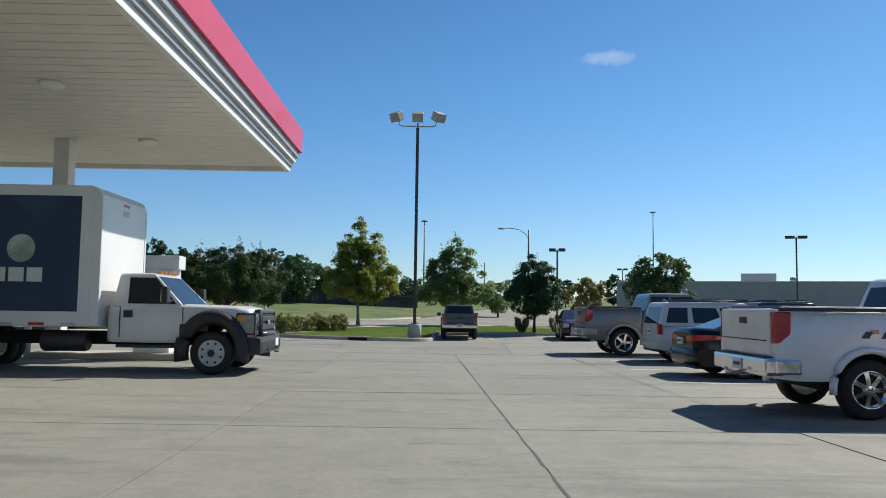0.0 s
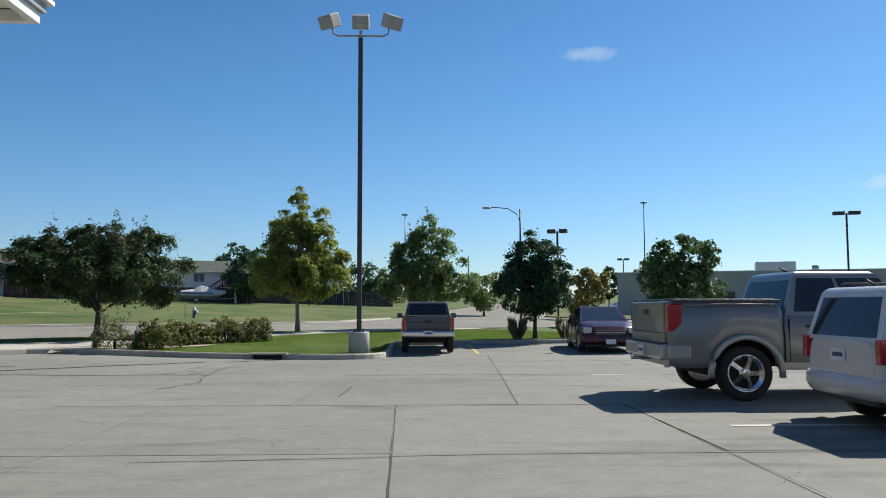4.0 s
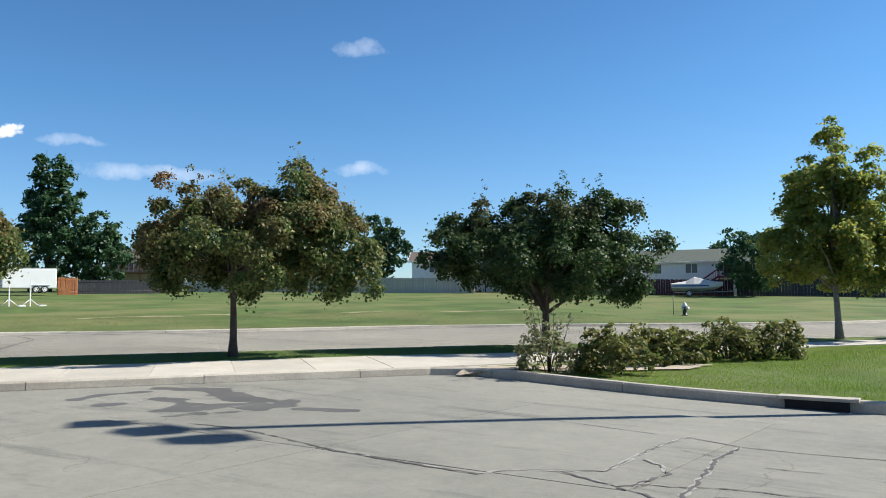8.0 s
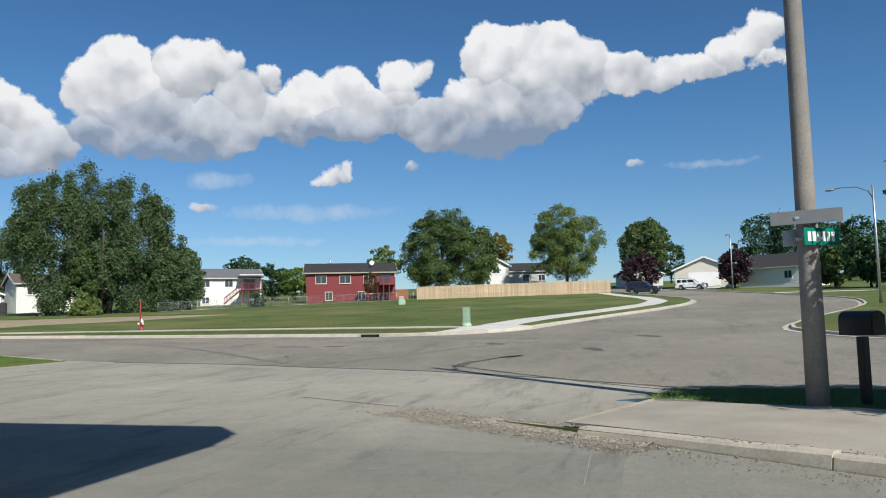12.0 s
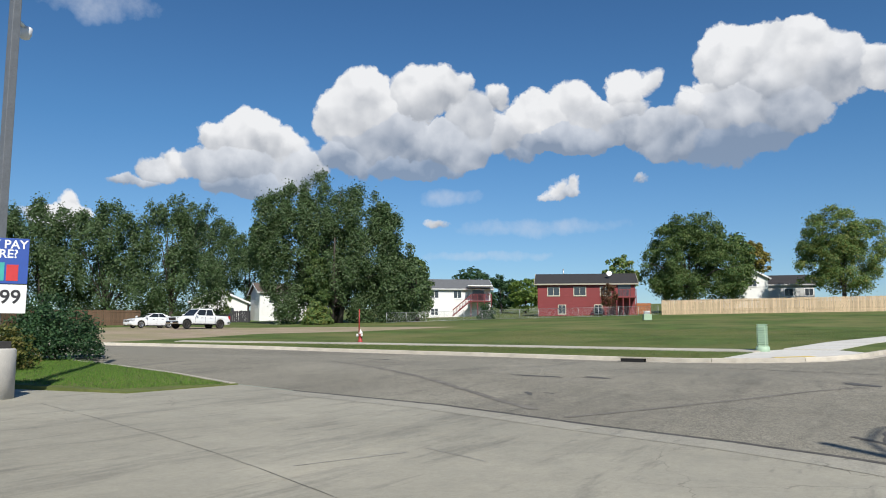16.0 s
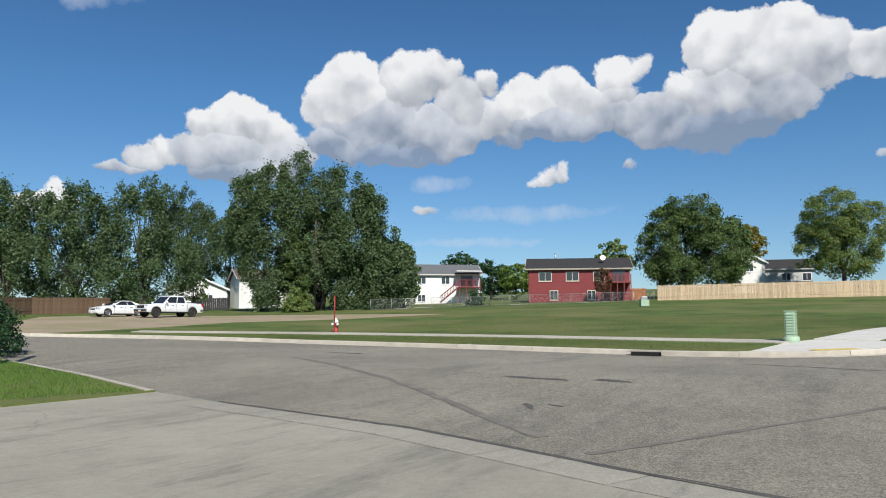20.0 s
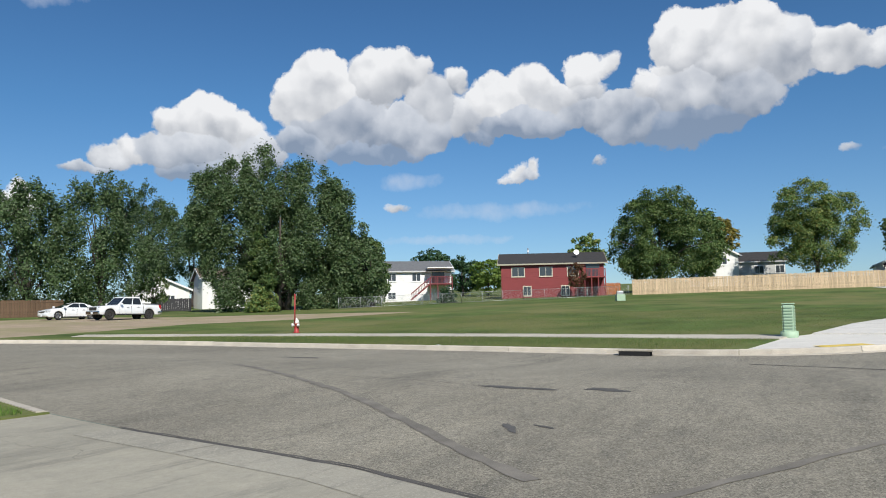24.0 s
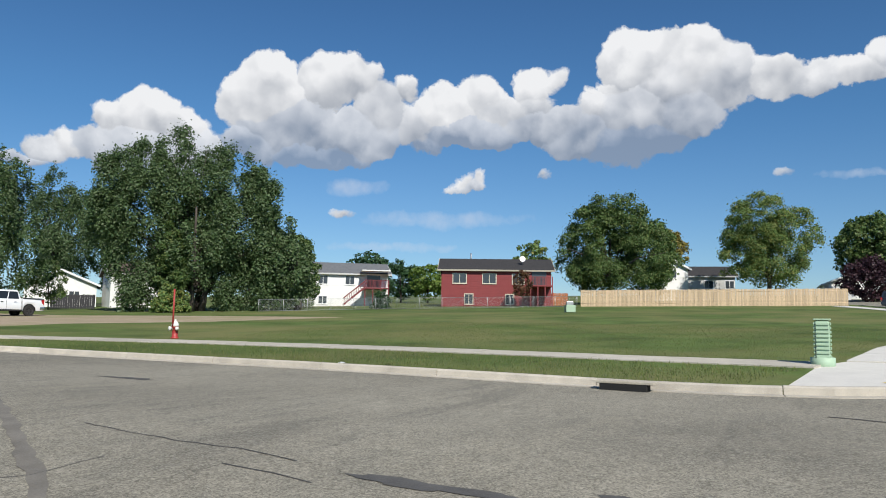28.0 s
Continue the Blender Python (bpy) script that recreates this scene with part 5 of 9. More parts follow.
tree("bushy green tree beside the ranch house", -119.3, 47.6, [(0, 0, 2.6, 2.2, 2.2, 2.2), (1.2, 0, 3.8, 1.6, 1.6, 1.6)], 6000, 0.33, LEAF_GREEN, 0.14, clear=0.8, seed=120)
tree("bushy green tree beside the ranch house", -112.5, 50.0, [(0, 0, 3.0, 2.6, 2.4, 2.4), (-0.8, 0, 4.6, 1.8, 1.8, 1.6)], 6000, 0.33, LEAF_DARK, 0.14, clear=0.8, seed=121)
for k, (x, y, h, w) in enumerate(((-160, 45.0, 12, 8), (-158, 50.0, 12.5, 8), (-157, 55.5, 11.5, 8), (-156, 61, 11, 8))):
    tree("dark tree behind the ranch house", x, y, [(0, 0, h * 0.58, w * 0.5, w * 0.5, h * 0.42)], 3000, 0.5, LEAF_DARK, 0.2, seed=125 + k, group="distant trees")


def shrub(label, x, y, r, h, leaves, mat, seed, leaf=0.085, z=None, group="", sprigs=0):
    """sprigs: stems that stand up out of the top, with a few leaves along them."""
    rng = np.random.default_rng(seed)
    t = thing("shrub", label, "shrub", x, y, ground_z(x, y) + 0.1 if z is None else z, 0, group)
    bm = bmesh.new()
    for k in range(9):
        a = rng.uniform(0, math.tau)
        e = (0.75 * r * math.cos(a), 0.75 * r * math.sin(a), h * rng.uniform(0.5, 0.85))
        add_tube(bm, [(0.05 * math.cos(a), 0.05 * math.sin(a), -0.05), (e[0] * 0.4, e[1] * 0.4, e[2] * 0.6), e], [0.015, 0.011, 0.004], 5)
    shoots = []
    for k in range(sprigs):
        a, q = rng.uniform(0, math.tau), 0.55 * r * rng.uniform(0.1, 1.0) ** 0.5
        foot = np.array([q * math.cos(a), q * math.sin(a), 0.55 * h])
        tip = foot + [0.25 * r * math.cos(a), 0.25 * r * math.sin(a), h * rng.uniform(0.55, 1.0)]
        add_tube(bm, [tuple(foot), tuple((foot + tip) / 2), tuple(tip)], [0.008, 0.006, 0.003], 5)
        shoots += [foot + (tip - foot) * f for f in np.linspace(0.3, 1.0, 6)]
    part("stem", bm, BARK, t)
    n = max(30, leaves // 40)
    d = rng.normal(size=(n, 3))
    d /= np.linalg.norm(d, axis=1)[:, None]
    d[:, 2] = np.abs(d[:, 2])
    cen = d * np.array([r, r, h * 0.92]) * rng.uniform(0.35, 1.0, n)[:, None] ** 0.5 * rng.uniform(0.8, 1.1, n)[:, None] + [0, 0, 0.05]
    pts, faces = leaf_cloud(rng, cen, r * 0.24, leaves, leaf, heart=(0, 0, 0))
    if shoots:
        p2, f2 = leaf_cloud(rng, np.array(shoots), 0.07, 26 * sprigs, leaf)
        faces = np.concatenate([faces, f2 + len(pts)])
        pts = np.concatenate([pts, p2])
    pts[:, 2] = np.maximum(pts[:, 2], 0.0)
    part("foliage", mesh_from("foliage", pts, faces, mat), mat, t)
    return t


for k, (s, n, r, h, m) in enumerate(((25.4, 28.45, 0.76, 0.93, LEAF_SHRUB), (27.0, 29.6, 0.6, 0.95, LEAF_SHRUB), (27.9, 29.9, 0.68, 0.85, LEAF_SHRUB), (29.6, 30.3, 0.80, 0.92, LEAF_SHRUB), (30.7, 30.05, 0.80, 0.95, LEAF_SHRUB))):
    x, y = W(s, n)
    shrub("low rounded shrub with dusty flower heads in the kerb bed", x, y, r, h, 3600, m, 200 + k, group="shrubs in the bed")
shrub("tall wispy pale-leaved shrub at the end of the kerb bed", *W(24.3, 29.2), 0.72, 0.95, 2300, LEAF_WISPY, 206, 0.07, sprigs=7)
shrub("dark leafy shrub on the grass point", -36.2, -7.2, 1.75, 2.25, 11000, LEAF_DARK, 210, 0.11)
shrub("dark leafy shrub behind the concrete pier", -32.2, -3.5, 1.0, 1.3, 4500, LEAF_SHRUB, 211, 0.10)
shrub("round clipped dark spruce bush", -104.5, -25.8, 1.1, 2.0, 3500, LEAF_DARK, 212, 0.16)
shrub("pale feathery shrub under the cottonwoods", -87.4, -38.6, 1.7, 2.6, 6500, LEAF_OLIVE, 213, 0.2)
for k, (x, y) in enumerate(((4.9, 43.9), (6.9, 44.0), (7.6, 43.8))):
    t = thing("ornamental_grass", "tuft of dry ornamental grass at the kerb", "grass tuft", x, y, ground_z(x, y) + 0.1, group="ornamental grasses")
    rng = random.Random(k)
    bm = bmesh.new()
    for j in range(420):
        a, r, h = rng.uniform(0, math.tau), rng.uniform(0.0, 0.18), rng.uniform(0.45, 0.95)
        bx, by, ex, ey = r * math.cos(a), r * math.sin(a), (r + 0.28) * math.cos(a), (r + 0.28) * math.sin(a)
        v = [bm.verts.new(p) for p in ((bx - 0.006, by, 0), (bx + 0.006, by, 0), ((bx + ex) / 2, (by + ey) / 2 + 0.006, h * 0.7), (ex, ey, h))]
        bm.faces.new((v[0], v[1], v[2])), bm.faces.new((v[0], v[2], v[3]))
    part("blades", bm, STRAW, t)

# ---- vehicles ----


def paint(name, c, rough=0.32, metal=0.25):
    return surface(name, c, rough, metal, var=0.05, scale=2.5, fine=0, coat=0.55)


def put_wheel(parent, x, y, r, w, rim_mat, spokes=6, hub=0.62, disc=False):
    """The outer face looks to the side that y lies on."""
    side = 1 if y > 0 else -1
    m = Matrix.Translation((x, y, r)) @ Matrix.Rotation(-side * math.pi / 2, 4, "X")
    h = w / 2
    ob = part("wheel", lathe([(r * hub, -h * 0.7), (r * 0.80, -h * 0.98), (r * 0.94, -h * 0.9), (r, -h * 0.62), (r, h * 0.62), (r * 0.94, h * 0.9), (r * 0.80, h * 0.98), (r * hub, h * 0.78)], m, 26, False), RUBBER, parent, "black rubber tyre on its wheel")
    bm = lathe([(r * hub, -h * 0.6), (r * hub * 1.02, h * 0.82), (r * hub * 0.94, h * 0.86), (r * hub * 0.88, h * 0.46), (r * 0.22, h * 0.3), (r * 0.2, h * 0.7), (r * 0.12, h * 0.78), (0.0, h * 0.78)], m, 26)
    if disc:
        add_lathe(bm, [(r * hub * 0.98, h * 0.66), (r * hub * 0.86, h * 0.52), (r * 0.36, h * 0.60), (r * 0.28, h * 0.52), (r * 0.24, h * 0.9), (0.0, h * 0.92)], m, 26)
        for k in range(8):
            a = (k + 0.5) * math.tau / 8
            part("hand_hole", lathe([(0.0, 0.0), (r * 0.055, 0.0), (r * 0.055, 0.02), (0.0, 0.02)], m @ Matrix.Translation((r * 0.46 * math.cos(a), r * 0.46 * math.sin(a), h * 0.565)), 10), UNDER, ob)
        part("hub_cap", lathe([(r * 0.17, h * 0.90), (r * 0.16, h * 1.05), (0.0, h * 1.06)], m, 14), DARK_STEEL, ob)
    for k in range(0 if disc else spokes):
        a = k * math.tau / spokes
        add_box(bm, r * 0.15, r * hub * 0.95, -r * 0.075, r * 0.075, h * 0.42, h * 0.74, 0.0, m @ Matrix.Rotation(a, 4, "Z"))
    part("rim", bm, rim_mat, ob, "metal wheel rim")
    dark = lathe([(0.0, h * 0.40), (r * hub * 0.87, h * 0.44)], m, 20)
    part("brake", dark, UNDER, ob)
    return ob


def interp(rows, x):
    return float(np.interp(x, [r[0] for r in rows], [r[1] for r in rows]))


def shell(spec, top, x0, x1, inner=0.0):
    """A car's lower body between two ends, with open wheel arches. top: (x, height) pairs along the upper edge."""
    hwid, clear, r, wf, wr = spec["w"] / 2, spec["clear"], spec["r"], spec["wb"] / 2, -spec["wb"] / 2
    ra = r * spec.get("arch", 1.17)
    full0, full1 = spec["x0"], spec["x1"]
    cxm, half = (full0 + full1) / 2, (full1 - full0) / 2
    xs = sorted({round(v, 3) for v in np.linspace(x0, x1, max(6, int((x1 - x0) / 0.09)))} | {round(c + ra * math.cos(a), 3) for c in (wf, wr) for a in np.linspace(0, math.pi, 13) if x0 < c + ra * math.cos(a) < x1} | {round(v, 3) for v, _ in top if x0 <= v <= x1})
    bm = bmesh.new()
    rings = []
    for x in xs:
        zb = clear
        tend = abs(x - cxm) / half
        if tend > 0.9:
            zb += (tend - 0.9) * spec.get("upsweep", 1.1)
        for c in (wf, wr):
            if abs(x - c) < ra:
                zb = max(zb, r + math.sqrt(ra * ra - (x - c) ** 2))
        zt = interp(top, x)
        zb = min(zb, zt - 0.06)
        hw = hwid * (1 - spec.get("taper", 0.10) * tend ** 5)
        rr, de = spec.get("round", 0.0), min(x - full0, full1 - x)
        if rr and de < rr:
            hw -= hwid * 0.17 * (1 - de / rr) ** 2.2
        h = zt - zb
        sec = [(hw - 0.04, zb), (hw - 0.005, zb + 0.10 * h), (hw, zb + 0.45 * h), (hw - 0.02, zb + 0.72 * h), (hw - 0.05, zb + 0.9 * h), (hw - 0.11, zt), (hw * 0.5, zt + spec.get("crown", 0.02))]
        rings.append([bm.verts.new((x, y, z)) for y, z in sec] + [bm.verts.new((x, -y, z)) for y, z in reversed(sec)])
    n = len(rings[0])
    for A, B in zip(rings, rings[1:]):
        for k in range(n - 1):
            bm.faces.new((A[k], A[k + 1], B[k + 1], B[k])).smooth = True
    for ring in (rings[0], rings[-1]):
        bm.faces.new(ring)
    return bm


def wrap_lens(s, z0, z1, y_in, x_len, sd, drop=0.0):
    """A lens that follows a rounded tail from the rear face round the corner."""
    hwid, x0, rr = s["w"] / 2, s["x0"], s["round"]

    def half(x):
        return hwid * (1 - s["taper"] * (abs(x - (x0 + s["x1"]) / 2) / ((s["x1"] - x0) / 2)) ** 5) - (hwid * 0.17 * (1 - (x - x0) / rr) ** 2.2 if x - x0 < rr else 0.0)

    line = [(x0 - 0.012, y_in), (x0 - 0.010, (y_in + half(x0)) / 2), (x0 - 0.008, half(x0) - 0.04)] + [(x0 + f * x_len, half(x0 + f * x_len) + 0.006) for f in (0.08, 0.2, 0.4, 0.6, 0.8, 1.0)]
    bm, rings = bmesh.new(), []
    for k, (x, y) in enumerate(line):
        f = k / (len(line) - 1)
        lo, hi = z0 + (z1 - z0) * 0.40 * f ** 2, z1 - (z1 - z0) * (0.30 * (1 - f) ** 2 + 0.15 * f ** 3) - drop * f
        pull = Vector((0.05, -0.02)) if k < 3 else Vector((0.0, -0.04))
        rings.append([bm.verts.new(p) for p in ((x, sd * y, lo), (x, sd * y, hi), (x + pull.x, sd * (y + pull.y), hi), (x + pull.x, sd * (y + pull.y), lo))])
    for A_, B_ in zip(rings, rings[1:]):
        for k in range(4):
            bm.faces.new((A_[k], A_[(k + 1) % 4], B_[(k + 1) % 4], B_[k]))
    bm.faces.new(rings[0]), bm.faces.new(rings[-1])
    return bm


def cabin_faces(c):
    """Corners of the greenhouse: base and roof, front and back, left and right."""
    (xr0, xr1, xf1, xf0), zb, zt, hb, ht = c["x"], c["belt"], c["roof"], c["hb"], c["ht"]
    return {s: dict(rb=Vector((xr0, s * hb, zb)), rt=Vector((xr1, s * ht, zt)), ft=Vector((xf1, s * ht, zt)), fb=Vector((xf0, s * hb, zb))) for s in (1, -1)}


def quad_on(a, b, c, d, u0, u1, v0, v1):
    def at(u, v):
        return (a.lerp(b, u)).lerp(d.lerp(c, u), v)
    return [at(u0, v0), at(u1, v0), at(u1, v1), at(u0, v1)]


def vehicle(name, label, category, x, y, turn, spec, body_mat, rim_mat=ALLOY, dz=0.0, group=""):
    t = thing(name, label, category, x, y, ground_z(x, y) + dz, turn, group)
    s, c = spec, spec["cabin"]
    x0, x1, w = s["x0"], s["x1"], s["w"]
    bed = s.get("bed")
    if bed:
        part("body", shell(s, s["top"], bed[1] + 0.015, x1), body_mat, t, smooth=False)
        b = part("bed", shell(s, [(x0, bed[2]), (bed[1], bed[2])], x0, bed[1] - 0.015), body_mat, t)
        part("bed_cover", box(x0 + 0.12, bed[1] - 0.06, -w / 2 + 0.14, w / 2 - 0.14, bed[2] + 0.0, bed[2] + 0.05, 0.02), BLACK_PLASTIC, t)
        for sy in (-1, 1):
            part("bed_rail", box(x0 + 0.05, bed[1] - 0.05, sy * (w / 2 - 0.05) - 0.045, sy * (w / 2 - 0.05) + 0.045, bed[2] - 0.02, bed[2] + 0.035, 0.015), s.get("rail", BLACK_PLASTIC), t)
        gate = part("tailgate", box(x0 - 0.035, x0 + 0.04, -w / 2 + 0.17, w / 2 - 0.17, s["clear"] + 0.32, bed[2] + 0.005, 0.02), body_mat, t)
        part("tailgate_handle", box(x0 - 0.05, x0 - 0.036, -0.12, 0.12, bed[2] - 0.2, bed[2] - 0.11, 0.006), s.get("handle", BLACK_PLASTIC), gate)
    else:
        part("body", shell(s, s["top"], x0, x1), body_mat, t)
    part("underbody", box(x0 + 0.35, x1 - 0.35, -w / 2 + 0.32, w / 2 - 0.32, s["clear"] + 0.0, c["belt"] - 0.25, 0.03), UNDER, t)
    for wx in (-s["wb"] / 2, s["wb"] / 2):
        part("axle", tube([(wx, -w / 2 + 0.2, s["r"]), (wx, w / 2 - 0.2, s["r"])], 0.06, 8), UNDER, t)
        part("wheel_well", box(wx - s["r"] * 1.25, wx + s["r"] * 1.25, -w / 2 + 0.30, w / 2 - 0.30, s["r"] * 0.9, s["r"] * 2.2), UNDER, t)
        for sy in (1, -1):
            put_wheel(t, wx, sy * (w / 2 - 0.13), s["r"], s.get("tyre", 0.23), rim_mat, s.get("spokes", 6), s.get("hub", 0.64))
            if s.get("flare"):
                bm = bmesh.new()
                ra = s["r"] * s.get("arch", 1.17)
                pts = [(wx + (ra + 0.045) * math.cos(a), sy * (w / 2 + 0.012), s["r"] + (ra + 0.045) * math.sin(a)) for a in np.linspace(-0.12, math.pi + 0.12, 17)]
                part("wheel_flare", add_tube(bm, pts, 0.05, 6), s["flare"], t)
    # greenhouse
    F = cabin_faces(c)
    bm = bmesh.new()
    vs = {(k, sd): bm.verts.new(F[sd][k]) for sd in (1, -1) for k in ("rb", "rt", "ft", "fb")}
    for sd in (1, -1):
        bm.faces.new([vs[k, sd] for k in ("rb", "rt", "ft", "fb")])
    bm.faces.new((vs["rt", 1], vs["rt", -1], vs["ft", -1], vs["ft", 1]))
    bm.faces.new((vs["ft", 1], vs["ft", -1], vs["fb", -1], vs["fb", 1]))
    bm.faces.new((vs["rb", 1], vs["rb", -1], vs["rt", -1], vs["rt", 1]))
    bm.faces.new((vs["fb", 1], vs["fb", -1], vs["rb", -1], vs["rb", 1]))
    bmesh.ops.recalc_face_normals(bm, faces=bm.faces)
    bmesh.ops.bevel(bm, geom=[e for e in bm.edges if all(v.co.z > c["roof"] - 0.01 for v in e.verts)], offset=0.09, segments=4, affect="EDGES", profile=0.5)
    part("cabin", bm, c.get("mat", body_mat), t)
    A, B = F[1], F[-1]
    nf = (A["ft"] - A["fb"]).cross(B["fb"] - A["fb"])
    nf = nf if nf.x > 0 else -nf
    part("windshield", slab_quad(quad_on(A["fb"], B["fb"], B["ft"], A["ft"], 0.05, 0.95, 0.05, 0.88), 0.006, nf), GLASS, t)
    nr = (A["rt"] - A["rb"]).cross(B["rb"] - A["rb"])
    nr = nr if nr.x < 0 else -nr
    v0, v1 = c.get("rear_glass", (0.12, 0.88))
    w0, w1 = c.get("glass", (0.10, 0.84))
    part("rear_window", slab_quad(quad_on(A["rb"], B["rb"], B["rt"], A["rt"], 0.07, 0.93, v0, v1), 0.006, nr), GLASS, t)
    for sd in (1, -1):
        S = F[sd]
        ns = (S["rt"] - S["rb"]).cross(S["fb"] - S["rb"])
        ns = ns if ns.y * sd > 0 else -ns
        for u0, u1, k0, k1 in c["windows"]:
            q = [S["rb"].lerp(S["fb"], u0).lerp(S["rt"].lerp(S["ft"], k0), w0), S["rb"].lerp(S["fb"], u1).lerp(S["rt"].lerp(S["ft"], k1), w0),
                 S["rb"].lerp(S["fb"], u1).lerp(S["rt"].lerp(S["ft"], k1), w1), S["rb"].lerp(S["fb"], u0).lerp(S["rt"].lerp(S["ft"], k0), w1)]
            part("side_window", slab_quad(q, 0.006, ns), GLASS, t)
        mx = c["x"][3] - 0.25
        part("mirror", box(mx - 0.07, mx + 0.09, sd * (w / 2 + 0.0), sd * (w / 2 + 0.20), c["belt"] + 0.02, c["belt"] + 0.20, 0.04), s.get("mirror", body_mat), t)
        for dx in s.get("handles", (0.05, -0.95)):
            part("door_handle", box(dx - 0.1, dx + 0.1, sd * (w / 2 - 0.012), sd * (w / 2 + 0.02), c["belt"] - 0.17, c["belt"] - 0.135, 0.008), s.get("handle", BLACK_PLASTIC), t)
        for dx in s.get("doors", (0.62, -0.38, -1.2)):
            part("door_gap", box(dx - 0.006, dx + 0.006, sd * (w / 2 - 0.03), sd * (w / 2 + 0.0015), s["clear"] + 0.1, c["belt"] - 0.04), UNDER, t)
        part("sill", box(-s["wb"] / 2 + s["r"] * 1.25, s["wb"] / 2 - s["r"] * 1.25, sd * (w / 2 - 0.12), sd * (w / 2 - 0.004), s["clear"] - 0.03, s["clear"] + 0.09, 0.02), s.get("sill", BLACK_PLASTIC), t)
        # lights wrap the corners
        hz0, hz1, hl = s["head"]
        part("headlight", box(x1 - hl, x1 - 0.015, sd * (w / 2 * 0.62), sd * (w / 2 * 0.905), hz0, hz1, 0.025), CLEAR_LENS, t, "clear headlight")
        tz0, tz1, tl = s["tail"]
        if s.get("wrap"):
            part("tail_light", wrap_lens(s, tz0, tz1, s["wrap"], tl, sd), TAIL, t, "red wrap-round tail light")
            continue
        lens = part("tail_light", box(x0 - 0.012, x0 + tl, sd * (w / 2 * s.get("tail_in", 0.78)), sd * (w / 2 * 0.93 + s.get("tail_out", 0.02)), tz0, tz1, 0.02), TAIL, t, "red tail light")
        part("reversing_lens", box(x0 - 0.016, x0 - 0.008, sd * (w / 2 * (s.get("tail_in", 0.78) + 0.02)), sd * (w / 2 * (0.6 * s.get("tail_in", 0.78) + 0.4 * 0.90)), tz0 + 0.02, tz0 + 0.02 + 0.22 * (tz1 - tz0)), CLEAR_LENS, lens)
    bz0, bz1 = s["bumper"]
    bmat = s.get("bumper_mat", body_mat)
    if bed:
        rb = part("rear_bumper", box(x0 - 0.13, x0 + 0.16, -w / 2 * 0.95, w / 2 * 0.95, bz0, bz1, 0.05), bmat, t)
        part("step_pad", box(x0 - 0.12, x0 + 0.0, -w / 2 * 0.86, w / 2 * 0.86, bz1 - 0.01, bz1 + 0.012, 0.004), BLACK_PLASTIC, rb)
        for sy in (-1, 1):
            part("bumper_end", box(x0 - 0.02, x0 + 0.34, sy * w / 2 * 0.90, sy * w / 2 * 0.985, bz0 + 0.02, bz1 - 0.01, 0.035), bmat, rb)
        part("front_bumper", box(x1 - 0.16, x1 + 0.09, -w / 2 * 0.94, w / 2 * 0.94, bz0 - 0.04, bz1, 0.06), bmat, t)
        # flat near-black strip paints the crease's shade; the gate itself stays plain
        part("tailgate_crease", box(x0 - 0.04, x0 - 0.034, -w / 2 + 0.24, w / 2 - 0.24, s["clear"] + 0.52, s["clear"] + 0.535), UNDER, t)
    else:
        for nm, xa, xb in (("rear_bumper", x0 - 0.055, x0 + 0.5), ("front_bumper", x1 - 0.5, x1 + 0.055)):
            bm = bmesh.new()
            mid, hl = (xa + xb) / 2, (xb - xa) / 2
            rings = []
            for f in np.linspace(-1, 1, 13):
                y = f * (w / 2 + 0.004)
                pull = 0.34 * max(0.0, abs(f) - 0.55) ** 1.6
                a, b = (xa + pull, xb) if nm == "rear_bumper" else (xa, xb - pull)
                rings.append([bm.verts.new(q) for q in ((a + (0.06 if nm == "rear_bumper" else 0), y, bz0), (b - (0 if nm == "rear_bumper" else 0.06), y, bz0), (b, y, bz0 + 0.1), (b, y, bz1 - 0.05), (b - (0 if nm == "rear_bumper" else 0.05), y, bz1), (a + (0.05 if nm == "rear_bumper" else 0), y, bz1), (a, y, bz1 - 0.05), (a, y, bz0 + 0.1))])
            for A_, B_ in zip(rings, rings[1:]):
                for k in range(8):
                    bm.faces.new((A_[k], A_[(k + 1) % 8], B_[(k + 1) % 8], B_[k])).smooth = True
            bm.faces.new(rings[0]), bm.faces.new(rings[-1])
            part(nm, bm, bmat, t)
            part("lower_valance", box(xa + 0.08, xb - 0.08, -w / 2 * 0.8, w / 2 * 0.8, bz0 - 0.06, bz0 + 0.01, 0.02), BLACK_PLASTIC, t)
    pl = part("licence_plate", box(*s.get("plate", (x0 - 0.145, x0 - 0.135)), -0.155, 0.155, s.get("plate_z", bz0 + 0.04), s.get("plate_z", bz0 + 0.04) + 0.15), PLATE, t, "licence plate")
    px = s.get("plate", (x0 - 0.145, 0))[0]
    part("plate_bar", box(px - 0.004, px - 0.001, -0.11, 0.11, s.get("plate_z", bz0 + 0.04) + 0.05, s.get("plate_z", bz0 + 0.04) + 0.10), PLATE_INK, pl)
    g0, g1 = s["grille"]
    gr = part("grille", box(x1 - 0.03, x1 + 0.035, -w / 2 * 0.52, w / 2 * 0.52, g0, g1, 0.03), s.get("grille_mat", BLACK_PLASTIC), t)
    for k in range(3):
        z = g0 + (k + 1) * (g1 - g0) / 4
        part("grille_bar", box(x1 + 0.036, x1 + 0.05, -w / 2 * 0.5, w / 2 * 0.5, z - 0.012, z + 0.012, 0.004), CHROME, gr)
    part("front_plate", box(x1 + 0.06, x1 + 0.10, -0.155, 0.155, bz0 + 0.02, bz0 + 0.17), PLATE, t)
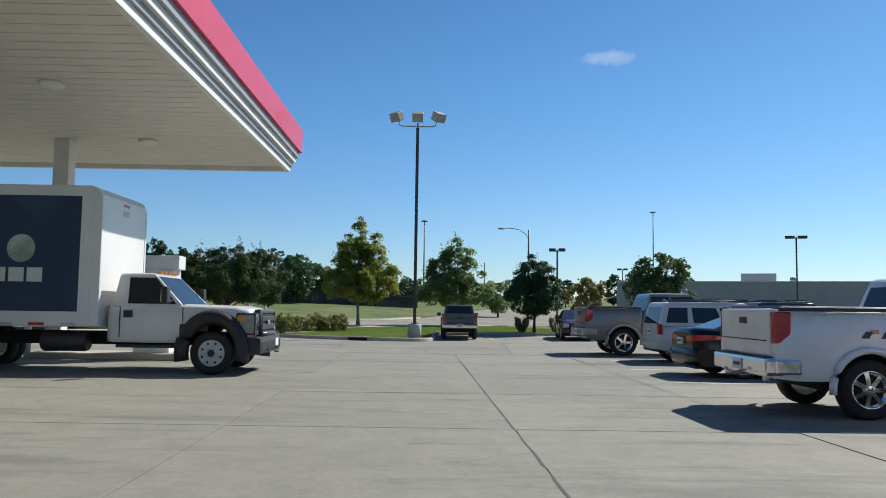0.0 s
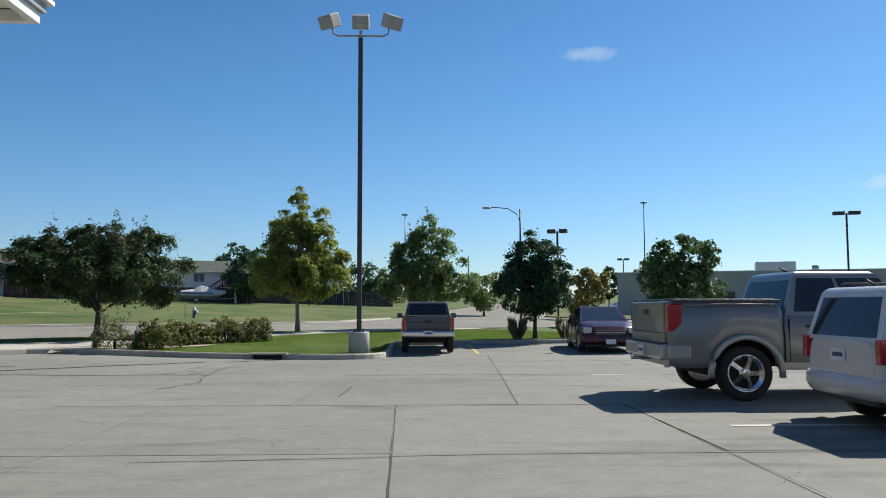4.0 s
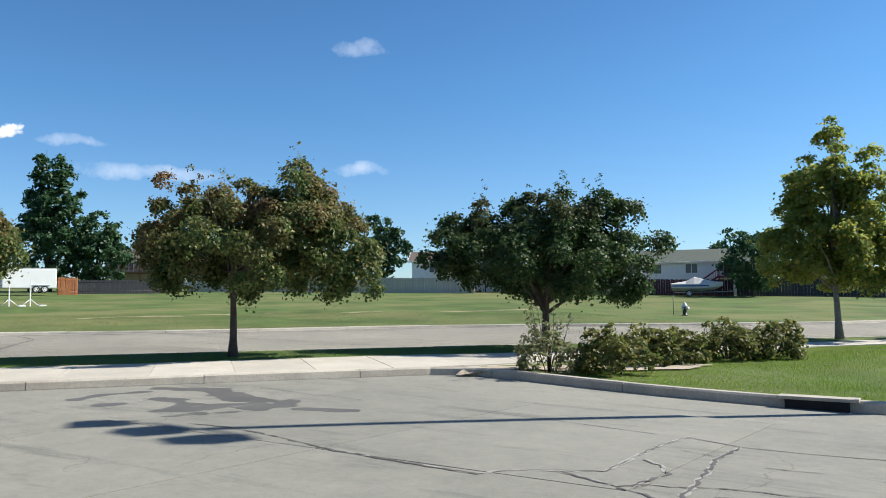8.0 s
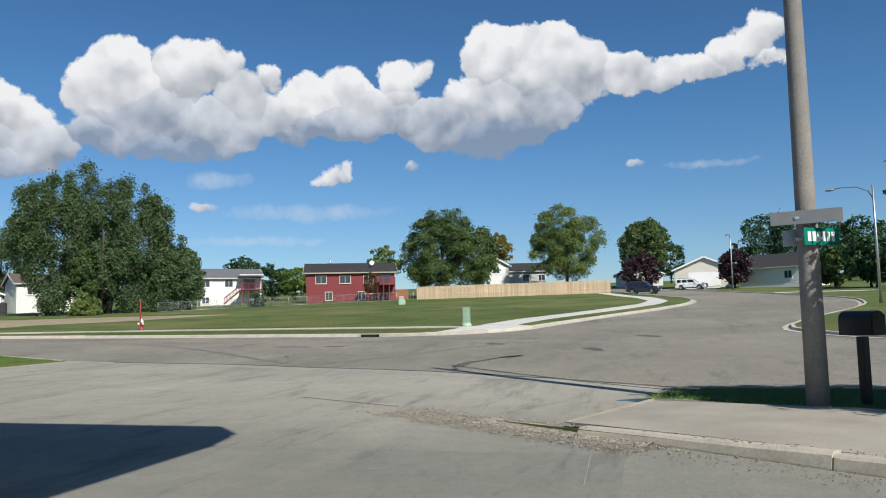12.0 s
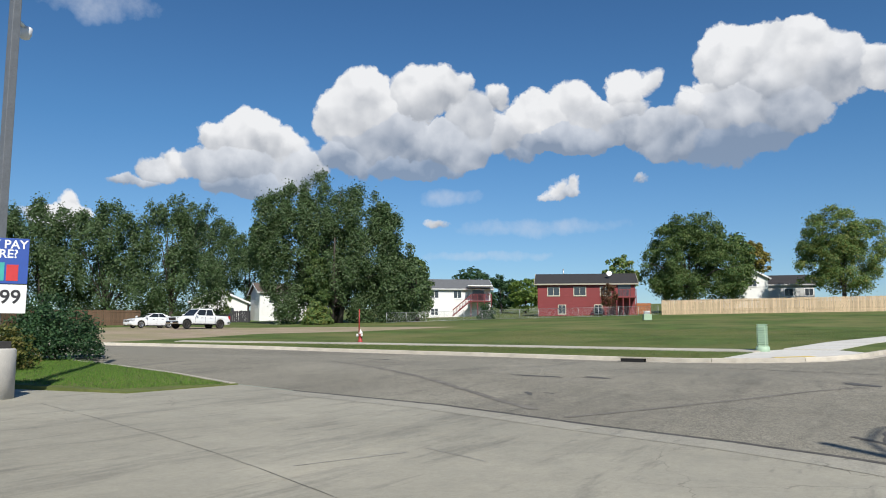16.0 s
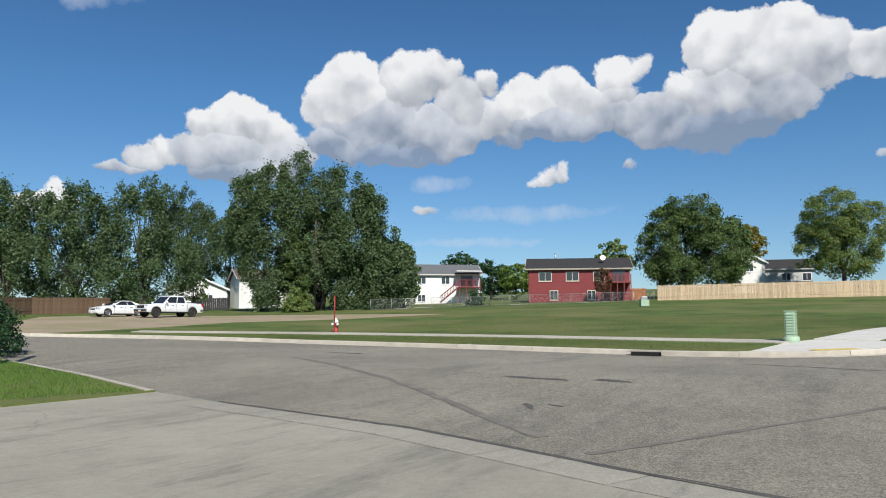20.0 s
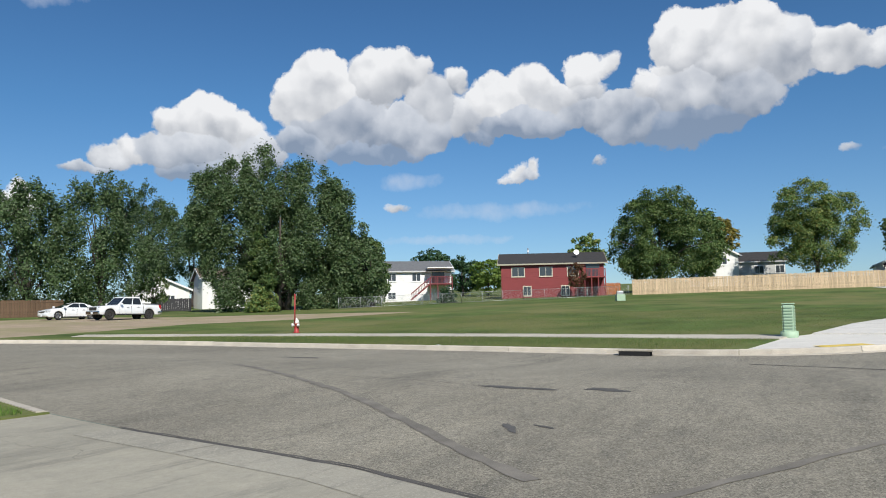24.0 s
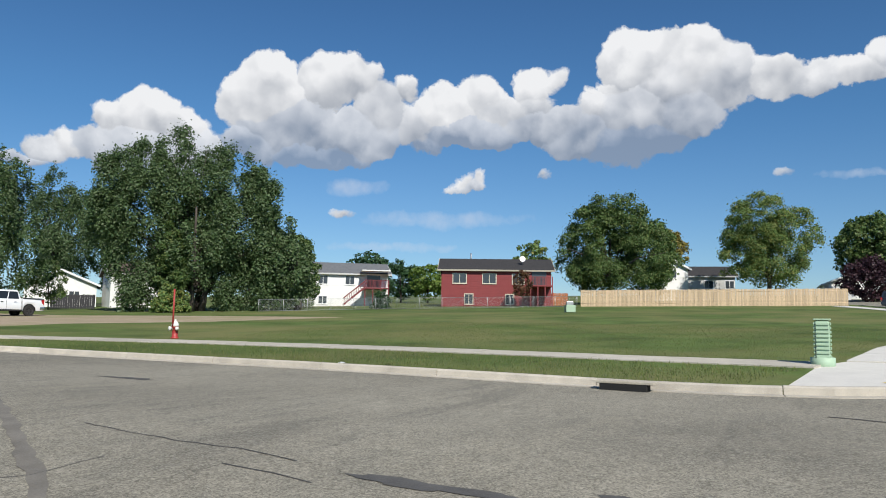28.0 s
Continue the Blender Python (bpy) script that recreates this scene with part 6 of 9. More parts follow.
    if s.get("hitch"):
        part("hitch", tube([(x0 + 0.2, 0, bz0 - 0.02), (x0 - 0.30, 0, bz0 - 0.02), (x0 - 0.30, 0, bz0 + 0.06)], 0.028, 8), CHROME, t)
    if s.get("rack"):
        for sd in (1, -1):
            part("roof_rail", tube([(c["x"][1] + 0.15, sd * (c["ht"] - 0.08), c["roof"] + 0.0), (c["x"][1] + 0.25, sd * (c["ht"] - 0.08), c["roof"] + 0.05), (c["x"][2] - 0.25, sd * (c["ht"] - 0.08), c["roof"] + 0.05), (c["x"][2] - 0.15, sd * (c["ht"] - 0.08), c["roof"])], 0.018, 6), BLACK_PLASTIC, t)
    part("antenna", tube([(c["x"][1] + 0.3, 0.0, c["roof"] - 0.01), (c["x"][1] + 0.15, 0.0, c["roof"] + 0.09)], [0.03, 0.012], 6), BLACK_PLASTIC, t)
    return t


def truck_spec(length=5.8, wb=3.6, w=2.0, roof=1.92, belt=1.22, bed_z=1.36, bed_len=2.0, r=0.40, clear=0.42, hood=1.18, extra=None):
    x1 = wb / 2 + 0.95
    x0 = x1 - length
    bx = x0 + bed_len
    s = dict(x0=x0, x1=x1, w=w, wb=wb, r=r, clear=clear, arch=1.2, taper=0.05, upsweep=0.3, tyre=0.27,
             top=[(bx, belt), (0.95, belt), (1.05, hood), (x1 - 0.5, hood - 0.04), (x1 - 0.05, hood - 0.14), (x1, hood - 0.25)], bed=(x0, bx, bed_z),
             cabin=dict(x=(bx + 0.06, bx + 0.30, 0.35, 1.15), belt=belt - 0.02, roof=roof, hb=w / 2 - 0.10, ht=w / 2 - 0.25, rear_glass=(0.1, 0.8), windows=((0.06, 0.42, 0.04, 0.44), (0.46, 0.93, 0.48, 0.97))),
             head=(hood - 0.36, hood - 0.14, 0.30), tail=(bed_z - 0.46, bed_z - 0.03, 0.22), tail_in=0.79, bumper=(clear + 0.06, clear + 0.30), grille=(clear + 0.36, hood - 0.14), bumper_mat=CHROME,
             handles=(0.25, -0.75), doors=(1.0, -0.1, bx + 0.08), hitch=True)
    s.update(extra or {})
    return s


P_WHITE, P_SILVER = paint("paint_white", (0.74, 0.75, 0.75), 0.3, 0.0), paint("paint_silver", (0.58, 0.57, 0.545), 0.38, 0.0)
P_GREY, P_BEIGE = paint("paint_grey", (0.20, 0.205, 0.195)), paint("paint_beige", (0.42, 0.40, 0.35))
P_BLACK, P_MAROON = surface("paint_black", (0.006, 0.006, 0.008), 0.2, 0.0, var=0.05, scale=2.5, fine=0, coat=0.0, spec=0.4), surface("paint_maroon", (0.045, 0.005, 0.011), 0.25, 0.0, var=0.05, scale=2.5, fine=0, coat=0.25)
P_NAVY = paint("paint_navy", (0.03, 0.035, 0.05))
P_FADED = surface("paint_faded", (0.085, 0.087, 0.10), 0.45, 0.2, var=0.08, scale=2.5, fine=0, coat=0.2)

# the row beside the aisle, tails towards it
sil = vehicle("pickup_truck", "white full-size pickup truck with chrome rear bumper and tow ball", "pickup truck", 7.2, 11.0, 0, truck_spec(5.8, 3.6, 2.0, 1.95, 1.28, 1.45, 2.0, 0.40, 0.50, 1.22, extra=dict(mirror=BLACK_PLASTIC, spokes=7, flare=P_WHITE, bumper=(0.56, 0.80))), P_WHITE, CHROME, group="parked cars")
part("decal_cross", box(-1.80, -1.69, -1.007, -1.003, 1.14, 1.20), TAIL, sil)
for zx in (-1.92, -1.66):
    part("decal_bar", slab_quad([(zx, -1.004, 1.08), (zx + 0.10, -1.004, 1.08), (zx + 0.16, -1.004, 1.17), (zx + 0.06, -1.004, 1.17)], 0.003, (0, -1, 0)), DARK_STEEL, sil)
part("badge_bar", box(-2.89, -2.884, -0.62, -0.40, 1.04, 1.075), DARK_STEEL, sil)
vehicle("pickup_truck", "grey crew-cab pickup truck with beige wheel flares and black bed cover", "pickup truck", 7.45, 24.85, 0, truck_spec(5.72, 3.6, 2.03, 1.98, 1.30, 1.50, 1.77, 0.42, 0.50, 1.24, extra=dict(flare=P_BEIGE, bumper=(0.62, 0.86),  sill=P_BEIGE, bumper_mat=P_BEIGE, rail=DARK_STEEL, spokes=5, hub=0.68)), P_GREY, CHROME, group="parked cars")
suv_spec = dict(x0=-2.15, x1=2.25, w=1.78, wb=2.64, r=0.345, clear=0.32, arch=1.22, taper=0.05, round=0.22, upsweep=0.8, top=[(-2.15, 1.02), (0.9, 1.04), (1.2, 1.03), (2.0, 0.98), (2.25, 0.80)],
                cabin=dict(x=(-2.12, -1.93, 0.30, 1.05), belt=1.02, roof=1.67, hb=0.82, ht=0.70, glass=(0.13, 0.76), rear_glass=(0.08, 0.80), windows=((0.055, 0.25, 0.07, 0.28), (0.305, 0.56, 0.32, 0.60), (0.60, 0.90, 0.64, 0.96))),
                head=(0.72, 0.92, 0.25), tail=(0.78, 1.06, 0.12), tail_in=0.84, bumper=(0.36, 0.62), grille=(0.60, 0.90), plate=(-2.17, -2.16), plate_z=0.78, handles=(0.15, -0.8), doors=(0.85, -0.1, -1.0), rack=True, flare=P_SILVER)
vehicle("suv", "boxy silver compact suv with dark side windows", "suv", 7.92, 21.5, 0, suv_spec, P_SILVER, ALLOY, group="parked cars")
vehicle("suv", "dark suv parked behind the grey pickup", "suv", 14.6, 31.0, 0, dict(suv_spec, w=1.95, flare=None, cabin=dict(suv_spec["cabin"], roof=1.82, hb=0.9, ht=0.75)), P_NAVY, ALLOY, group="parked cars")


def sedan_spec(extra=None):
    s = dict(x0=-2.42, x1=2.42, w=1.86, wb=2.85, r=0.335, clear=0.20, arch=1.14, taper=0.09, round=0.50, upsweep=1.3, crown=0.03,
             top=[(-2.42, 0.93), (-2.38, 1.01), (-2.28, 1.035), (-1.9, 1.035), (-1.4, 1.01), (0.9, 0.98), (1.3, 0.965), (1.8, 0.90), (2.2, 0.80), (2.42, 0.64)],
             cabin=dict(x=(-2.08, -0.85, 0.02, 1.22), belt=0.99, roof=1.46, hb=0.80, ht=0.60, glass=(0.12, 0.86), rear_glass=(0.08, 0.92), windows=((0.24, 0.49, 0.06, 0.46), (0.51, 0.87, 0.49, 0.95))),
             head=(0.62, 0.80, 0.45), tail=(0.78, 0.93, 0.55), wrap=0.32, bumper=(0.26, 0.62), grille=(0.42, 0.72), plate=(-2.475, -2.43), plate_z=0.70, handles=(0.2, -0.75), doors=(0.85, -0.15, -1.1), tyre=0.22, spokes=10, hub=0.70)
    s.update(extra or {})
    return s


vehicle("car", "glossy black sedan with wide red tail lights", "car", 7.58, 16.9, 0, sedan_spec(), P_BLACK, ALLOY, group="parked cars")
vehicle("pickup_truck", "white pickup truck parked at the end of the row", "pickup truck", 8.6, 7.7, 0, truck_spec(), P_WHITE, CHROME, group="parked cars")
vehicle("car", "dark maroon sedan facing the aisle beside the kerb", "car", 7.05, 38.9, -95, sedan_spec(), P_MAROON, ALLOY, group="parked cars")
vehicle("car", "faded grey old sedan nose showing behind the maroon car", "car", 13.4, 44.6, 178, sedan_spec(), P_FADED, ALLOY, group="parked cars")
frontier = vehicle("pickup_truck", "faded silver compact pickup truck parked nose to the kerb", "pickup truck", 1.1, 40.05, 90, truck_spec(5.0, 3.1, 1.78, 1.72, 1.16, 1.20, 1.7, 0.38, 0.50, 1.10, dict(bumper_mat=CHROME, bumper=(0.56, 0.74),  hitch=False, tyre=0.23, cabin=dict(x=(-1.35, -1.15, 0.25, 0.95), belt=1.10, roof=1.70, hb=0.80, ht=0.66, rear_glass=(0.12, 0.86), windows=((0.08, 0.40, 0.06, 0.42), (0.44, 0.92, 0.46, 0.96))))), P_FADED, ALLOY, group="parked cars")
# far-off vehicles
vehicle("pickup_truck", "white crew-cab pickup truck on the dirt ground", "pickup truck", -70.6, -39.2, -6, truck_spec(5.8, 3.7, 2.03, 1.93, 1.22, 1.32, 1.7, 0.42), P_WHITE, DARK_STEEL, dz=0.1, group="parked cars")
vehicle("car", "white sedan parked on the dirt ground", "car", -69.4, -44.6, -10, sedan_spec(), P_WHITE, ALLOY, dz=0.1, group="parked cars")
vehicle("suv", "white suv parked before the houses at the bend", "suv", -130.5, 30.7, 75, dict(suv_spec, flare=None), P_WHITE, ALLOY, group="parked cars")
vehicle("suv", "dark suv parked before the houses at the bend", "suv", -116.6, 23.9, 72, dict(suv_spec, flare=None), P_NAVY, ALLOY, group="parked cars")
for k in range(4):
    vehicle("car", "pale car in the far parking lot", "car", 27.5 + 3.2 * k, 112 + 1.0 * k, 90, sedan_spec(), (P_WHITE, P_SILVER, P_GREY, P_WHITE)[k], ALLOY, group="cars in the far lot")

# ---- the box truck at the pumps ----
TRUCK_LENS = surface("truck_lens", (0.26, 0.27, 0.29), 0.12, 0.4, var=0.25, scale=14, fine=0, coat=1.0)
BOX_BLUE = surface("box_panel_blue", (0.012, 0.028, 0.075), 0.4, var=0.12, scale=1.2, fine=0, coat=0.3)
BOX_WHITE = surface("box_white", (0.70, 0.70, 0.68), 0.42, var=0.04, scale=1.5, fine=0)
LETTER = surface("lettering", (0.62, 0.62, 0.58), 0.5, var=0.05, scale=4, fine=0)
GLOBE = surface("globe_print", (0.42, 0.47, 0.44), 0.5, var=0.3, scale=3.0, fine=0, tint=(0.10, 0.17, 0.10))
bt = thing("box_truck", "white box truck with dark blue side panel and black fenders", "box truck", -4.78, 16.38, None, 0)
STEEL_WHEEL = surface("steel_wheel", (0.50, 0.50, 0.48), 0.5, 0.0, var=0.12, scale=6, fine=30)
P_TRUCK = paint("truck_white", (0.66, 0.65, 0.62), 0.35, 0.0)
wspec = dict(x0=-2.1, x1=0.80, w=2.05, wb=0.0, r=0.42, clear=0.62, arch=1.40, taper=0.04, upsweep=0.2, top=[(-2.1, 1.36), (-0.72, 1.38), (-0.5, 1.37), (0.45, 1.35), (0.70, 1.29), (0.80, 1.12)])
part("cab_body", shell(wspec, wspec["top"], -2.1, 0.80), P_TRUCK, bt)
cabx = dict(x=(-2.05, -1.95, -1.28, -0.62), belt=1.34, roof=2.02, hb=0.93, ht=0.78)
FB = cabin_faces(cabx)
bm = bmesh.new()
vv = {(k, sd): bm.verts.new(FB[sd][k]) for sd in (1, -1) for k in ("rb", "rt", "ft", "fb")}
for sd in (1, -1):
    bm.faces.new([vv[k, sd] for k in ("rb", "rt", "ft", "fb")])
for a, b in (("rt", "ft"), ("ft", "fb"), ("rb", "rt"), ("fb", "rb")):
    bm.faces.new((vv[a, 1], vv[a, -1], vv[b, -1], vv[b, 1]))
bmesh.ops.recalc_face_normals(bm, faces=bm.faces)
bmesh.ops.bevel(bm, geom=[e for e in bm.edges if all(v.co.z > 2.0 for v in e.verts)], offset=0.08, segments=4, affect="EDGES", profile=0.5)
part("cab_roof", bm, P_TRUCK, bt)
A, B = FB[1], FB[-1]
part("windshield", slab_quad(quad_on(A["fb"], B["fb"], B["ft"], A["ft"], 0.05, 0.95, 0.04, 0.9), 0.006, (1, 0, 0.8)), GLASS, bt)
for sd in (1, -1):
    S = FB[sd]
    q = [S["rb"].lerp(S["fb"], 0.22).lerp(S["rt"].lerp(S["ft"], 0.28), 0.08), S["rb"].lerp(S["fb"], 0.93).lerp(S["rt"].lerp(S["ft"], 0.92), 0.08), S["rb"].lerp(S["fb"], 0.93).lerp(S["rt"].lerp(S["ft"], 0.95), 0.86), S["rb"].lerp(S["fb"], 0.22).lerp(S["rt"].lerp(S["ft"], 0.28), 0.86)]
    part("side_window", slab_quad(q, 0.006, (0, sd, 0.2)), GLASS, bt)
    mir = part("mirror", box(-0.95, -0.82, sd * 1.14, sd * 1.34, 1.40, 1.74, 0.04), BLACK_PLASTIC, bt)
    part("mirror_glass", box(-0.957, -0.951, sd * 1.17, sd * 1.31, 1.44, 1.70), CHROME, mir)
    part("mirror_arm", tube([(-0.85, sd * 0.98, 1.45), (-0.87, sd * 1.18, 1.48)], 0.025, 6), BLACK_PLASTIC, mir)
    part("fender", add_tube(bmesh.new(), [(0.61 * math.cos(a), sd * 1.02, 0.44 + 0.70 * math.sin(a)) for a in np.linspace(-0.25, math.pi + 0.25, 19)], 0.15, 8), BLACK_PLASTIC, bt, "black wheel flare")
    part("headlight_bezel", box(0.46, 0.855, sd * 0.70, sd * 1.031, 0.79, 1.235, 0.02), BLACK_PLASTIC, bt)
    lamp = part("headlight", box(0.50, 0.86, sd * 0.72, sd * 1.035, 0.80, 1.23, 0.05), TRUCK_LENS, bt)
    part("marker_lamp", box(0.48, 0.64, sd * 0.94, sd * 1.042, 1.06, 1.20, 0.03), AMBER, lamp)
    part("lamp_bowl", lathe([(0.10, 0.012), (0.07, 0.004), (0.0, 0.0)], Matrix.Translation((0.862, sd * 0.87, 0.98)) @ Matrix.Rotation(math.pi / 2, 4, "Y"), 16), CHROME, lamp)
    part("fender_apron", box(-0.66, -0.50, sd * 0.99, sd * 1.05, 0.50, 1.0, 0.03), BLACK_PLASTIC, bt)
    part("tow_hook", tube([(0.95, sd * 0.45, 0.50), (1.04, sd * 0.45, 0.47), (1.04, sd * 0.45, 0.40), (0.95, sd * 0.45, 0.40)], 0.02, 6), BLACK_PLASTIC, bt)
    part("door_gap", box(-0.612, -0.6, sd * 1.0, sd * 1.027, 0.72, 1.34), UNDER, bt)
    part("door_gap", box(-1.86, -1.848, sd * 1.0, sd * 1.027, 0.72, 1.34), UNDER, bt)
    part("door_handle", box(-1.78, -1.60, sd * 1.02, sd * 1.035, 1.12, 1.26, 0.01), BLACK_PLASTIC, bt)
    part("running_board", box(-1.9, -0.62, sd * 0.80, sd * 1.06, 0.52, 0.58, 0.015), BLACK_PLASTIC, bt)
    put_wheel(bt, 0.0, sd * 0.95, 0.43, 0.27, STEEL_WHEEL, 8, 0.60, True)
    for o in (0.0, 0.29):
        put_wheel(bt, -5.2, sd * (1.05 - o), 0.43, 0.24, ALLOY, 8, 0.58)
for k in range(5):
    part("roof_lamp", box(-1.32, -1.22, -0.5 + 0.25 * k - 0.04, -0.5 + 0.25 * k + 0.04, 2.015, 2.06, 0.012), AMBER, bt)
GRILLE_GREY = surface("grille_grey", (0.085, 0.088, 0.092), 0.35, 0.3, var=0.1, scale=5, fine=0)
part("grille", box(0.74, 0.87, -0.70, 0.70, 0.74, 1.31, 0.05), BLACK_PLASTIC, bt)
part("grille_frame", tube([(0.88, -0.66, 0.80), (0.88, 0.66, 0.80), (0.86, 0.66, 1.27), (0.86, -0.66, 1.27), (0.88, -0.66, 0.80)], 0.05, 8), GRILLE_GREY, bt)
for k in range(2):
    part("grille_slat", box(0.871, 0.905, -0.60, 0.60, 0.90 + 0.17 * k, 1.00 + 0.17 * k, 0.012), GRILLE_GREY, bt)
part("grille_badge", lathe([(0.0, 0.012), (0.085, 0.008), (0.10, 0.0)], Matrix.Translation((0.906, 0, 1.035)) @ Matrix.Rotation(math.pi / 2, 4, "Y") @ Matrix.Diagonal((0.55, 1.3, 1, 1)), 20), ALLOY, bt)
part("front_bumper", box(0.56, 0.98, -1.05, 1.05, 0.40, 0.76, 0.10), BLACK_PLASTIC, bt)
part("bumper_slot", box(0.972, 0.985, -0.42, 0.30, 0.50, 0.60, 0.01), UNDER, bt)
part("licence_plate", box(0.983, 0.994, 0.35, 0.66, 0.53, 0.69), PLATE, bt)
part("frame_rail", box(-7.8, 0.6, -0.45, 0.45, 0.55, 0.80, 0.02), UNDER, bt)
part("fuel_tank", lathe([(0.18, -0.45), (0.2, -0.4), (0.2, 0.4), (0.18, 0.45)], Matrix.Translation((-3.0, -0.78, 0.62)) @ Matrix.Rotation(math.pi / 2, 4, "Y"), 16), DARK_STEEL, bt)
bm = bmesh.new()
outline = [(-8.3, 0.92), (-2.22, 0.92), (-2.22, 3.56), (-2.30, 3.68), (-2.46, 3.74), (-8.3, 3.74)]
flank = [[bm.verts.new((x, y, z)) for x, z in outline] for y in (-1.2, 1.2)]
bm.faces.new(flank[0]), bm.faces.new(flank[1])
for k in range(len(outline)):
    bm.faces.new((flank[0][k], flank[0][(k + 1) % len(outline)], flank[1][(k + 1) % len(outline)], flank[1][k]))
bmesh.ops.bevel(bm, geom=[e for e in bm.edges if abs(e.verts[0].co.y - e.verts[1].co.y) < 0.01], offset=0.04, segments=2, affect="EDGES", profile=0.6)
part("box_body", bm, BOX_WHITE, bt)
for sd in (1, -1):
    part("corner_post", box(-2.40, -2.205, sd * 1.12, sd * 1.212, 0.93, 3.50, 0.02), BOX_WHITE, bt)
for sd in (1, -1):
    pan = part("side_panel", box(-8.1, -2.62, sd * 1.2, sd * 1.207, 1.22, 3.52), BOX_BLUE, bt, "dark blue printed side panel")
    for z in (1.17, 3.55):
        part("panel_trim", box(-8.15, -2.56, sd * 1.2, sd * 1.216, z - 0.03, z + 0.03, 0.004), BOX_WHITE, bt)
    part("panel_trim", box(-2.62, -2.56, sd * 1.2, sd * 1.216, 1.201, 3.519, 0.004), BOX_WHITE, bt)
    for k in range(9):
        part("reflector", box(-7.9 + 0.62 * k, -7.6 + 0.62 * k, sd * 1.2, sd * 1.206, 0.945, 1.0), TAIL if k % 2 else GALV, bt)
    part("globe_emblem", lathe([(0.0, 0.006), (0.27, 0.004), (0.28, 0.0)], Matrix.Translation((-3.78, sd * 1.208, 2.46)) @ Matrix.Rotation(-sd * math.pi / 2, 4, "X"), 28), GLOBE, pan)
    for k in range(5):
        part("lettering_bar", box(-3.34 - 0.36 * k - 0.30, -3.34 - 0.36 * k, sd * 1.208, sd * 1.212, 1.80, 2.08), LETTER, pan)
for k in range(3):
    part("clearance_lamp", box(-2.22, -2.205, 0.0 - 0.14 + 0.12 * k, 0.06 - 0.14 + 0.12 * k, 3.44, 3.50, 0.006), TAIL, bt)
part("vent", box(-2.22, -2.207, -0.14, 0.16, 3.24, 3.36), GALV, bt)

# ---- houses ----


def siding(name, c, rough=0.6):
    return surface(name, c, rough, var=0.05, scale=2.0, fine=0)


SHINGLE = surface("dark_shingles", (0.033, 0.031, 0.031), 0.95, var=0.2, scale=3, fine=14, bump=0.5)
SHINGLE_GREY = surface("grey_shingles", (0.13, 0.135, 0.14), 0.95, var=0.15, scale=3, fine=14, bump=0.5)
SHINGLE_BROWN = surface("brown_shingles", (0.12, 0.09, 0.07), 0.95, var=0.15, scale=3, fine=14, bump=0.5)
SHINGLE_GREEN = surface("green_shingles", (0.075, 0.09, 0.07), 0.95, var=0.15, scale=3, fine=14, bump=0.5)
S_WHITE, S_RED, S_TAN = siding("white_siding", (0.76, 0.76, 0.74)), siding("red_siding", (0.21, 0.033, 0.034)), siding("tan_siding", (0.42, 0.36, 0.29))
S_GREY, S_CREAM = siding("grey_siding", (0.50, 0.50, 0.48)), siding("cream_siding", (0.60, 0.57, 0.49))
TRIM_CREAM, TRIM_WHITE = siding("cream_trim", (0.55, 0.50, 0.40)), siding("white_trim", (0.78, 0.78, 0.77))
DECK_RED = siding("red_deck", (0.16, 0.025, 0.03))


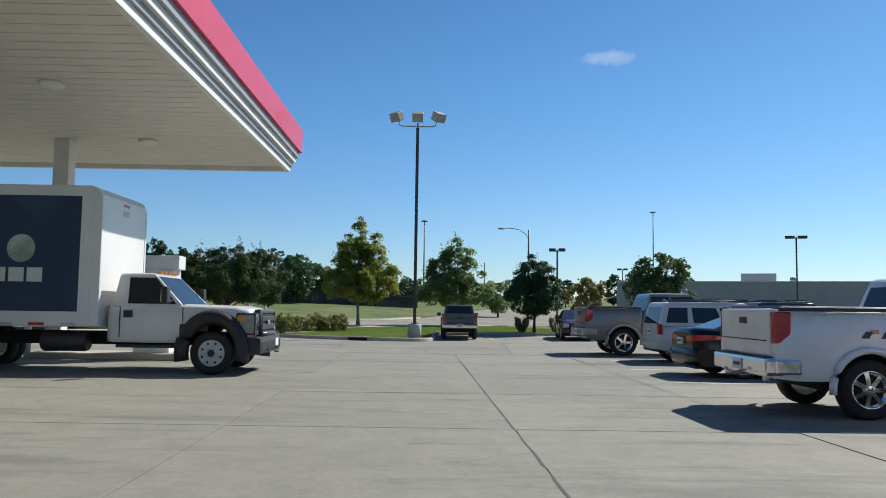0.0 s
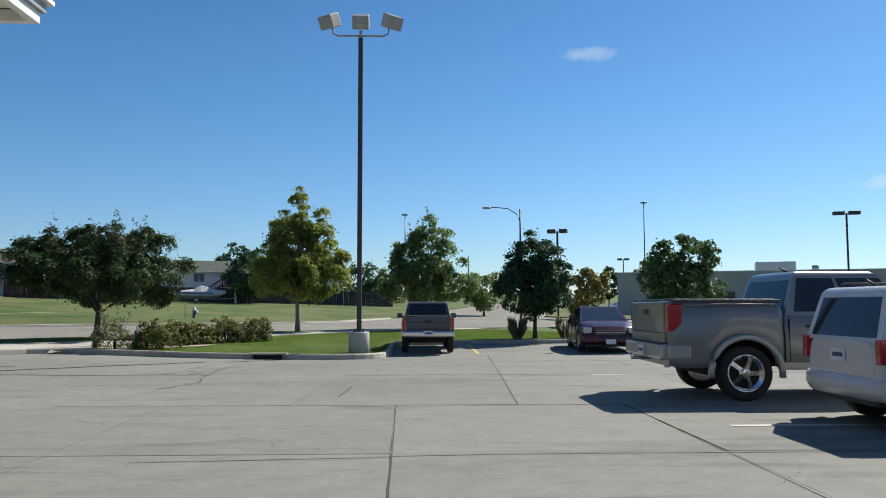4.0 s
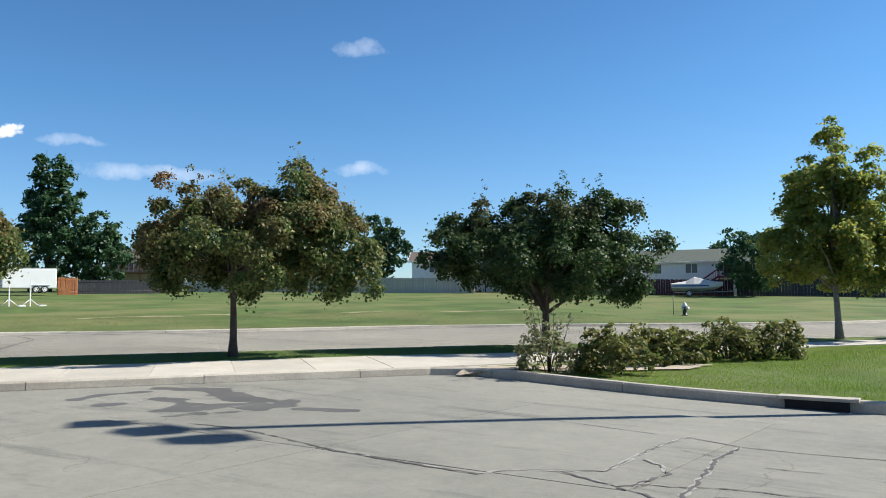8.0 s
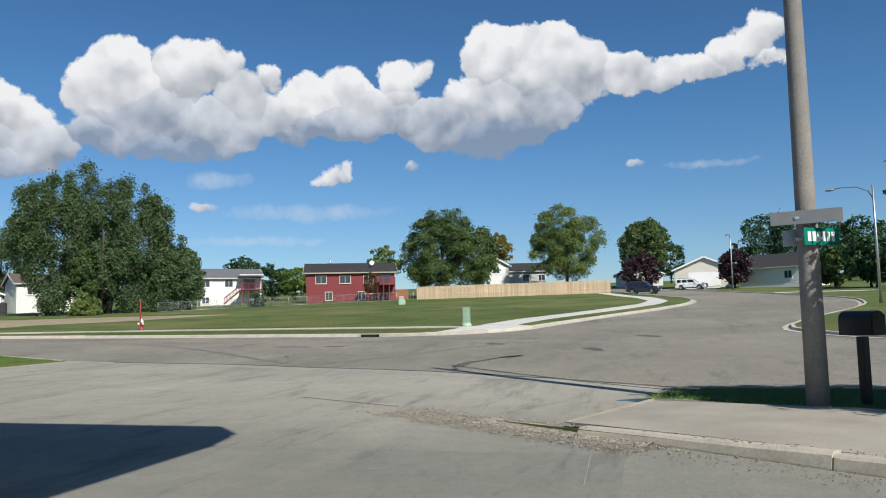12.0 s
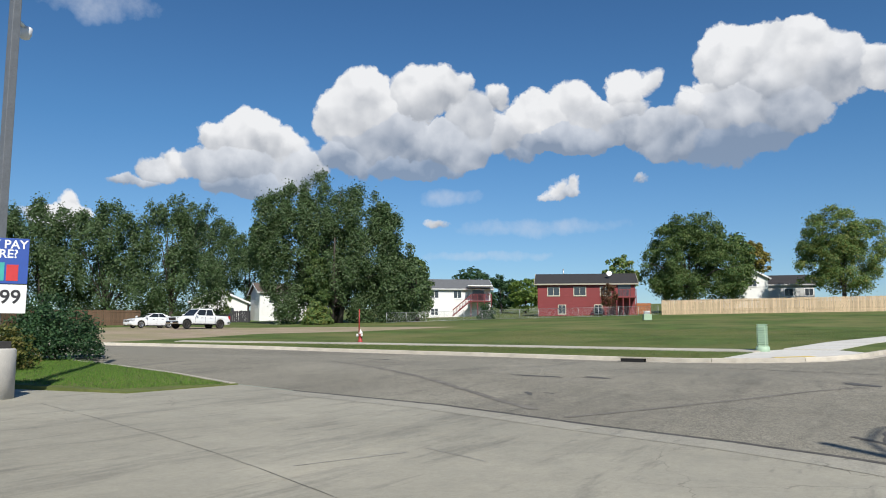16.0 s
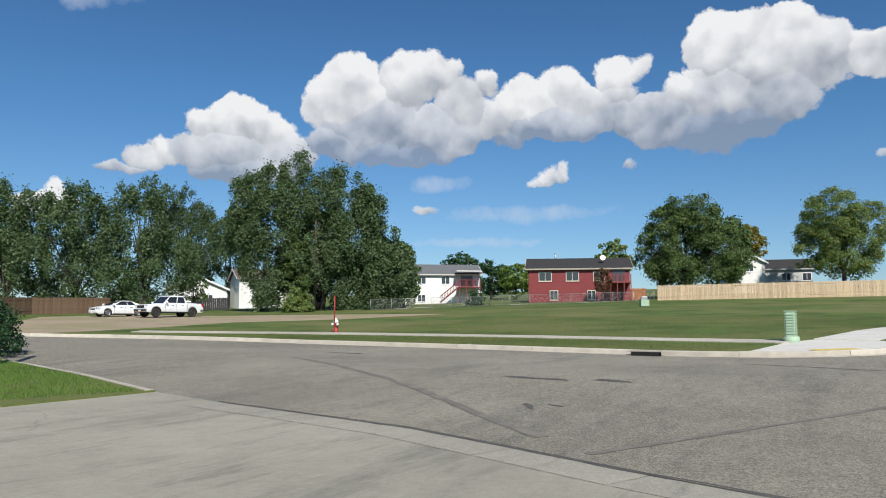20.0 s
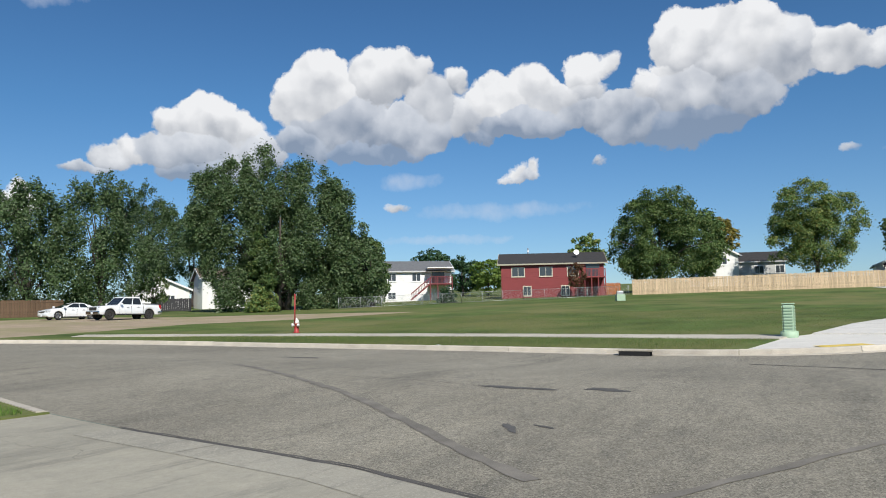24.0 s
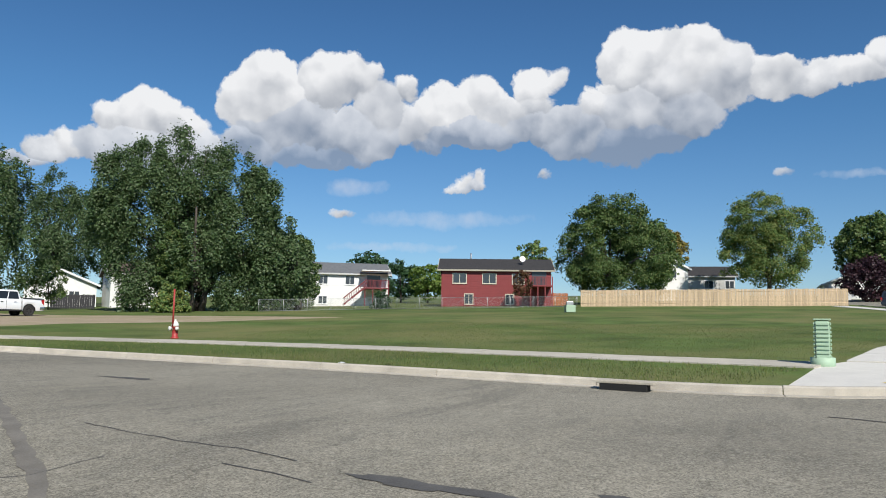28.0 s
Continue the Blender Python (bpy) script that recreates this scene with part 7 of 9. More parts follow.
def house(label, x, y, turn, w, d, wall, rise, wall_mat, roof_mat, windows=(), trim=TRIM_WHITE, ridge="x", over=0.45, sink=0.4, lap=True, z=None):
    """Front is the local -y side. windows: (x, z, width, height) on the front. ridge: the roof's line."""
    t = thing("house", label, "house", x, y, (ground_z(x, y) if z is None else z) - sink, turn)
    wall += sink
    bm = bmesh.new()
    if ridge == "x":
        prof = [(-d / 2, 0), (d / 2, 0), (d / 2, wall), (0, wall + rise - 0.12), (-d / 2, wall)]
        a = [bm.verts.new((-w / 2, q, z)) for q, z in prof]
        b = [bm.verts.new((w / 2, q, z)) for q, z in prof]
    else:
        prof = [(-w / 2, 0), (w / 2, 0), (w / 2, wall), (0, wall + rise - 0.12), (-w / 2, wall)]
        a = [bm.verts.new((q, -d / 2, z)) for q, z in prof]
        b = [bm.verts.new((q, d / 2, z)) for q, z in prof]
    bm.faces.new(a), bm.faces.new(b)
    for k in range(5):
        bm.faces.new((a[k], a[(k + 1) % 5], b[(k + 1) % 5], b[k]))
    part("wall", bm, wall_mat, t)
    if lap:
        n = int((wall - sink - 0.3) / 0.28)
        for k in range(n):
            z = sink + 0.25 + 0.28 * k
            part("siding_lap", box(-w / 2 - 0.004, w / 2 + 0.004, -d / 2 - 0.012, -d / 2, z, z + 0.022), wall_mat, t)
    span, run = (d, w) if ridge == "x" else (w, d)
    sl = math.atan2(rise, span / 2)
    length = (span / 2 + over) / math.cos(sl)
    roof = part("roof", box(-0.05, 0.05, -0.05, 0.05, wall + rise - 0.15, wall + rise - 0.1), roof_mat, t)
    for sgn in (1, -1):
        m = Matrix.Translation((0, 0, wall + rise)) @ Matrix.Rotation(-sgn * sl, 4, "X")
        if ridge != "x":
            m = Matrix.Rotation(math.pi / 2, 4, "Z") @ m
        y0, y1 = (0, length) if sgn > 0 else (-length, 0)
        part("roof_slope", box(-run / 2 - over, run / 2 + over, y0, y1, -0.11, 0.03, 0.0, m), roof_mat, roof)
        part("fascia", box(-run / 2 - over - 0.02, run / 2 + over + 0.02, (length if sgn > 0 else -length - 0.03), (length + 0.03 if sgn > 0 else -length), -0.16, 0.02, 0.0, m), trim, roof)
        for e in (-1, 1):
            part("rake_board", box(e * (run / 2 + over) - 0.02, e * (run / 2 + over) + 0.02, y0, y1, -0.20, 0.034, 0.0, m), trim, roof)
    for k, (wx, wz, ww, wh) in enumerate(windows):
        z = wz + sink
        o = -d / 2
        win = part("window", box(wx - ww / 2 - 0.1, wx + ww / 2 + 0.1, o - 0.05, o - 0.013, z - 0.1, z + wh + 0.1, 0.01), trim, t)
        half = ww / 2
        for e in ((-half, -0.03), (0.03, half)):
            part("pane", box(wx + e[0], wx + e[1], o - 0.06, o - 0.052, z, z + wh), WINDOW, win)
        part("sill", box(wx - half - 0.13, wx + half + 0.13, o - 0.10, o - 0.051, z - 0.14, z - 0.09, 0.01), trim, win)
    return t


def facing(x, y, ex, ey, off=0.0):
    """The turn that points a house's front at (ex, ey)."""
    return math.degrees(math.atan2(ey - y, ex - x)) + 90 + off


def deck(t, x0, x1, y0, y1, z, mat, sink, stairs=0):
    part("deck_floor", box(x0, x1, y0, y1, z + sink - 0.18, z + sink, 0.02), mat, t)
    for px in np.linspace(x0 + 0.06, x1 - 0.06, 4):
        part("deck_post", box(px - 0.06, px + 0.06, y0 + 0.02, y0 + 0.14, 0, z + sink + 0.95, 0.01), mat, t)
    part("deck_rail", box(x0, x1, y0 + 0.03, y0 + 0.11, z + sink + 0.88, z + sink + 0.95, 0.01), mat, t)
    n = int((x1 - x0) / 0.16)
    for k in range(n):
        bx = x0 + (k + 0.5) * (x1 - x0) / n
        part("baluster", box(bx - 0.025, bx + 0.025, y0 + 0.045, y0 + 0.095, z + sink + 0.05, z + sink + 0.88), mat, t)
    if stairs:
        steps = 9
        for k in range(steps):
            f = (k + 0.5) / steps
            sx = (x0 if stairs < 0 else x1) + stairs * 2.6 * f
            part("stair_tread", box(sx - 0.17, sx + 0.17, y0 + 0.05, y0 + 1.0, sink + z * (1 - f) - 0.05, sink + z * (1 - f), 0.008), mat, t)
        xa, xb = (x0 if stairs < 0 else x1), (x0 - 2.6 if stairs < 0 else x1 + 2.6)
        for dz, hh in ((0.0, 0.16), (0.85, 0.08)):
            part("stair_stringer", slab_quad([(xa, y0 + 0.02, sink + z + dz - 0.2), (xb, y0 + 0.02, sink + dz - 0.1), (xb, y0 + 0.02, sink + dz - 0.1 + hh + 0.1), (xa, y0 + 0.02, sink + z + dz - 0.2 + hh + 0.1)], 0.05, (0, 1, 0)), mat, t)
        for k in range(12):
            f = (k + 0.5) / 12
            px = xa + (xb - xa) * f
            part("baluster", box(px - 0.03, px + 0.03, y0 + 0.03, y0 + 0.07, sink + z * (1 - f) - 0.1, sink + z * (1 - f) + 0.8), mat, t)


EX, EY = -26.0, 16.0
red = house("two-storey barn-red house with dark roof and cream window trim", -121.6, -19.4, facing(-119, -18, EX, EY, 2), 12.9, 8.5, 4.3, 1.5, S_RED, SHINGLE, ((-4.3, 2.6, 1.5, 1.05), (-0.8, 2.6, 1.5, 1.05), (2.6, 2.6, 1.3, 1.05), (-3.2, 0.15, 0.9, 1.1), (1.6, 0.15, 0.9, 1.1)), TRIM_CREAM)
deck(red, 3.8, 6.4, -7.0, -4.3, 2.3, S_RED, 0.4)
part("patio_door", box(4.2, 5.9, -4.32, -4.27, 2.75, 4.7, 0.01), WINDOW, red)
part("chimney_pipe", tube([(-3.0, 0.6, 5.6), (-3.0, 0.6, 7.0)], 0.09, 10), GALV, red)
dish = part("satellite_dish", lathe([(0.0, 0.0), (0.16, 0.02), (0.28, 0.06), (0.36, 0.12)], Matrix.Translation((3.2, -2.6, 6.0)) @ Matrix.Rotation(radians(70), 4, "X"), 20), WHITE_PAINT, red, "white satellite dish")
part("dish_arm", tube([(3.2, -2.4, 5.3), (3.2, -2.5, 6.0)], 0.03, 6), GALV, dish)
stair = house("white split-level house with grey roof and red deck stairs", -120.0, -40.2, facing(-118, -40, EX, EY, 6), 10.6, 8.0, 4.2, 1.5, S_WHITE, SHINGLE_GREY, ((0.4, 2.7, 1.1, 1.0), (-3.0, 2.7, 1.1, 1.0), (-3.0, 0.2, 1.0, 0.9)))
deck(stair, 2.0, 5.1, -6.4, -4.05, 2.25, DECK_RED, 0.4, stairs=-1)
part("patio_door", box(2.6, 4.3, -4.06, -4.01, 2.7, 4.6, 0.01), WINDOW, stair)
part("porch_roof", box(1.7, 5.3, -6.2, -4.0, 4.72, 4.86, 0.02), S_WHITE, stair)
house("white house with a low gable half hidden by trees", -102.3, -71.3, facing(-102, -71, EX, EY, 0), 8.0, 9.0, 2.9, 1.7, S_WHITE, SHINGLE_GREY, ((1.5, 0.9, 1.1, 1.0),), ridge="y")
house("white two-storey house beside the cottonwoods", -106.3, -61.8, facing(-100, -57, EX, EY, 10), 8.4, 8.0, 4.2, 1.4, S_WHITE, SHINGLE_BROWN, ((-2.2, 2.5, 1.2, 1.0), (1.0, 0.3, 0.9, 1.0)))
house("white house with dark grey roof behind the board fence", -158.5, 0.6, facing(-157, 0, EX, EY, 8), 9.6, 8.0, 3.2, 1.6, S_GREY, SHINGLE, ((1.0, 1.2, 1.2, 1.1), (4.0, 1.2, 1.2, 1.1)), z=7.0)
house("tall white gable wing behind the maple", -153.6, -4.1, facing(-153, -4, EX, EY, 14), 6.0, 7.0, 4.5, 1.6, S_WHITE, SHINGLE, ((0.6, 3.0, 1.2, 1.0),), ridge="y", z=6.6)
house("white ranch house with grey gabled roof at the bend", -133.0, 43.8, facing(-133, 44, EX, EY, -22), 9.0, 9.0, 2.7, 2.0, S_WHITE, SHINGLE, ((3.0, 0.9, 1.0, 1.0), (-3.5, 0.9, 1.0, 1.0)), z=5.2)
gar = house("cream garage house with shallow gable at the bend", -143.5, 33.5, facing(-143, 33, EX, EY, 5), 9.0, 8.0, 2.8, 1.9, S_CREAM, SHINGLE_GREY, (), ridge="y", z=5.7)
part("garage_door", box(-2.4, 2.4, -4.06, -4.01, 0.4, 2.6, 0.01), TRIM_WHITE, gar)
house("white garage house behind the maroon tree", -172.0, 23.0, facing(-172, 23, EX, EY, 5), 9.0, 8.0, 2.6, 1.8, S_WHITE, SHINGLE_GREY, (), ridge="y", z=6.9)
house("small white house beyond the fence gap", -141.0, -28.0, facing(-141, -28, EX, EY, 0), 7.0, 7.0, 2.6, 1.4, S_WHITE, SHINGLE_GREY, (), z=5.6)
BOARD_DECK = surface("deck_wood", (0.20, 0.10, 0.06), 0.8, var=0.15, scale=3, fine=20)
brown = house("brown-roofed house with wooden deck beyond the lawn", -96.4, 89.6, facing(-94.8, 89.6, -3, 24, -18), 8.4, 8.0, 4.0, 1.6, S_TAN, SHINGLE_BROWN, ((-1.0, 2.5, 1.2, 1.0), (-3.0, 2.5, 1.0, 1.0), (2.4, 2.5, 1.0, 1.0)))
deck(brown, -3.2, 3.4, -6.2, -4.05, 2.2, BOARD_DECK, 0.4)
house("white gable house beside the brown-roofed one", -90.5, 95.5, facing(-92, 94, -3, 24, -10), 5.0, 7.0, 4.2, 1.4, S_WHITE, SHINGLE_BROWN, (), ridge="y")
wf = house("white two-storey house with a brown-grey roof behind the grey fence", -54.7, 106.8, facing(-55, 106, -5, 22, 0), 12.4, 8.0, 3.9, 1.3, S_WHITE, SHINGLE_BROWN, ((-3.4, 2.4, 1.2, 1.0), (2.2, 2.4, 1.6, 1.1)))
deck(wf, 1.6, 5.4, -6.4, -4.05, 1.9, DARK_STEEL, 0.4, stairs=-1)
gazebo = thing("gazebo", "small garden gazebo with a white roof on dark posts", "gazebo", -53.6, 102.0, None, facing(-54, 102, -5, 22, 0))
for px, py in ((-1.3, -1.3), (1.3, -1.3), (-1.3, 1.3), (1.3, 1.3)):
    part("post", box(px - 0.07, px + 0.07, py - 0.07, py + 0.07, 0, 2.7, 0.01), DARK_STEEL, gazebo)
part("roof", lathe([(2.3, 2.7), (2.3, 2.8), (1.1, 3.25), (0.0, 3.35)], Matrix.Rotation(radians(45), 4, "Z"), 4), TRIM_WHITE, gazebo)
wh = house("long white two-storey house with green-grey roof", -27.4, 111.8, facing(-27, 110, -2, 23, 4), 13.5, 8.0, 3.7, 1.4, S_WHITE, SHINGLE_GREEN, ((-3.8, 2.3, 1.6, 1.0), (0.2, 2.3, 1.2, 1.0), (-5.8, 2.3, 1.0, 1.0)))
deck(wh, 2.8, 5.6, -5.8, -4.02, 1.9, DECK_RED, 0.4, stairs=-1)
part("patio_door", box(3.6, 4.8, -4.06, -4.01, 2.3, 4.1, 0.01), WINDOW, wh)
house("white house among the trees beyond the orange fence", -106, 61.0, facing(-105, 60, -6, 25, 0), 8.0, 8.0, 2.8, 1.6, S_WHITE, SHINGLE_GREY, ((0.5, 1.0, 1.2, 1.0),))
house("pale house far behind the dark fence", -13.5, 121, facing(-13, 121, 0, 10, 0), 8, 8, 3.6, 1.6, S_GREY, SHINGLE_GREY, (), ridge="y")
house("brown house by the lawn's far edge", -36, 104, facing(-36, 104, 0, 10, -5), 8, 7, 3.4, 1.5, S_TAN, SHINGLE_BROWN, ((0, 2.0, 1.2, 0.9),))

# the flat-roofed building across the road
BLOCK = surface("warehouse_wall", (0.40, 0.385, 0.35), 0.85, var=0.08, scale=0.6, fine=12, bump=0.2)
wb_t = thing("warehouse", "long low grey flat-roofed commercial building", "building", 66.0, 104.0, 0.0, -22)
part("wall", box(-38, 38, -14, 14, 0, 5.3), BLOCK, wb_t)
part("parapet_cap", box(-38.1, 38.1, -14.1, -13.8, 5.3, 5.42, 0.01), GALV, wb_t)
part("rooftop_unit", box(-22, -17.5, -8, -4, 5.3, 6.7, 0.05), GALV, wb_t)
part("rooftop_unit", box(6, 9, -8, -5, 5.3, 6.5, 0.05), DARK_STEEL, wb_t)
part("roof_vent", tube([(-15.5, -9, 5.3), (-15.5, -9, 6.1)], 0.4, 12), GALV, wb_t)
part("awning", box(-2, 8, -15.2, -14.01, 3.3, 3.55, 0.03), S_RED, wb_t)
for k in range(3):
    win = part("window", box(-0.8 + 2.4 * k, 1.3 + 2.4 * k, -14.05, -14.01, 1.1, 3.0, 0.01), DARK_STEEL, wb_t)
    for i in range(2):
        for j in range(2):
            part("pane", box(-0.72 + 2.4 * k + 1.0 * i, 0.22 + 2.4 * k + 1.0 * i, -14.07, -14.052, 1.18 + 0.9 * j, 1.98 + 0.9 * j), WINDOW, win)
for k in range(4):
    part("window", box(-27 + 3.4 * k, -24.6 + 3.4 * k, -14.05, -14.01, 2.0, 3.0, 0.01), WINDOW, wb_t)

# ---- fences ----
BOARD = surface("new_cedar_board", (0.53, 0.40, 0.26), 0.8, var=0.10, scale=3, fine=25, bump=0.3, per_object=0.16)
BOARD_ORANGE = surface("orange_cedar", (0.36, 0.13, 0.05), 0.8, var=0.12, scale=3, fine=25, per_object=0.15)
BOARD_WHITE = surface("vinyl_white", (0.40, 0.365, 0.32), 0.6, var=0.05, scale=3, fine=0, per_object=0.05)
BOARD_MAROON = surface("maroon_fence", (0.055, 0.012, 0.018), 0.7, var=0.12, scale=3, fine=25, per_object=0.12)
BOARD_DARK = surface("dark_fence", (0.03, 0.03, 0.035), 0.7, var=0.15, scale=3, fine=25, per_object=0.12)
BOARD_BROWN = surface("brown_fence", (0.14, 0.085, 0.05), 0.8, var=0.15, scale=3, fine=25, per_object=0.15)


def board_fence(label, line, tall, mat, width=0.14, gap=0.012, posts=2.4, dz=0.08):
    t = thing("fence", label, "fence", line[0][0], line[0][1], 0.0)
    o = Vector((line[0][0], line[0][1], 0.0))
    meshes = [finish(box(0, width - gap, -0.012, 0.012, 0, tall + h, 0.004), "board", mat) for h in (-0.03, 0.0, 0.02)]
    rng = random.Random(5)
    for a, b in zip(line, line[1:]):
        a, b = Vector(a), Vector(b)
        n = int((b - a).length / width)
        ang = math.degrees(math.atan2(b.y - a.y, b.x - a.x))
        for k in range(n):
            p = a.lerp(b, k / n)
            ob = part("board", rng.choice(meshes), mat, t)
            ob.matrix_local = pose(p.x - o.x, p.y - o.y, ground_z(p.x, p.y) + dz, rng.uniform(-0.5, 0.5), rng.uniform(-0.4, 0.4), ang)
        m = max(1, int((b - a).length / posts))
        for k in range(m + 1):
            p = a.lerp(b, k / m)
            nrm = Vector((-(b - a).y, (b - a).x)).normalized() * 0.07
            part("post", box(p.x - o.x + nrm.x - 0.045, p.x - o.x + nrm.x + 0.045, p.y - o.y + nrm.y - 0.045, p.y - o.y + nrm.y + 0.045, ground_z(p.x, p.y) - 0.1, ground_z(p.x, p.y) + tall + 0.05), mat, t)
        za, zb = ground_z(a.x, a.y), ground_z(b.x, b.y)
        for h in (0.35, tall - 0.25):
            part("rail", tube([(a.x - o.x, a.y - o.y, za + h + dz), (b.x - o.x, b.y - o.y, zb + h + dz)], 0.03, 5), mat, t)
    return t


board_fence("tall new pale cedar board fence behind the lawn", [(-117.5, -7.6), (-119.6, 0.5), (-121.6, 8.5), (-124.0, 19.3)], 1.85, BOARD)
board_fence("short orange cedar gate beside the red house", [(-121.6, -12.2), (-122.1, -10.4)], 1.5, BOARD_ORANGE, 0.16)
board_fence("orange cedar fence beyond the lawn", [(-82.4, 49.5), (-79.0, 58.5)], 1.8, BOARD_ORANGE, 0.2)
board_fence("orange cedar fence beside the trailer", [(-77.2, 65.9), (-76.4, 67.4)], 1.8, BOARD_ORANGE, 0.2)
board_fence("dark board fence under the poplar", [(-78.5, 68.0), (-74.0, 77.5)], 1.5, BOARD_DARK, 0.25)
board_fence("pale vinyl fence along the lawn's far edge", [(-77.5, 82.0), (-66, 90.0), (-56.1, 93.5), (-47.0, 97.0)], 1.75, BOARD_WHITE, 0.3)
board_fence("maroon board fence before the long white house", [(-44.5, 98.8), (-33.0, 101.5), (-20.6, 104.0)], 1.7, BOARD_MAROON, 0.25)
board_fence("dark board fence at the lawn's far edge", [(-20.4, 105.0), (-12, 108.5), (-2.0, 108.0)], 1.8, BOARD_DARK, 0.3)
board_fence("brown board fence behind the dirt ground", [(-58.0, -52.5), (-68.0, -56.0), (-76.0, -55.0)], 1.7, BOARD_BROWN, 0.25)
board_fence("dark board fence beside the white house", [(-92.3, -60.8), (-94.9, -57.1)], 1.6, BOARD_DARK, 0.25)

link = thing("chain_link_fence", "low grey chain-link fence round the back yards", "fence", -92.0, -33.0, 0.0)
LINE = [(-93.0, -33.0), (-104.5, -24.0), (-108.5, -18.0), (-116.5, -7.8)]
lo = Vector((-92.0, -33.0))
for a, b in zip(LINE, LINE[1:]):
    a, b = Vector(a), Vector(b)
    n = max(1, round((b - a).length / 2.6))
    for k in range(n + 1):
        p = a.lerp(b, k / n) - lo
        z = ground_z(p.x + lo.x, p.y + lo.y)
        part("post", tube([(p.x, p.y, z), (p.x, p.y, z + 1.3)], 0.03, 6), GALV, link)
    za, zb = ground_z(*a), ground_z(*b)
    for h in (0.15, 1.25):
        part("rail", tube([(a.x - lo.x, a.y - lo.y, za + h), (b.x - lo.x, b.y - lo.y, zb + h)], 0.018, 5), GALV, link)
    bm = bmesh.new()
    m = int((b - a).length / 0.16)
    for k in range(m):
        for e in (1, -1):
            p, q = a.lerp(b, k / m) - lo, a.lerp(b, min(1, max(0, (k + e * 6) / m))) - lo
            z = ground_z(*a.lerp(b, k / m))
            add_tube(bm, [(p.x, p.y, z + 0.15), (q.x, q.y, z + 1.25)], 0.005, 3, False)
    tagged(part("mesh", bm, GALV, link), kind="stuff")

# ---- poles, signs and street furniture ----
PIER = surface("pier_concrete", (0.46, 0.44, 0.40), 0.9, var=0.10, scale=2, fine=50, bump=0.3, stain=0.3)
HEAD = surface("lamp_head", (0.36, 0.34, 0.31), 0.5, var=0.06, scale=4, fine=0)
LENS = surface("lamp_lens", (0.30, 0.30, 0.29), 0.2, var=0.1, scale=9, fine=0, coat=0.5)
lp = thing("lot_light", "tall dark lot light with three floodlights on concrete pier", "lot light", -1.12, 37.07, -0.07)
part("pier", lathe([(0.33, -0.2), (0.33, 0.66), (0.30, 0.70), (0.0, 0.70)], None, 28), PIER, lp)
part("base_plate", box(-0.17, 0.17, -0.17, 0.17, 0.70, 0.725, 0.004), DARK_STEEL, lp)
for bx in (-0.13, 0.13):
    for by in (-0.13, 0.13):
        part("anchor_bolt", tube([(bx, by, 0.72), (bx, by, 0.80)], 0.018, 6), DARK_STEEL, lp)
part("pole", box(-0.075, 0.075, -0.075, 0.075, 0.72, 10.3, 0.012), DARK_STEEL, lp)
part("tenon", tube([(0, 0, 10.28), (0, 0, 10.55)], 0.045, 8), HEAD, lp)
for ax, yaw in ((-1.05, 35), (0.0, 0), (1.05, -35)):
    if ax:
        part("arm", tube([(0, 0, 10.38), (ax * 0.7, 0, 10.38), (ax * 0.85, 0, 10.45), (ax * 0.88, 0, 10.62)], 0.032, 8), HEAD, lp)
    m = Matrix.Translation((ax * 0.98, 0, 10.86)) @ Matrix.Rotation(radians(-yaw), 4, "Z") @ Matrix.Rotation(radians(28), 4, "X")
    head = part("floodlight", box(-0.27, 0.27, -0.24, 0.24, -0.22, 0.22, 0.03, m), HEAD, lp)
    part("lens", box(-0.23, 0.23, -0.25, -0.241, -0.18, 0.18, 0.0, m), LENS, head)

ps = thing("sign_pole", "grey steel pole on a white concrete pier with a sale banner", "sign pole", -28.4, 3.3)
part("pier", lathe([(0.46, -0.2), (0.46, 0.98), (0.43, 1.02), (0.0, 1.02)], None, 30), PIER, ps)
part("base_cover", box(-0.26, 0.26, -0.26, 0.26, 1.02, 1.17, 0.02), DARK_STEEL, ps)
STEEL_GREY = surface("painted_steel_grey", (0.17, 0.18, 0.19), 0.5, 0.2, var=0.08, scale=4, fine=30)
part("pole", box(-0.09, 0.09, -0.09, 0.09, 1.15, 11.5, 0.015), STEEL_GREY, ps)
arm = part("camera_arm", tube([(0, 0, 8.15), (-0.25, -0.22, 8.2), (-0.42, -0.38, 8.22)], 0.05, 8), WHITE_PAINT, ps)
part("camera_dome", lathe([(0.0, -0.18), (0.10, -0.14), (0.14, -0.04), (0.15, 0.10), (0.06, 0.13), (0.0, 0.13)], Matrix.Translation((-0.5, -0.45, 8.12)), 16), WHITE_PAINT, arm)
BANNER_BLUE, BANNER_WHITE = surface("banner_blue", (0.02, 0.07, 0.32), 0.6, var=0.06, scale=3, fine=0), surface("banner_white", (0.74, 0.74, 0.73), 0.6, var=0.03, scale=3, fine=0)
BANNER_RED, BANNER_TEAL, INK = surface("banner_red", (0.52, 0.03, 0.035), 0.6, var=0.12, scale=4, fine=0), surface("banner_teal", (0.04, 0.36, 0.32), 0.6, var=0.12, scale=4, fine=0), surface("banner_ink", (0.02, 0.02, 0.025), 0.6, var=0.05, scale=3, fine=0)
sign = thing("banner_sign", "blue and white sale banner strapped to the pole", "sign", -28.4, 3.3, ground_z(-28.4, 3.3) + 1.75, facing(-28.4, 3.3, -15, 22))
sx0, sx1 = -0.58, 0.58
part("banner_bottom", box(sx0, sx1, -0.13, -0.105, 0.0, 0.60, 0.004), BANNER_WHITE, sign)
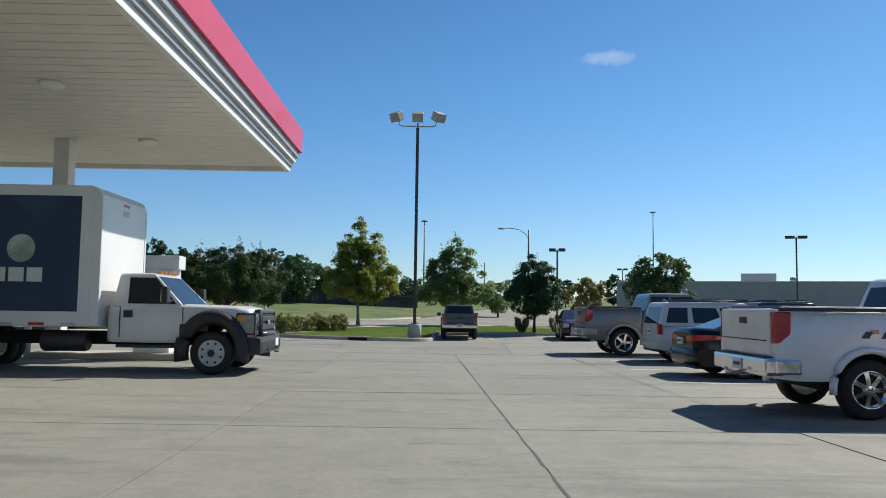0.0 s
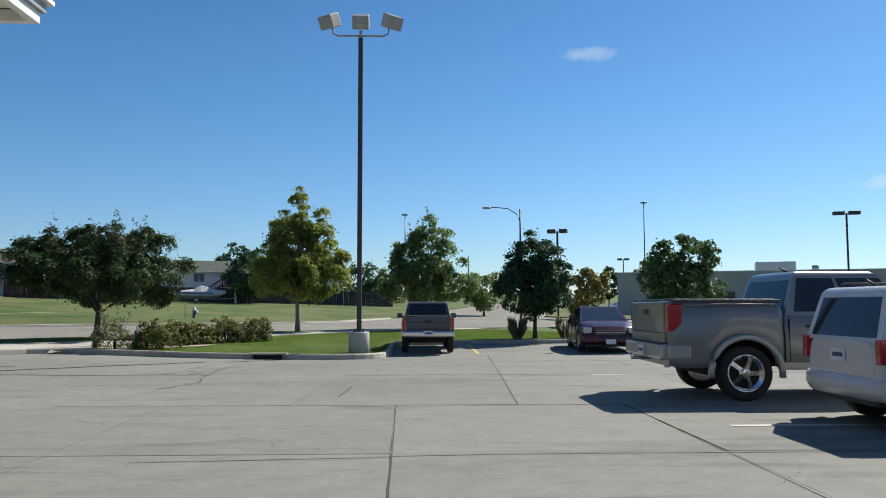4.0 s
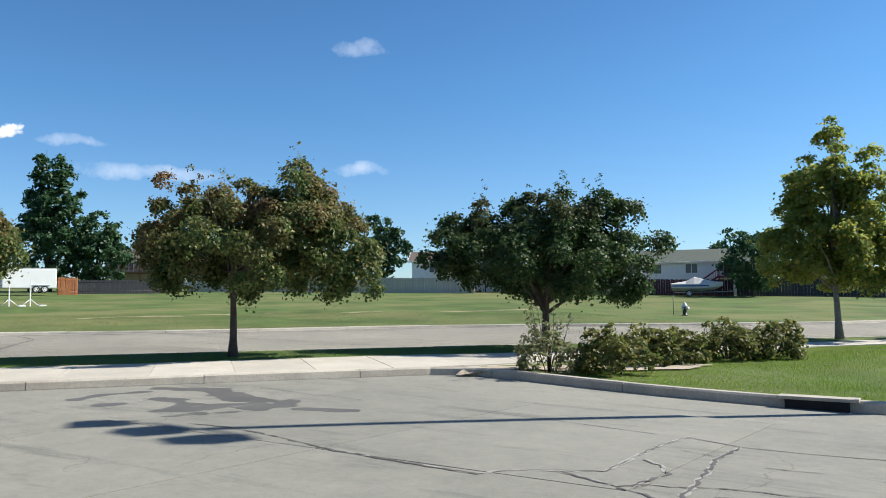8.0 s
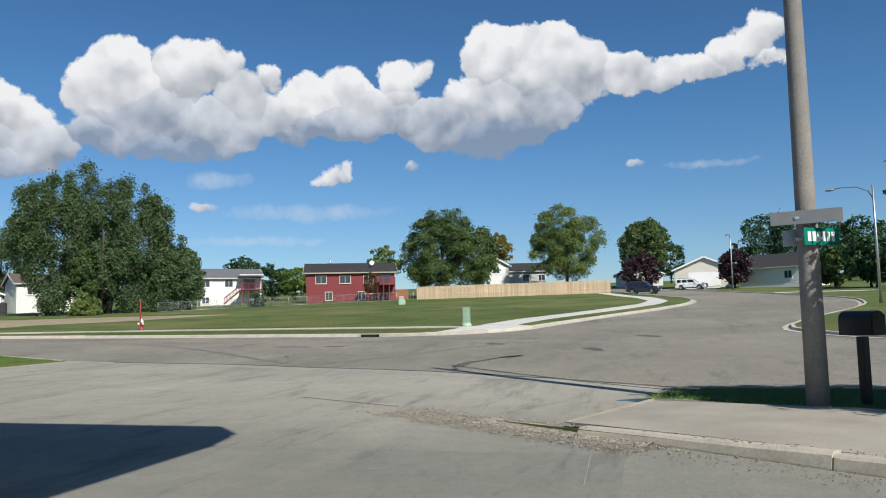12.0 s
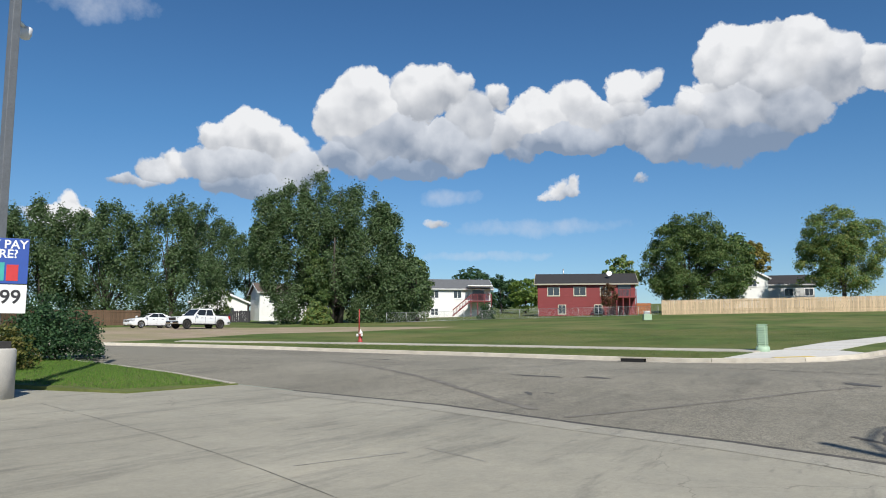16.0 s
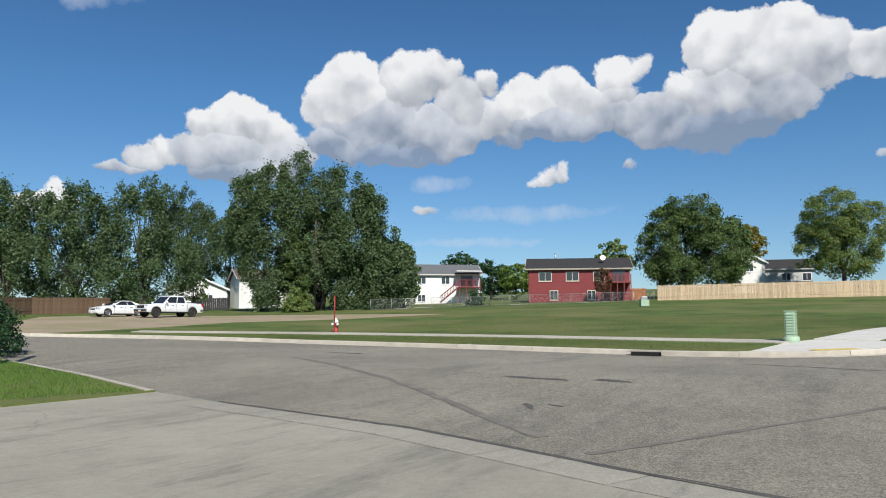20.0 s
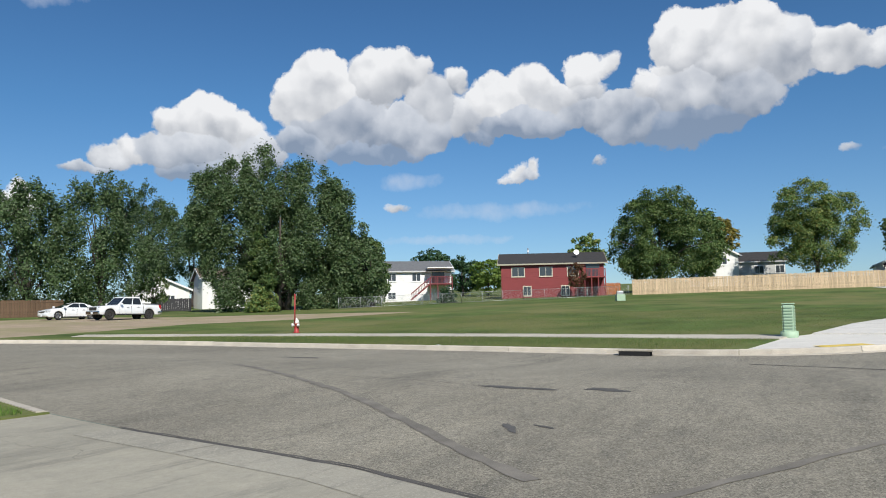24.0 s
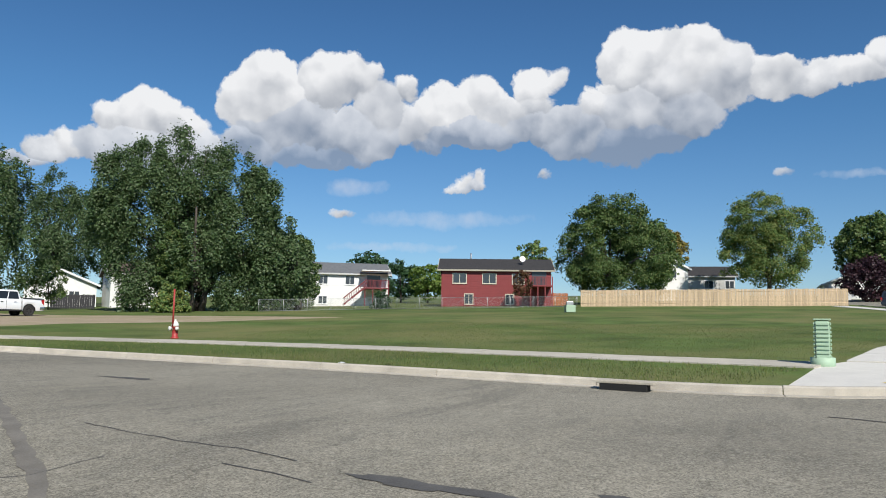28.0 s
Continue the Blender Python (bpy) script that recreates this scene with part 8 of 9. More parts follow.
part("banner_top", box(sx0, sx1, -0.13, -0.105, 0.62, 1.58, 0.004), BANNER_BLUE, sign)


def words(body, size, x, z, y, mat, parent, name="lettering"):
    cu = bpy.data.curves.new(name, "FONT")
    cu.body, cu.size, cu.extrude, cu.align_x, cu.align_y, cu.offset = body, size, 0.002, "CENTER", "CENTER", size * 0.018
    tmp = bpy.data.objects.new(name, cu)
    scene.collection.objects.link(tmp)
    me = bpy.data.meshes.new_from_object(tmp.evaluated_get(bpy.context.evaluated_depsgraph_get()))
    bpy.data.objects.remove(tmp)
    me.materials.clear()
    ob = part(name, me, mat, parent)
    me.materials.append(mat)
    ob.matrix_local = pose(x, y, z, 90, 0, 0)
    return ob


words("WHY PAY", 0.25, 0, 1.44, -0.133, BANNER_WHITE, sign)
words("MORE?", 0.25, 0, 1.24, -0.133, BANNER_WHITE, sign)
words("$", 0.16, -0.40, 0.44, -0.133, INK, sign)
words("32", 0.40, -0.16, 0.33, -0.133, INK, sign)
words("99", 0.40, 0.28, 0.33, -0.133, INK, sign)
for k, (x0, x1, mat, top) in enumerate(((-0.42, -0.12, BANNER_RED, 1.10), (-0.08, 0.14, BANNER_TEAL, 1.06), (0.18, 0.40, BANNER_RED, 1.02))):
    part("printed_pack", box(x0, x1, -0.136, -0.131, 0.68, top, 0.0), mat, sign)
part("strap", box(-0.10, 0.10, -0.105, 0.12, 1.30, 1.34, 0.005), DARK_STEEL, sign)
part("strap", box(-0.10, 0.10, -0.105, 0.12, 0.20, 0.24, 0.005), DARK_STEEL, sign)

WOODPOLE = surface("weathered_pole", (0.25, 0.235, 0.21), 0.9, var=0.15, scale=3, fine=30, bump=0.4)
UX, UY = -22.9, 26.05
up = thing("utility_pole", "tall weathered grey pole in the verge", "pole", UX, UY, ground_z(UX, UY) + 0.1)
part("shaft", tube([(0, 0, -0.2), (0, 0, 1.5), (0.02, 0, 6), (0.02, 0.02, 9.4)], [0.15, 0.14, 0.115, 0.09], 14), WOODPOLE, up)
part("cap", lathe([(0.09, 0.0), (0.09, 0.05), (0.0, 0.09)], Matrix.Translation((0.02, 0.02, 9.38)), 12), DARK_STEEL, up)
arm = part("lamp_arm", tube([(-0.08, 0.06, 8.5), (-0.5, 0.38, 9.3), (-1.3, 0.98, 10.0), (-2.56, 1.92, 10.35)], [0.045, 0.04, 0.035, 0.03], 8), GALV, up)
part("luminaire", box(-0.4, 0.4, -0.14, 0.14, -0.09, 0.07, 0.05, Matrix.Translation((-2.8, 2.1, 10.36)) @ Matrix.Rotation(radians(143), 4, "Z")), GALV, arm)
SIGN_GREEN, SIGN_BACK = surface("sign_green", (0.0, 0.19, 0.13), 0.4, var=0.05, scale=4, fine=0), surface("sign_back", (0.36, 0.37, 0.37), 0.45, 0.6, var=0.08, scale=4, fine=0)
sg = thing("street_sign", "green street name blade with grey backed signs on the pole", "street sign", UX, UY, ground_z(UX, UY) + 2.2, facing(UX, UY, -8, 25))
m = Matrix.Rotation(radians(38), 4, "Z")
blade = part("name_blade", box(-0.24, 0.36, -0.185, -0.175, -0.02, 0.21, 0.003, m), SIGN_GREEN, sg, "green name blade")
for k in range(6):
    part("name_bar", box(-0.18 + 0.08 * k, -0.125 + 0.08 * k, -0.189, -0.186, 0.03, 0.16, 0.0, m), BANNER_WHITE, blade)
part("cross_blade", box(-0.42, 0.46, -0.20, -0.19, 0.27, 0.45, 0.003, Matrix.Rotation(radians(-14), 4, "Z")), SIGN_BACK, sg)
part("back_plate", box(-0.30, -0.05, 0.10, 0.11, 0.0, 0.22, 0.003), SIGN_BACK, sg)
part("bracket", box(-0.17, 0.17, -0.17, 0.17, 0.05, 0.09, 0.01), GALV, sg)
part("bracket", box(-0.17, 0.17, -0.18, 0.17, 0.33, 0.37, 0.01), GALV, sg)

MB = surface("mailbox_black", (0.012, 0.012, 0.013), 0.4, var=0.1, scale=4, fine=0)
mb = thing("mailbox", "black mailbox on a square black post in the verge", "mailbox", -23.02, 26.66, ground_z(-23.02, 26.66) + 0.1, facing(-23, 26.6, -9, 25, 40))
part("post", box(-0.055, 0.055, -0.055, 0.055, -0.15, 0.86, 0.01), MB, mb)
bm = bmesh.new()
prof = [(0.125 * math.cos(a), 1.06 + 0.12 * math.sin(a)) for a in np.linspace(0, math.pi, 13)] + [(-0.125, 0.86), (0.125, 0.86)]
fa, fb = [bm.verts.new((q, -0.26, z + 0.02)) for q, z in prof], [bm.verts.new((q, 0.26, z + 0.02)) for q, z in prof]
bm.faces.new(fa), bm.faces.new(fb)
for k in range(len(fa)):
    bm.faces.new((fa[k], fa[(k + 1) % len(fa)], fb[(k + 1) % len(fa)], fb[k]))
boxp = part("box", bm, MB, mb)
part("door", box(-0.11, 0.11, -0.272, -0.262, 0.89, 1.15, 0.004), MB, boxp)
part("latch", box(-0.02, 0.02, -0.29, -0.272, 1.11, 1.13), DARK_STEEL, boxp)
part("flag", box(0.127, 0.135, -0.12, 0.10, 1.0, 1.04), MB, boxp)

HYD_RED, HYD_WHITE = surface("hydrant_red", (0.34, 0.035, 0.03), 0.5, var=0.15, scale=6, fine=30), surface("hydrant_white", (0.70, 0.69, 0.64), 0.5, var=0.08, scale=6, fine=30)


def hydrant(label, x, y, body_mat, cap_mat, rod=0.0, rod_mat=None):
    t = thing("fire_hydrant", label, "hydrant", x, y, ground_z(x, y) + 0.09)
    part("barrel", lathe([(0.16, 0.0), (0.16, 0.05), (0.115, 0.07), (0.115, 0.42), (0.15, 0.44), (0.15, 0.48), (0.0, 0.48)], None, 18), body_mat, t)
    part("bonnet", lathe([(0.15, 0.482), (0.14, 0.56), (0.10, 0.65), (0.04, 0.70), (0.035, 0.76), (0.0, 0.76)], None, 18), cap_mat, t)
    for a, r, l in ((0, 0.075, 0.25), (90, 0.06, 0.22), (-90, 0.06, 0.22)):
        part("outlet", lathe([(r, 0.10), (r, l - 0.05), (r * 1.25, l - 0.05), (r * 1.25, l), (0.0, l + 0.02)], Matrix.Translation((0, 0, 0.40)) @ Matrix.Rotation(radians(a - 25), 4, "Z") @ Matrix.Rotation(math.pi / 2, 4, "Y"), 12), cap_mat, t)
    if rod:
        part("marker_rod", tube([(0.13, 0.0, 0.4), (0.13, 0.0, rod)], 0.035, 8), rod_mat, t)
    return t


hydrant("red fire hydrant with white bonnet and a tall red marker rod", -56.1, -8.4, HYD_RED, HYD_WHITE, 1.95, HYD_RED)
hydrant("small dark fire hydrant with a thin stake in the lawn", -14.3, 65.4, DARK_STEEL, HYD_WHITE)
part("stake", tube([(-0.7, 0.25, 0.0), (-0.7, 0.25, 1.15)], 0.02, 6), DARK_STEEL, bpy.data.objects["fire_hydrant.001"])

PED = surface("pedestal_green", (0.34, 0.47, 0.33), 0.6, var=0.06, scale=5, fine=0)
pd = thing("utility_pedestal", "pale green ribbed plastic utility pedestal on the corner lawn", "utility pedestal", -52.93, 14.42, ground_z(-52.93, 14.42) + 0.22)
part("base_ring", lathe([(0.27, -0.25), (0.27, 0.06), (0.24, 0.07)], None, 20), PED, pd)
part("core", box(-0.21, 0.21, -0.16, 0.16, 0.0, 0.93, 0.05), PED, pd)
for k in range(9):
    for sy in (-1, 1):
        part("rib", box(-0.19, 0.19, sy * 0.16, sy * 0.19, 0.06 + 0.095 * k, 0.12 + 0.095 * k, 0.008), PED, pd)
    for sx in (-1, 1):
        part("rib", box(sx * 0.21, sx * 0.24, -0.14, 0.14, 0.06 + 0.095 * k, 0.12 + 0.095 * k, 0.008), PED, pd)
part("lid", box(-0.23, 0.23, -0.19, 0.19, 0.932, 0.97, 0.02), PED, pd)
ub = thing("utility_box", "low grey-green transformer box in the lawn", "utility box", -97.0, -3.4, ground_z(-97, -3.4) + 0.1, 25)
part("cabinet", box(-0.5, 0.5, -0.4, 0.4, 0.0, 0.62, 0.04), PED, ub)
part("lid", box(-0.3, 0.1, -0.3, 0.3, 0.62, 0.95, 0.05), SIGN_BACK, ub)


def street_lamp(label, x, y, tall, reach, turn, mat=GALV, z=None, arm_drop=0.5):
    t = thing("street_lamp", label, "street lamp", x, y, (ground_z(x, y) if z is None else z) + 0.08, turn)
    part("pole", tube([(0, 0, -0.1), (0, 0, tall * 0.5), (0, 0, tall)], [0.10, 0.08, 0.055], 10), mat, t)
    pts = [(0, 0, tall - 0.9), (reach * 0.12, 0, tall - 0.35), (reach * 0.4, 0, tall + 0.02), (reach * 0.8, 0, tall + 0.12), (reach, 0, tall + 0.1)]
    part("arm", tube(pts, [0.045, 0.04, 0.035, 0.03, 0.03], 8), mat, t)
    bm = bmesh.new()
    bmesh.ops.create_uvsphere(bm, u_segments=14, v_segments=8, radius=1.0, matrix=Matrix.Translation((reach + 0.22, 0, tall + 0.07)) @ Matrix.Diagonal((0.34, 0.14, 0.085, 1)))
    part("luminaire", bm, HEAD, t, smooth=True)
    return t


street_lamp("grey cobra-head street lamp beyond the lot", 8.3, 67.1, 8.2, 2.2, 180, DARK_STEEL)
street_lamp("grey cobra-head street lamp on the island lawn", -65.9, 38.4, 7.6, 2.6, 228, z=1.75)
street_lamp("grey street lamp at the street bend", -118.5, 35.2, 7.4, 1.6, 190)


def box_lamp(label, x, y, tall, heads, z=None, size=0.75):
    t = thing("lot_light", label, "lot light", x, y, ground_z(x, y) if z is None else z, -20)
    part("pole", box(-0.06, 0.06, -0.06, 0.06, 0.0, tall - 0.1, 0.01), DARK_STEEL, t)
    for sx in heads:
        part("shoebox_head", box(sx * 0.12, sx * (0.12 + size), -0.22, 0.22, tall - 0.22, tall + 0.02, 0.03), DARK_STEEL, t)
    return t


box_lamp("dark twin shoebox lot light before the warehouse", 30.9, 64.6, 7.95, (-1, 1))
box_lamp("dark twin shoebox lot light behind the pear tree", 9.66, 60.1, 6.15, (-1, 1), size=0.5)
box_lamp("dark shoebox lot light in the far lot", 26.5, 106, 6.9, (-1, 1), size=0.6)
for mx, my, mh in ((78, 266, 33.5), (-2.0, 250, 25.0)):
    mt = thing("light_mast", "very tall thin grey highway light mast", "light mast", mx, my)
    part("mast", tube([(0, 0, 0), (0, 0, mh)], [0.28, 0.14], 8), STEEL_GREY, mt)
    part("lamp_ring", lathe([(1.0, 0.0), (1.2, 0.15), (1.0, 0.35), (0.3, 0.45)], Matrix.Translation((0, 0, mh - 0.4)), 14), STEEL_GREY, mt)
dp = thing("utility_pole", "distant thin pole beside the road", "pole", 10.5, 150)
part("shaft", tube([(0, 0, 0), (0, 0, 8.5)], [0.14, 0.1], 8), WOODPOLE, dp)

# signs for sale on the island lawn
SIGN_BLUE = surface("sign_blue", (0.10, 0.24, 0.34), 0.5, var=0.2, scale=2, fine=0)
FRAME_WHITE = surface("frame_white", (0.72, 0.72, 0.70), 0.5, var=0.04, scale=3, fine=0)
ya = thing("yard_sign", "tall narrow blue notice in a white frame", "sign", -51.6, 39.7, ground_z(-51.6, 39.7) + 0.1, facing(-51.6, 39.7, -6, 25, 10))
for sx in (-0.38, 0.38):
    part("frame_post", box(sx - 0.03, sx + 0.03, -0.03, 0.03, 0.0, 2.2, 0.005), FRAME_WHITE, ya)
for z in (0.12, 2.17):
    part("frame_rail", box(-0.349, 0.349, -0.03, 0.03, z - 0.03, z + 0.03, 0.005), FRAME_WHITE, ya)
pnl = part("panel", box(-0.345, 0.345, -0.015, 0.015, 0.62, 2.1), SIGN_BLUE, ya)
for k in range(4):
    part("print_bar", box(-0.25, 0.22 - 0.06 * (k % 2), -0.02, -0.016, 0.8 + 0.28 * k, 0.92 + 0.28 * k), FRAME_WHITE, pnl)
for k, (x, y, wd) in enumerate(((-59.9, 46.0, 1.6), (-56.6, 47.0, 1.3), (-54.4, 50.2, 1.3))):
    yb = thing("yard_sign", "low dark sign on white feet in the lawn" if k == 0 else "empty white sign frame on feet in the lawn", "sign", x, y, ground_z(x, y) + 0.1, facing(x, y, -6, 25, 15), group="yard signs")
    for sx in (-wd / 2, wd / 2):
        part("frame_post", box(sx - 0.035, sx + 0.035, -0.035, 0.035, 0.0, 1.75, 0.005), FRAME_WHITE, yb)
        part("brace", tube([(sx, 0, 0.5), (sx + 0.55, 0, 0.03)], 0.03, 6), FRAME_WHITE, yb)
        part("brace", tube([(sx, 0, 0.5), (sx - 0.55, 0, 0.03)], 0.03, 6), FRAME_WHITE, yb)
        part("foot_block", box(sx + 0.55, sx + 1.0, -0.15, 0.15, 0.0, 0.11, 0.01), FRAME_WHITE, yb)
    if k == 0:
        part("panel", box(-wd / 2, wd / 2, -0.02, 0.02, 1.05, 1.42), P_NAVY, yb)

tr = thing("cargo_trailer", "white enclosed twin-axle cargo trailer by the fence", "trailer", -77.6, 63.0, ground_z(-77.6, 63) + 0.35, facing(-77.6, 63, -5, 24, 12))
part("body", box(-2.4, 2.4, -1.05, 1.05, 0.45, 2.35, 0.08), BOX_WHITE, tr)
part("roof_cap", box(-2.38, 2.38, -1.03, 1.03, 2.35, 2.42, 0.03), GALV, tr)
part("tongue", tube([(-2.4, 0, 0.5), (-3.4, 0, 0.45)], 0.05, 8), DARK_STEEL, tr)
for wx in (0.55, 1.3):
    for sy in (-1, 1):
        put_wheel(tr, wx, sy * 1.0, 0.34, 0.2, WHITE_PAINT, 6)
part("fender", box(0.1, 1.75, -1.14, -1.02, 0.68, 0.76, 0.02), GALV, tr)

bo = thing("boat", "small motorboat under a pale cover on a trailer", "boat", -23.4, 101.0, ground_z(-23.4, 101) + 0.1, facing(-23.4, 101, -2, 23, 0))
bm = bmesh.new()
rings = []
for x, hw, zk, zt in ((-2.4, 0.85, 0.62, 1.25), (-1.0, 0.95, 0.55, 1.22), (0.6, 0.88, 0.55, 1.25), (1.8, 0.5, 0.7, 1.32), (2.5, 0.06, 1.05, 1.4)):
    rings.append([bm.verts.new(p) for p in ((x, -hw, zt), (x, -hw * 0.9, zk + 0.25), (x, 0, zk), (x, hw * 0.9, zk + 0.25), (x, hw, zt))])
for A, B in zip(rings, rings[1:]):
    for k in range(4):
        bm.faces.new((A[k], A[k + 1], B[k + 1], B[k]))
bm.faces.new(rings[0])
part("hull", bm, BOX_WHITE, bo)
bm = bmesh.new()
rings = []
for x, hw, zt, zr in ((-2.4, 0.87, 1.26, 1.35), (-1.0, 0.97, 1.24, 1.55), (-0.2, 0.95, 1.24, 1.95), (0.6, 0.9, 1.26, 1.75), (1.8, 0.52, 1.33, 1.45), (2.5, 0.07, 1.41, 1.43)):
    rings.append([bm.verts.new(p) for p in ((x, -hw, zt), (x, -hw * 0.4, zr - 0.05), (x, 0, zr), (x, hw * 0.4, zr - 0.05), (x, hw, zt))])
for A, B in zip(rings, rings[1:]):
    for k in range(4):
        bm.faces.new((A[k], A[k + 1], B[k + 1], B[k]))
part("cover", bm, surface("boat_cover", (0.55, 0.53, 0.50), 0.8, var=0.08, scale=3, fine=30), bo, "pale fabric boat cover")
part("stripe", box(-2.3, 1.2, -0.99, -0.965, 1.0, 1.12, 0.0), BANNER_BLUE, bo)
part("trailer_frame", tube([(-2.2, 0, 0.42), (2.4, 0, 0.42), (3.6, 0, 0.5)], 0.06, 6), GALV, bo)
for sy in (-1, 1):
    put_wheel(bo, -0.7, sy * 1.0, 0.32, 0.2, WHITE_PAINT, 6)
    part("bunk_post", box(-0.75, -0.65, sy * 0.6 - 0.04, sy * 0.6 + 0.04, 0.4, 0.85), GALV, bo)

# ---- kerbs, footpaths, slabs ----
kerb_lot = thing("kerb", "weathered concrete kerb round the lot, crumbled at its end", "kerb", 0, 0, 0.0, kind="structure")
kerb_run([W(5.9, 30.6)] + KERB_LOT[1:-2], 1, kerb_lot, 0.0, 2.6, seed=3, worn=9.0)
kerb_far = thing("kerb", "pale concrete kerb and gutter along the street", "kerb", 0, 0, 0.0, kind="structure")
KERB_PALE = surface("pale_kerb_concrete", (0.46, 0.42, 0.35), 0.9, var=0.14, scale=2.5, fine=60, bump=0.3, world_space=True, per_object=0.08, stain=0.3)
kerb_run([p for p in EDGE_FAR if p[0] > -135], 1, kerb_far, 0.35, 3.0, mat=KERB_PALE, seed=4)
kerb_run([p for p in EDGE_ISLAND if p[0] > -135 and p[1] < 78], 1, kerb_far, 0.3, 3.0, tall=0.115, mat=KERB_PALE, seed=5)
kerb_run(EDGE_NEAR_NE[:8], -1, kerb_far, 0.0, 3.0, tall=0.11, mat=KERB_PALE, seed=6)
kerb_run([p for p in EDGE_NEAR if p[1] < 4.95], -1, kerb_far, 0.0, 3.0, tall=0.11, mat=KERB_PALE, seed=7)
walk_slabs([W(5.5, 30.79), W(10.4, 30.73)], [W(4.9, 33.4), W(5.6, 33.8), W(10.4, 33.8)], walkway, 1.9, mat=WALK_DIRTY)
walk_slabs([W(10.42, 30.73), W(14, 30.69), W(22.3, 30.6)] + WALK_IN[3:], [W(10.42, 33.8)] + WALK_OUT[1:], walkway)
walk_slabs(FARWALK_IN, FARWALK_OUT, walkway, 1.8)
walk_slabs(WESTWALK_IN, WESTWALK_OUT, walkway, 2.6, mat=WALK_NEW)
part("driveway", strip_mesh(along([(-101.5, 37.4), (-99.5, 44), (-97.5, 51)], 1.0), 1.3, 0.03), WALK_NEW, walkway)
part("driveway", strip_mesh(along([(-127.5, 31.0), (-133, 32.2), (-138.5, 33.0)], 1.0), 2.6, 0.03), WALK_NEW, walkway)
part("tactile_plate", strip_mesh(along([(-49.85, 16.65), (-49.0, 15.45)], 0.25), 0.32, 0.012), PAINT_YELLOW, corner_ramp, "worn yellow tactile plate")

SLAB_W = 3.33
slab_points, slab_faces = [], []
ROWS = [23.65 - 3.7 * k for k in range(9, 0, -1)] + [23.65, 28.85, 33.4, 37.6, 42.2]
for j in range(len(ROWS) - 1):
    y0, y1 = ROWS[j], ROWS[j + 1]
    first, lean = (0.36, -0.012) if y0 < 23 else (2.15, 0.063)
    for i in range(-6, 6):
        x0 = first + i * SLAB_W
        x1 = x0 + SLAB_W
        cs = [(x0, y0), (x1, y0), (x1, y1), (x0, y1)]
        if not all(inside((cx + (0.03 if cx == x0 else -0.03), cy + (0.03 if cy == y0 else -0.03)), LOT) for cx, cy in cs):
            continue
        g = 0.005 if (i * 5 + j * 3) % 4 else 0.009
        bm = bmesh.new()
        n = 3
        grid = [[bm.verts.new((x0 + lean * (y0 + (y1 - y0) * b / n - 23.65) + g + (x1 - x0 - 2 * g) * a / n, y0 + g + (y1 - y0 - 2 * g) * b / n, ground_z(x0 + (x1 - x0) * a / n, y0 + (y1 - y0) * b / n) + 0.002 * ((i * 7 + j * 13) % 4 - 1))) for b in range(n + 1)] for a in range(n + 1)]
        for a in range(n):
            for b in range(n):
                bm.faces.new((grid[a][b], grid[a + 1][b], grid[a + 1][b + 1], grid[a][b + 1]))
        rim = [grid[a][0] for a in range(n + 1)] + [grid[n][b] for b in range(1, n + 1)] + [grid[a][n] for a in range(n - 1, -1, -1)] + [grid[0][b] for b in range(n - 1, 0, -1)]
        low = [bm.verts.new(v.co - Vector((0, 0, 0.05))) for v in rim]
        for k in range(len(rim)):
            bm.faces.new((rim[k], rim[(k + 1) % len(rim)], low[(k + 1) % len(rim)], low[k]))
        slab_faces += [[len(slab_points) + v.index for v in f.verts] for f in (bm.verts.index_update() or bm.faces)]
        slab_points += [v.co.copy() for v in bm.verts]
        part("slab", bm, CONCRETE, pavement)
SHEETS.append(BVHTree.FromPolygons(slab_points, slab_faces))

# ---- seams, cracks, stains, paint, a painted pole shadow ----
def wander(line, step, amp, seed):
    rng = random.Random(seed)
    pts = along(line, step)
    return [p + Vector((rng.uniform(-amp, amp), rng.uniform(-amp, amp))) for p in pts]


def seam(line, half, mat, parent, dz, seed, amp=0.04, jag=0.35, name="tar_seam", step=0.3):
    return part(name, strip_mesh(wander(line, step, amp, seed), half, dz, jag, random.Random(seed)), mat, parent)


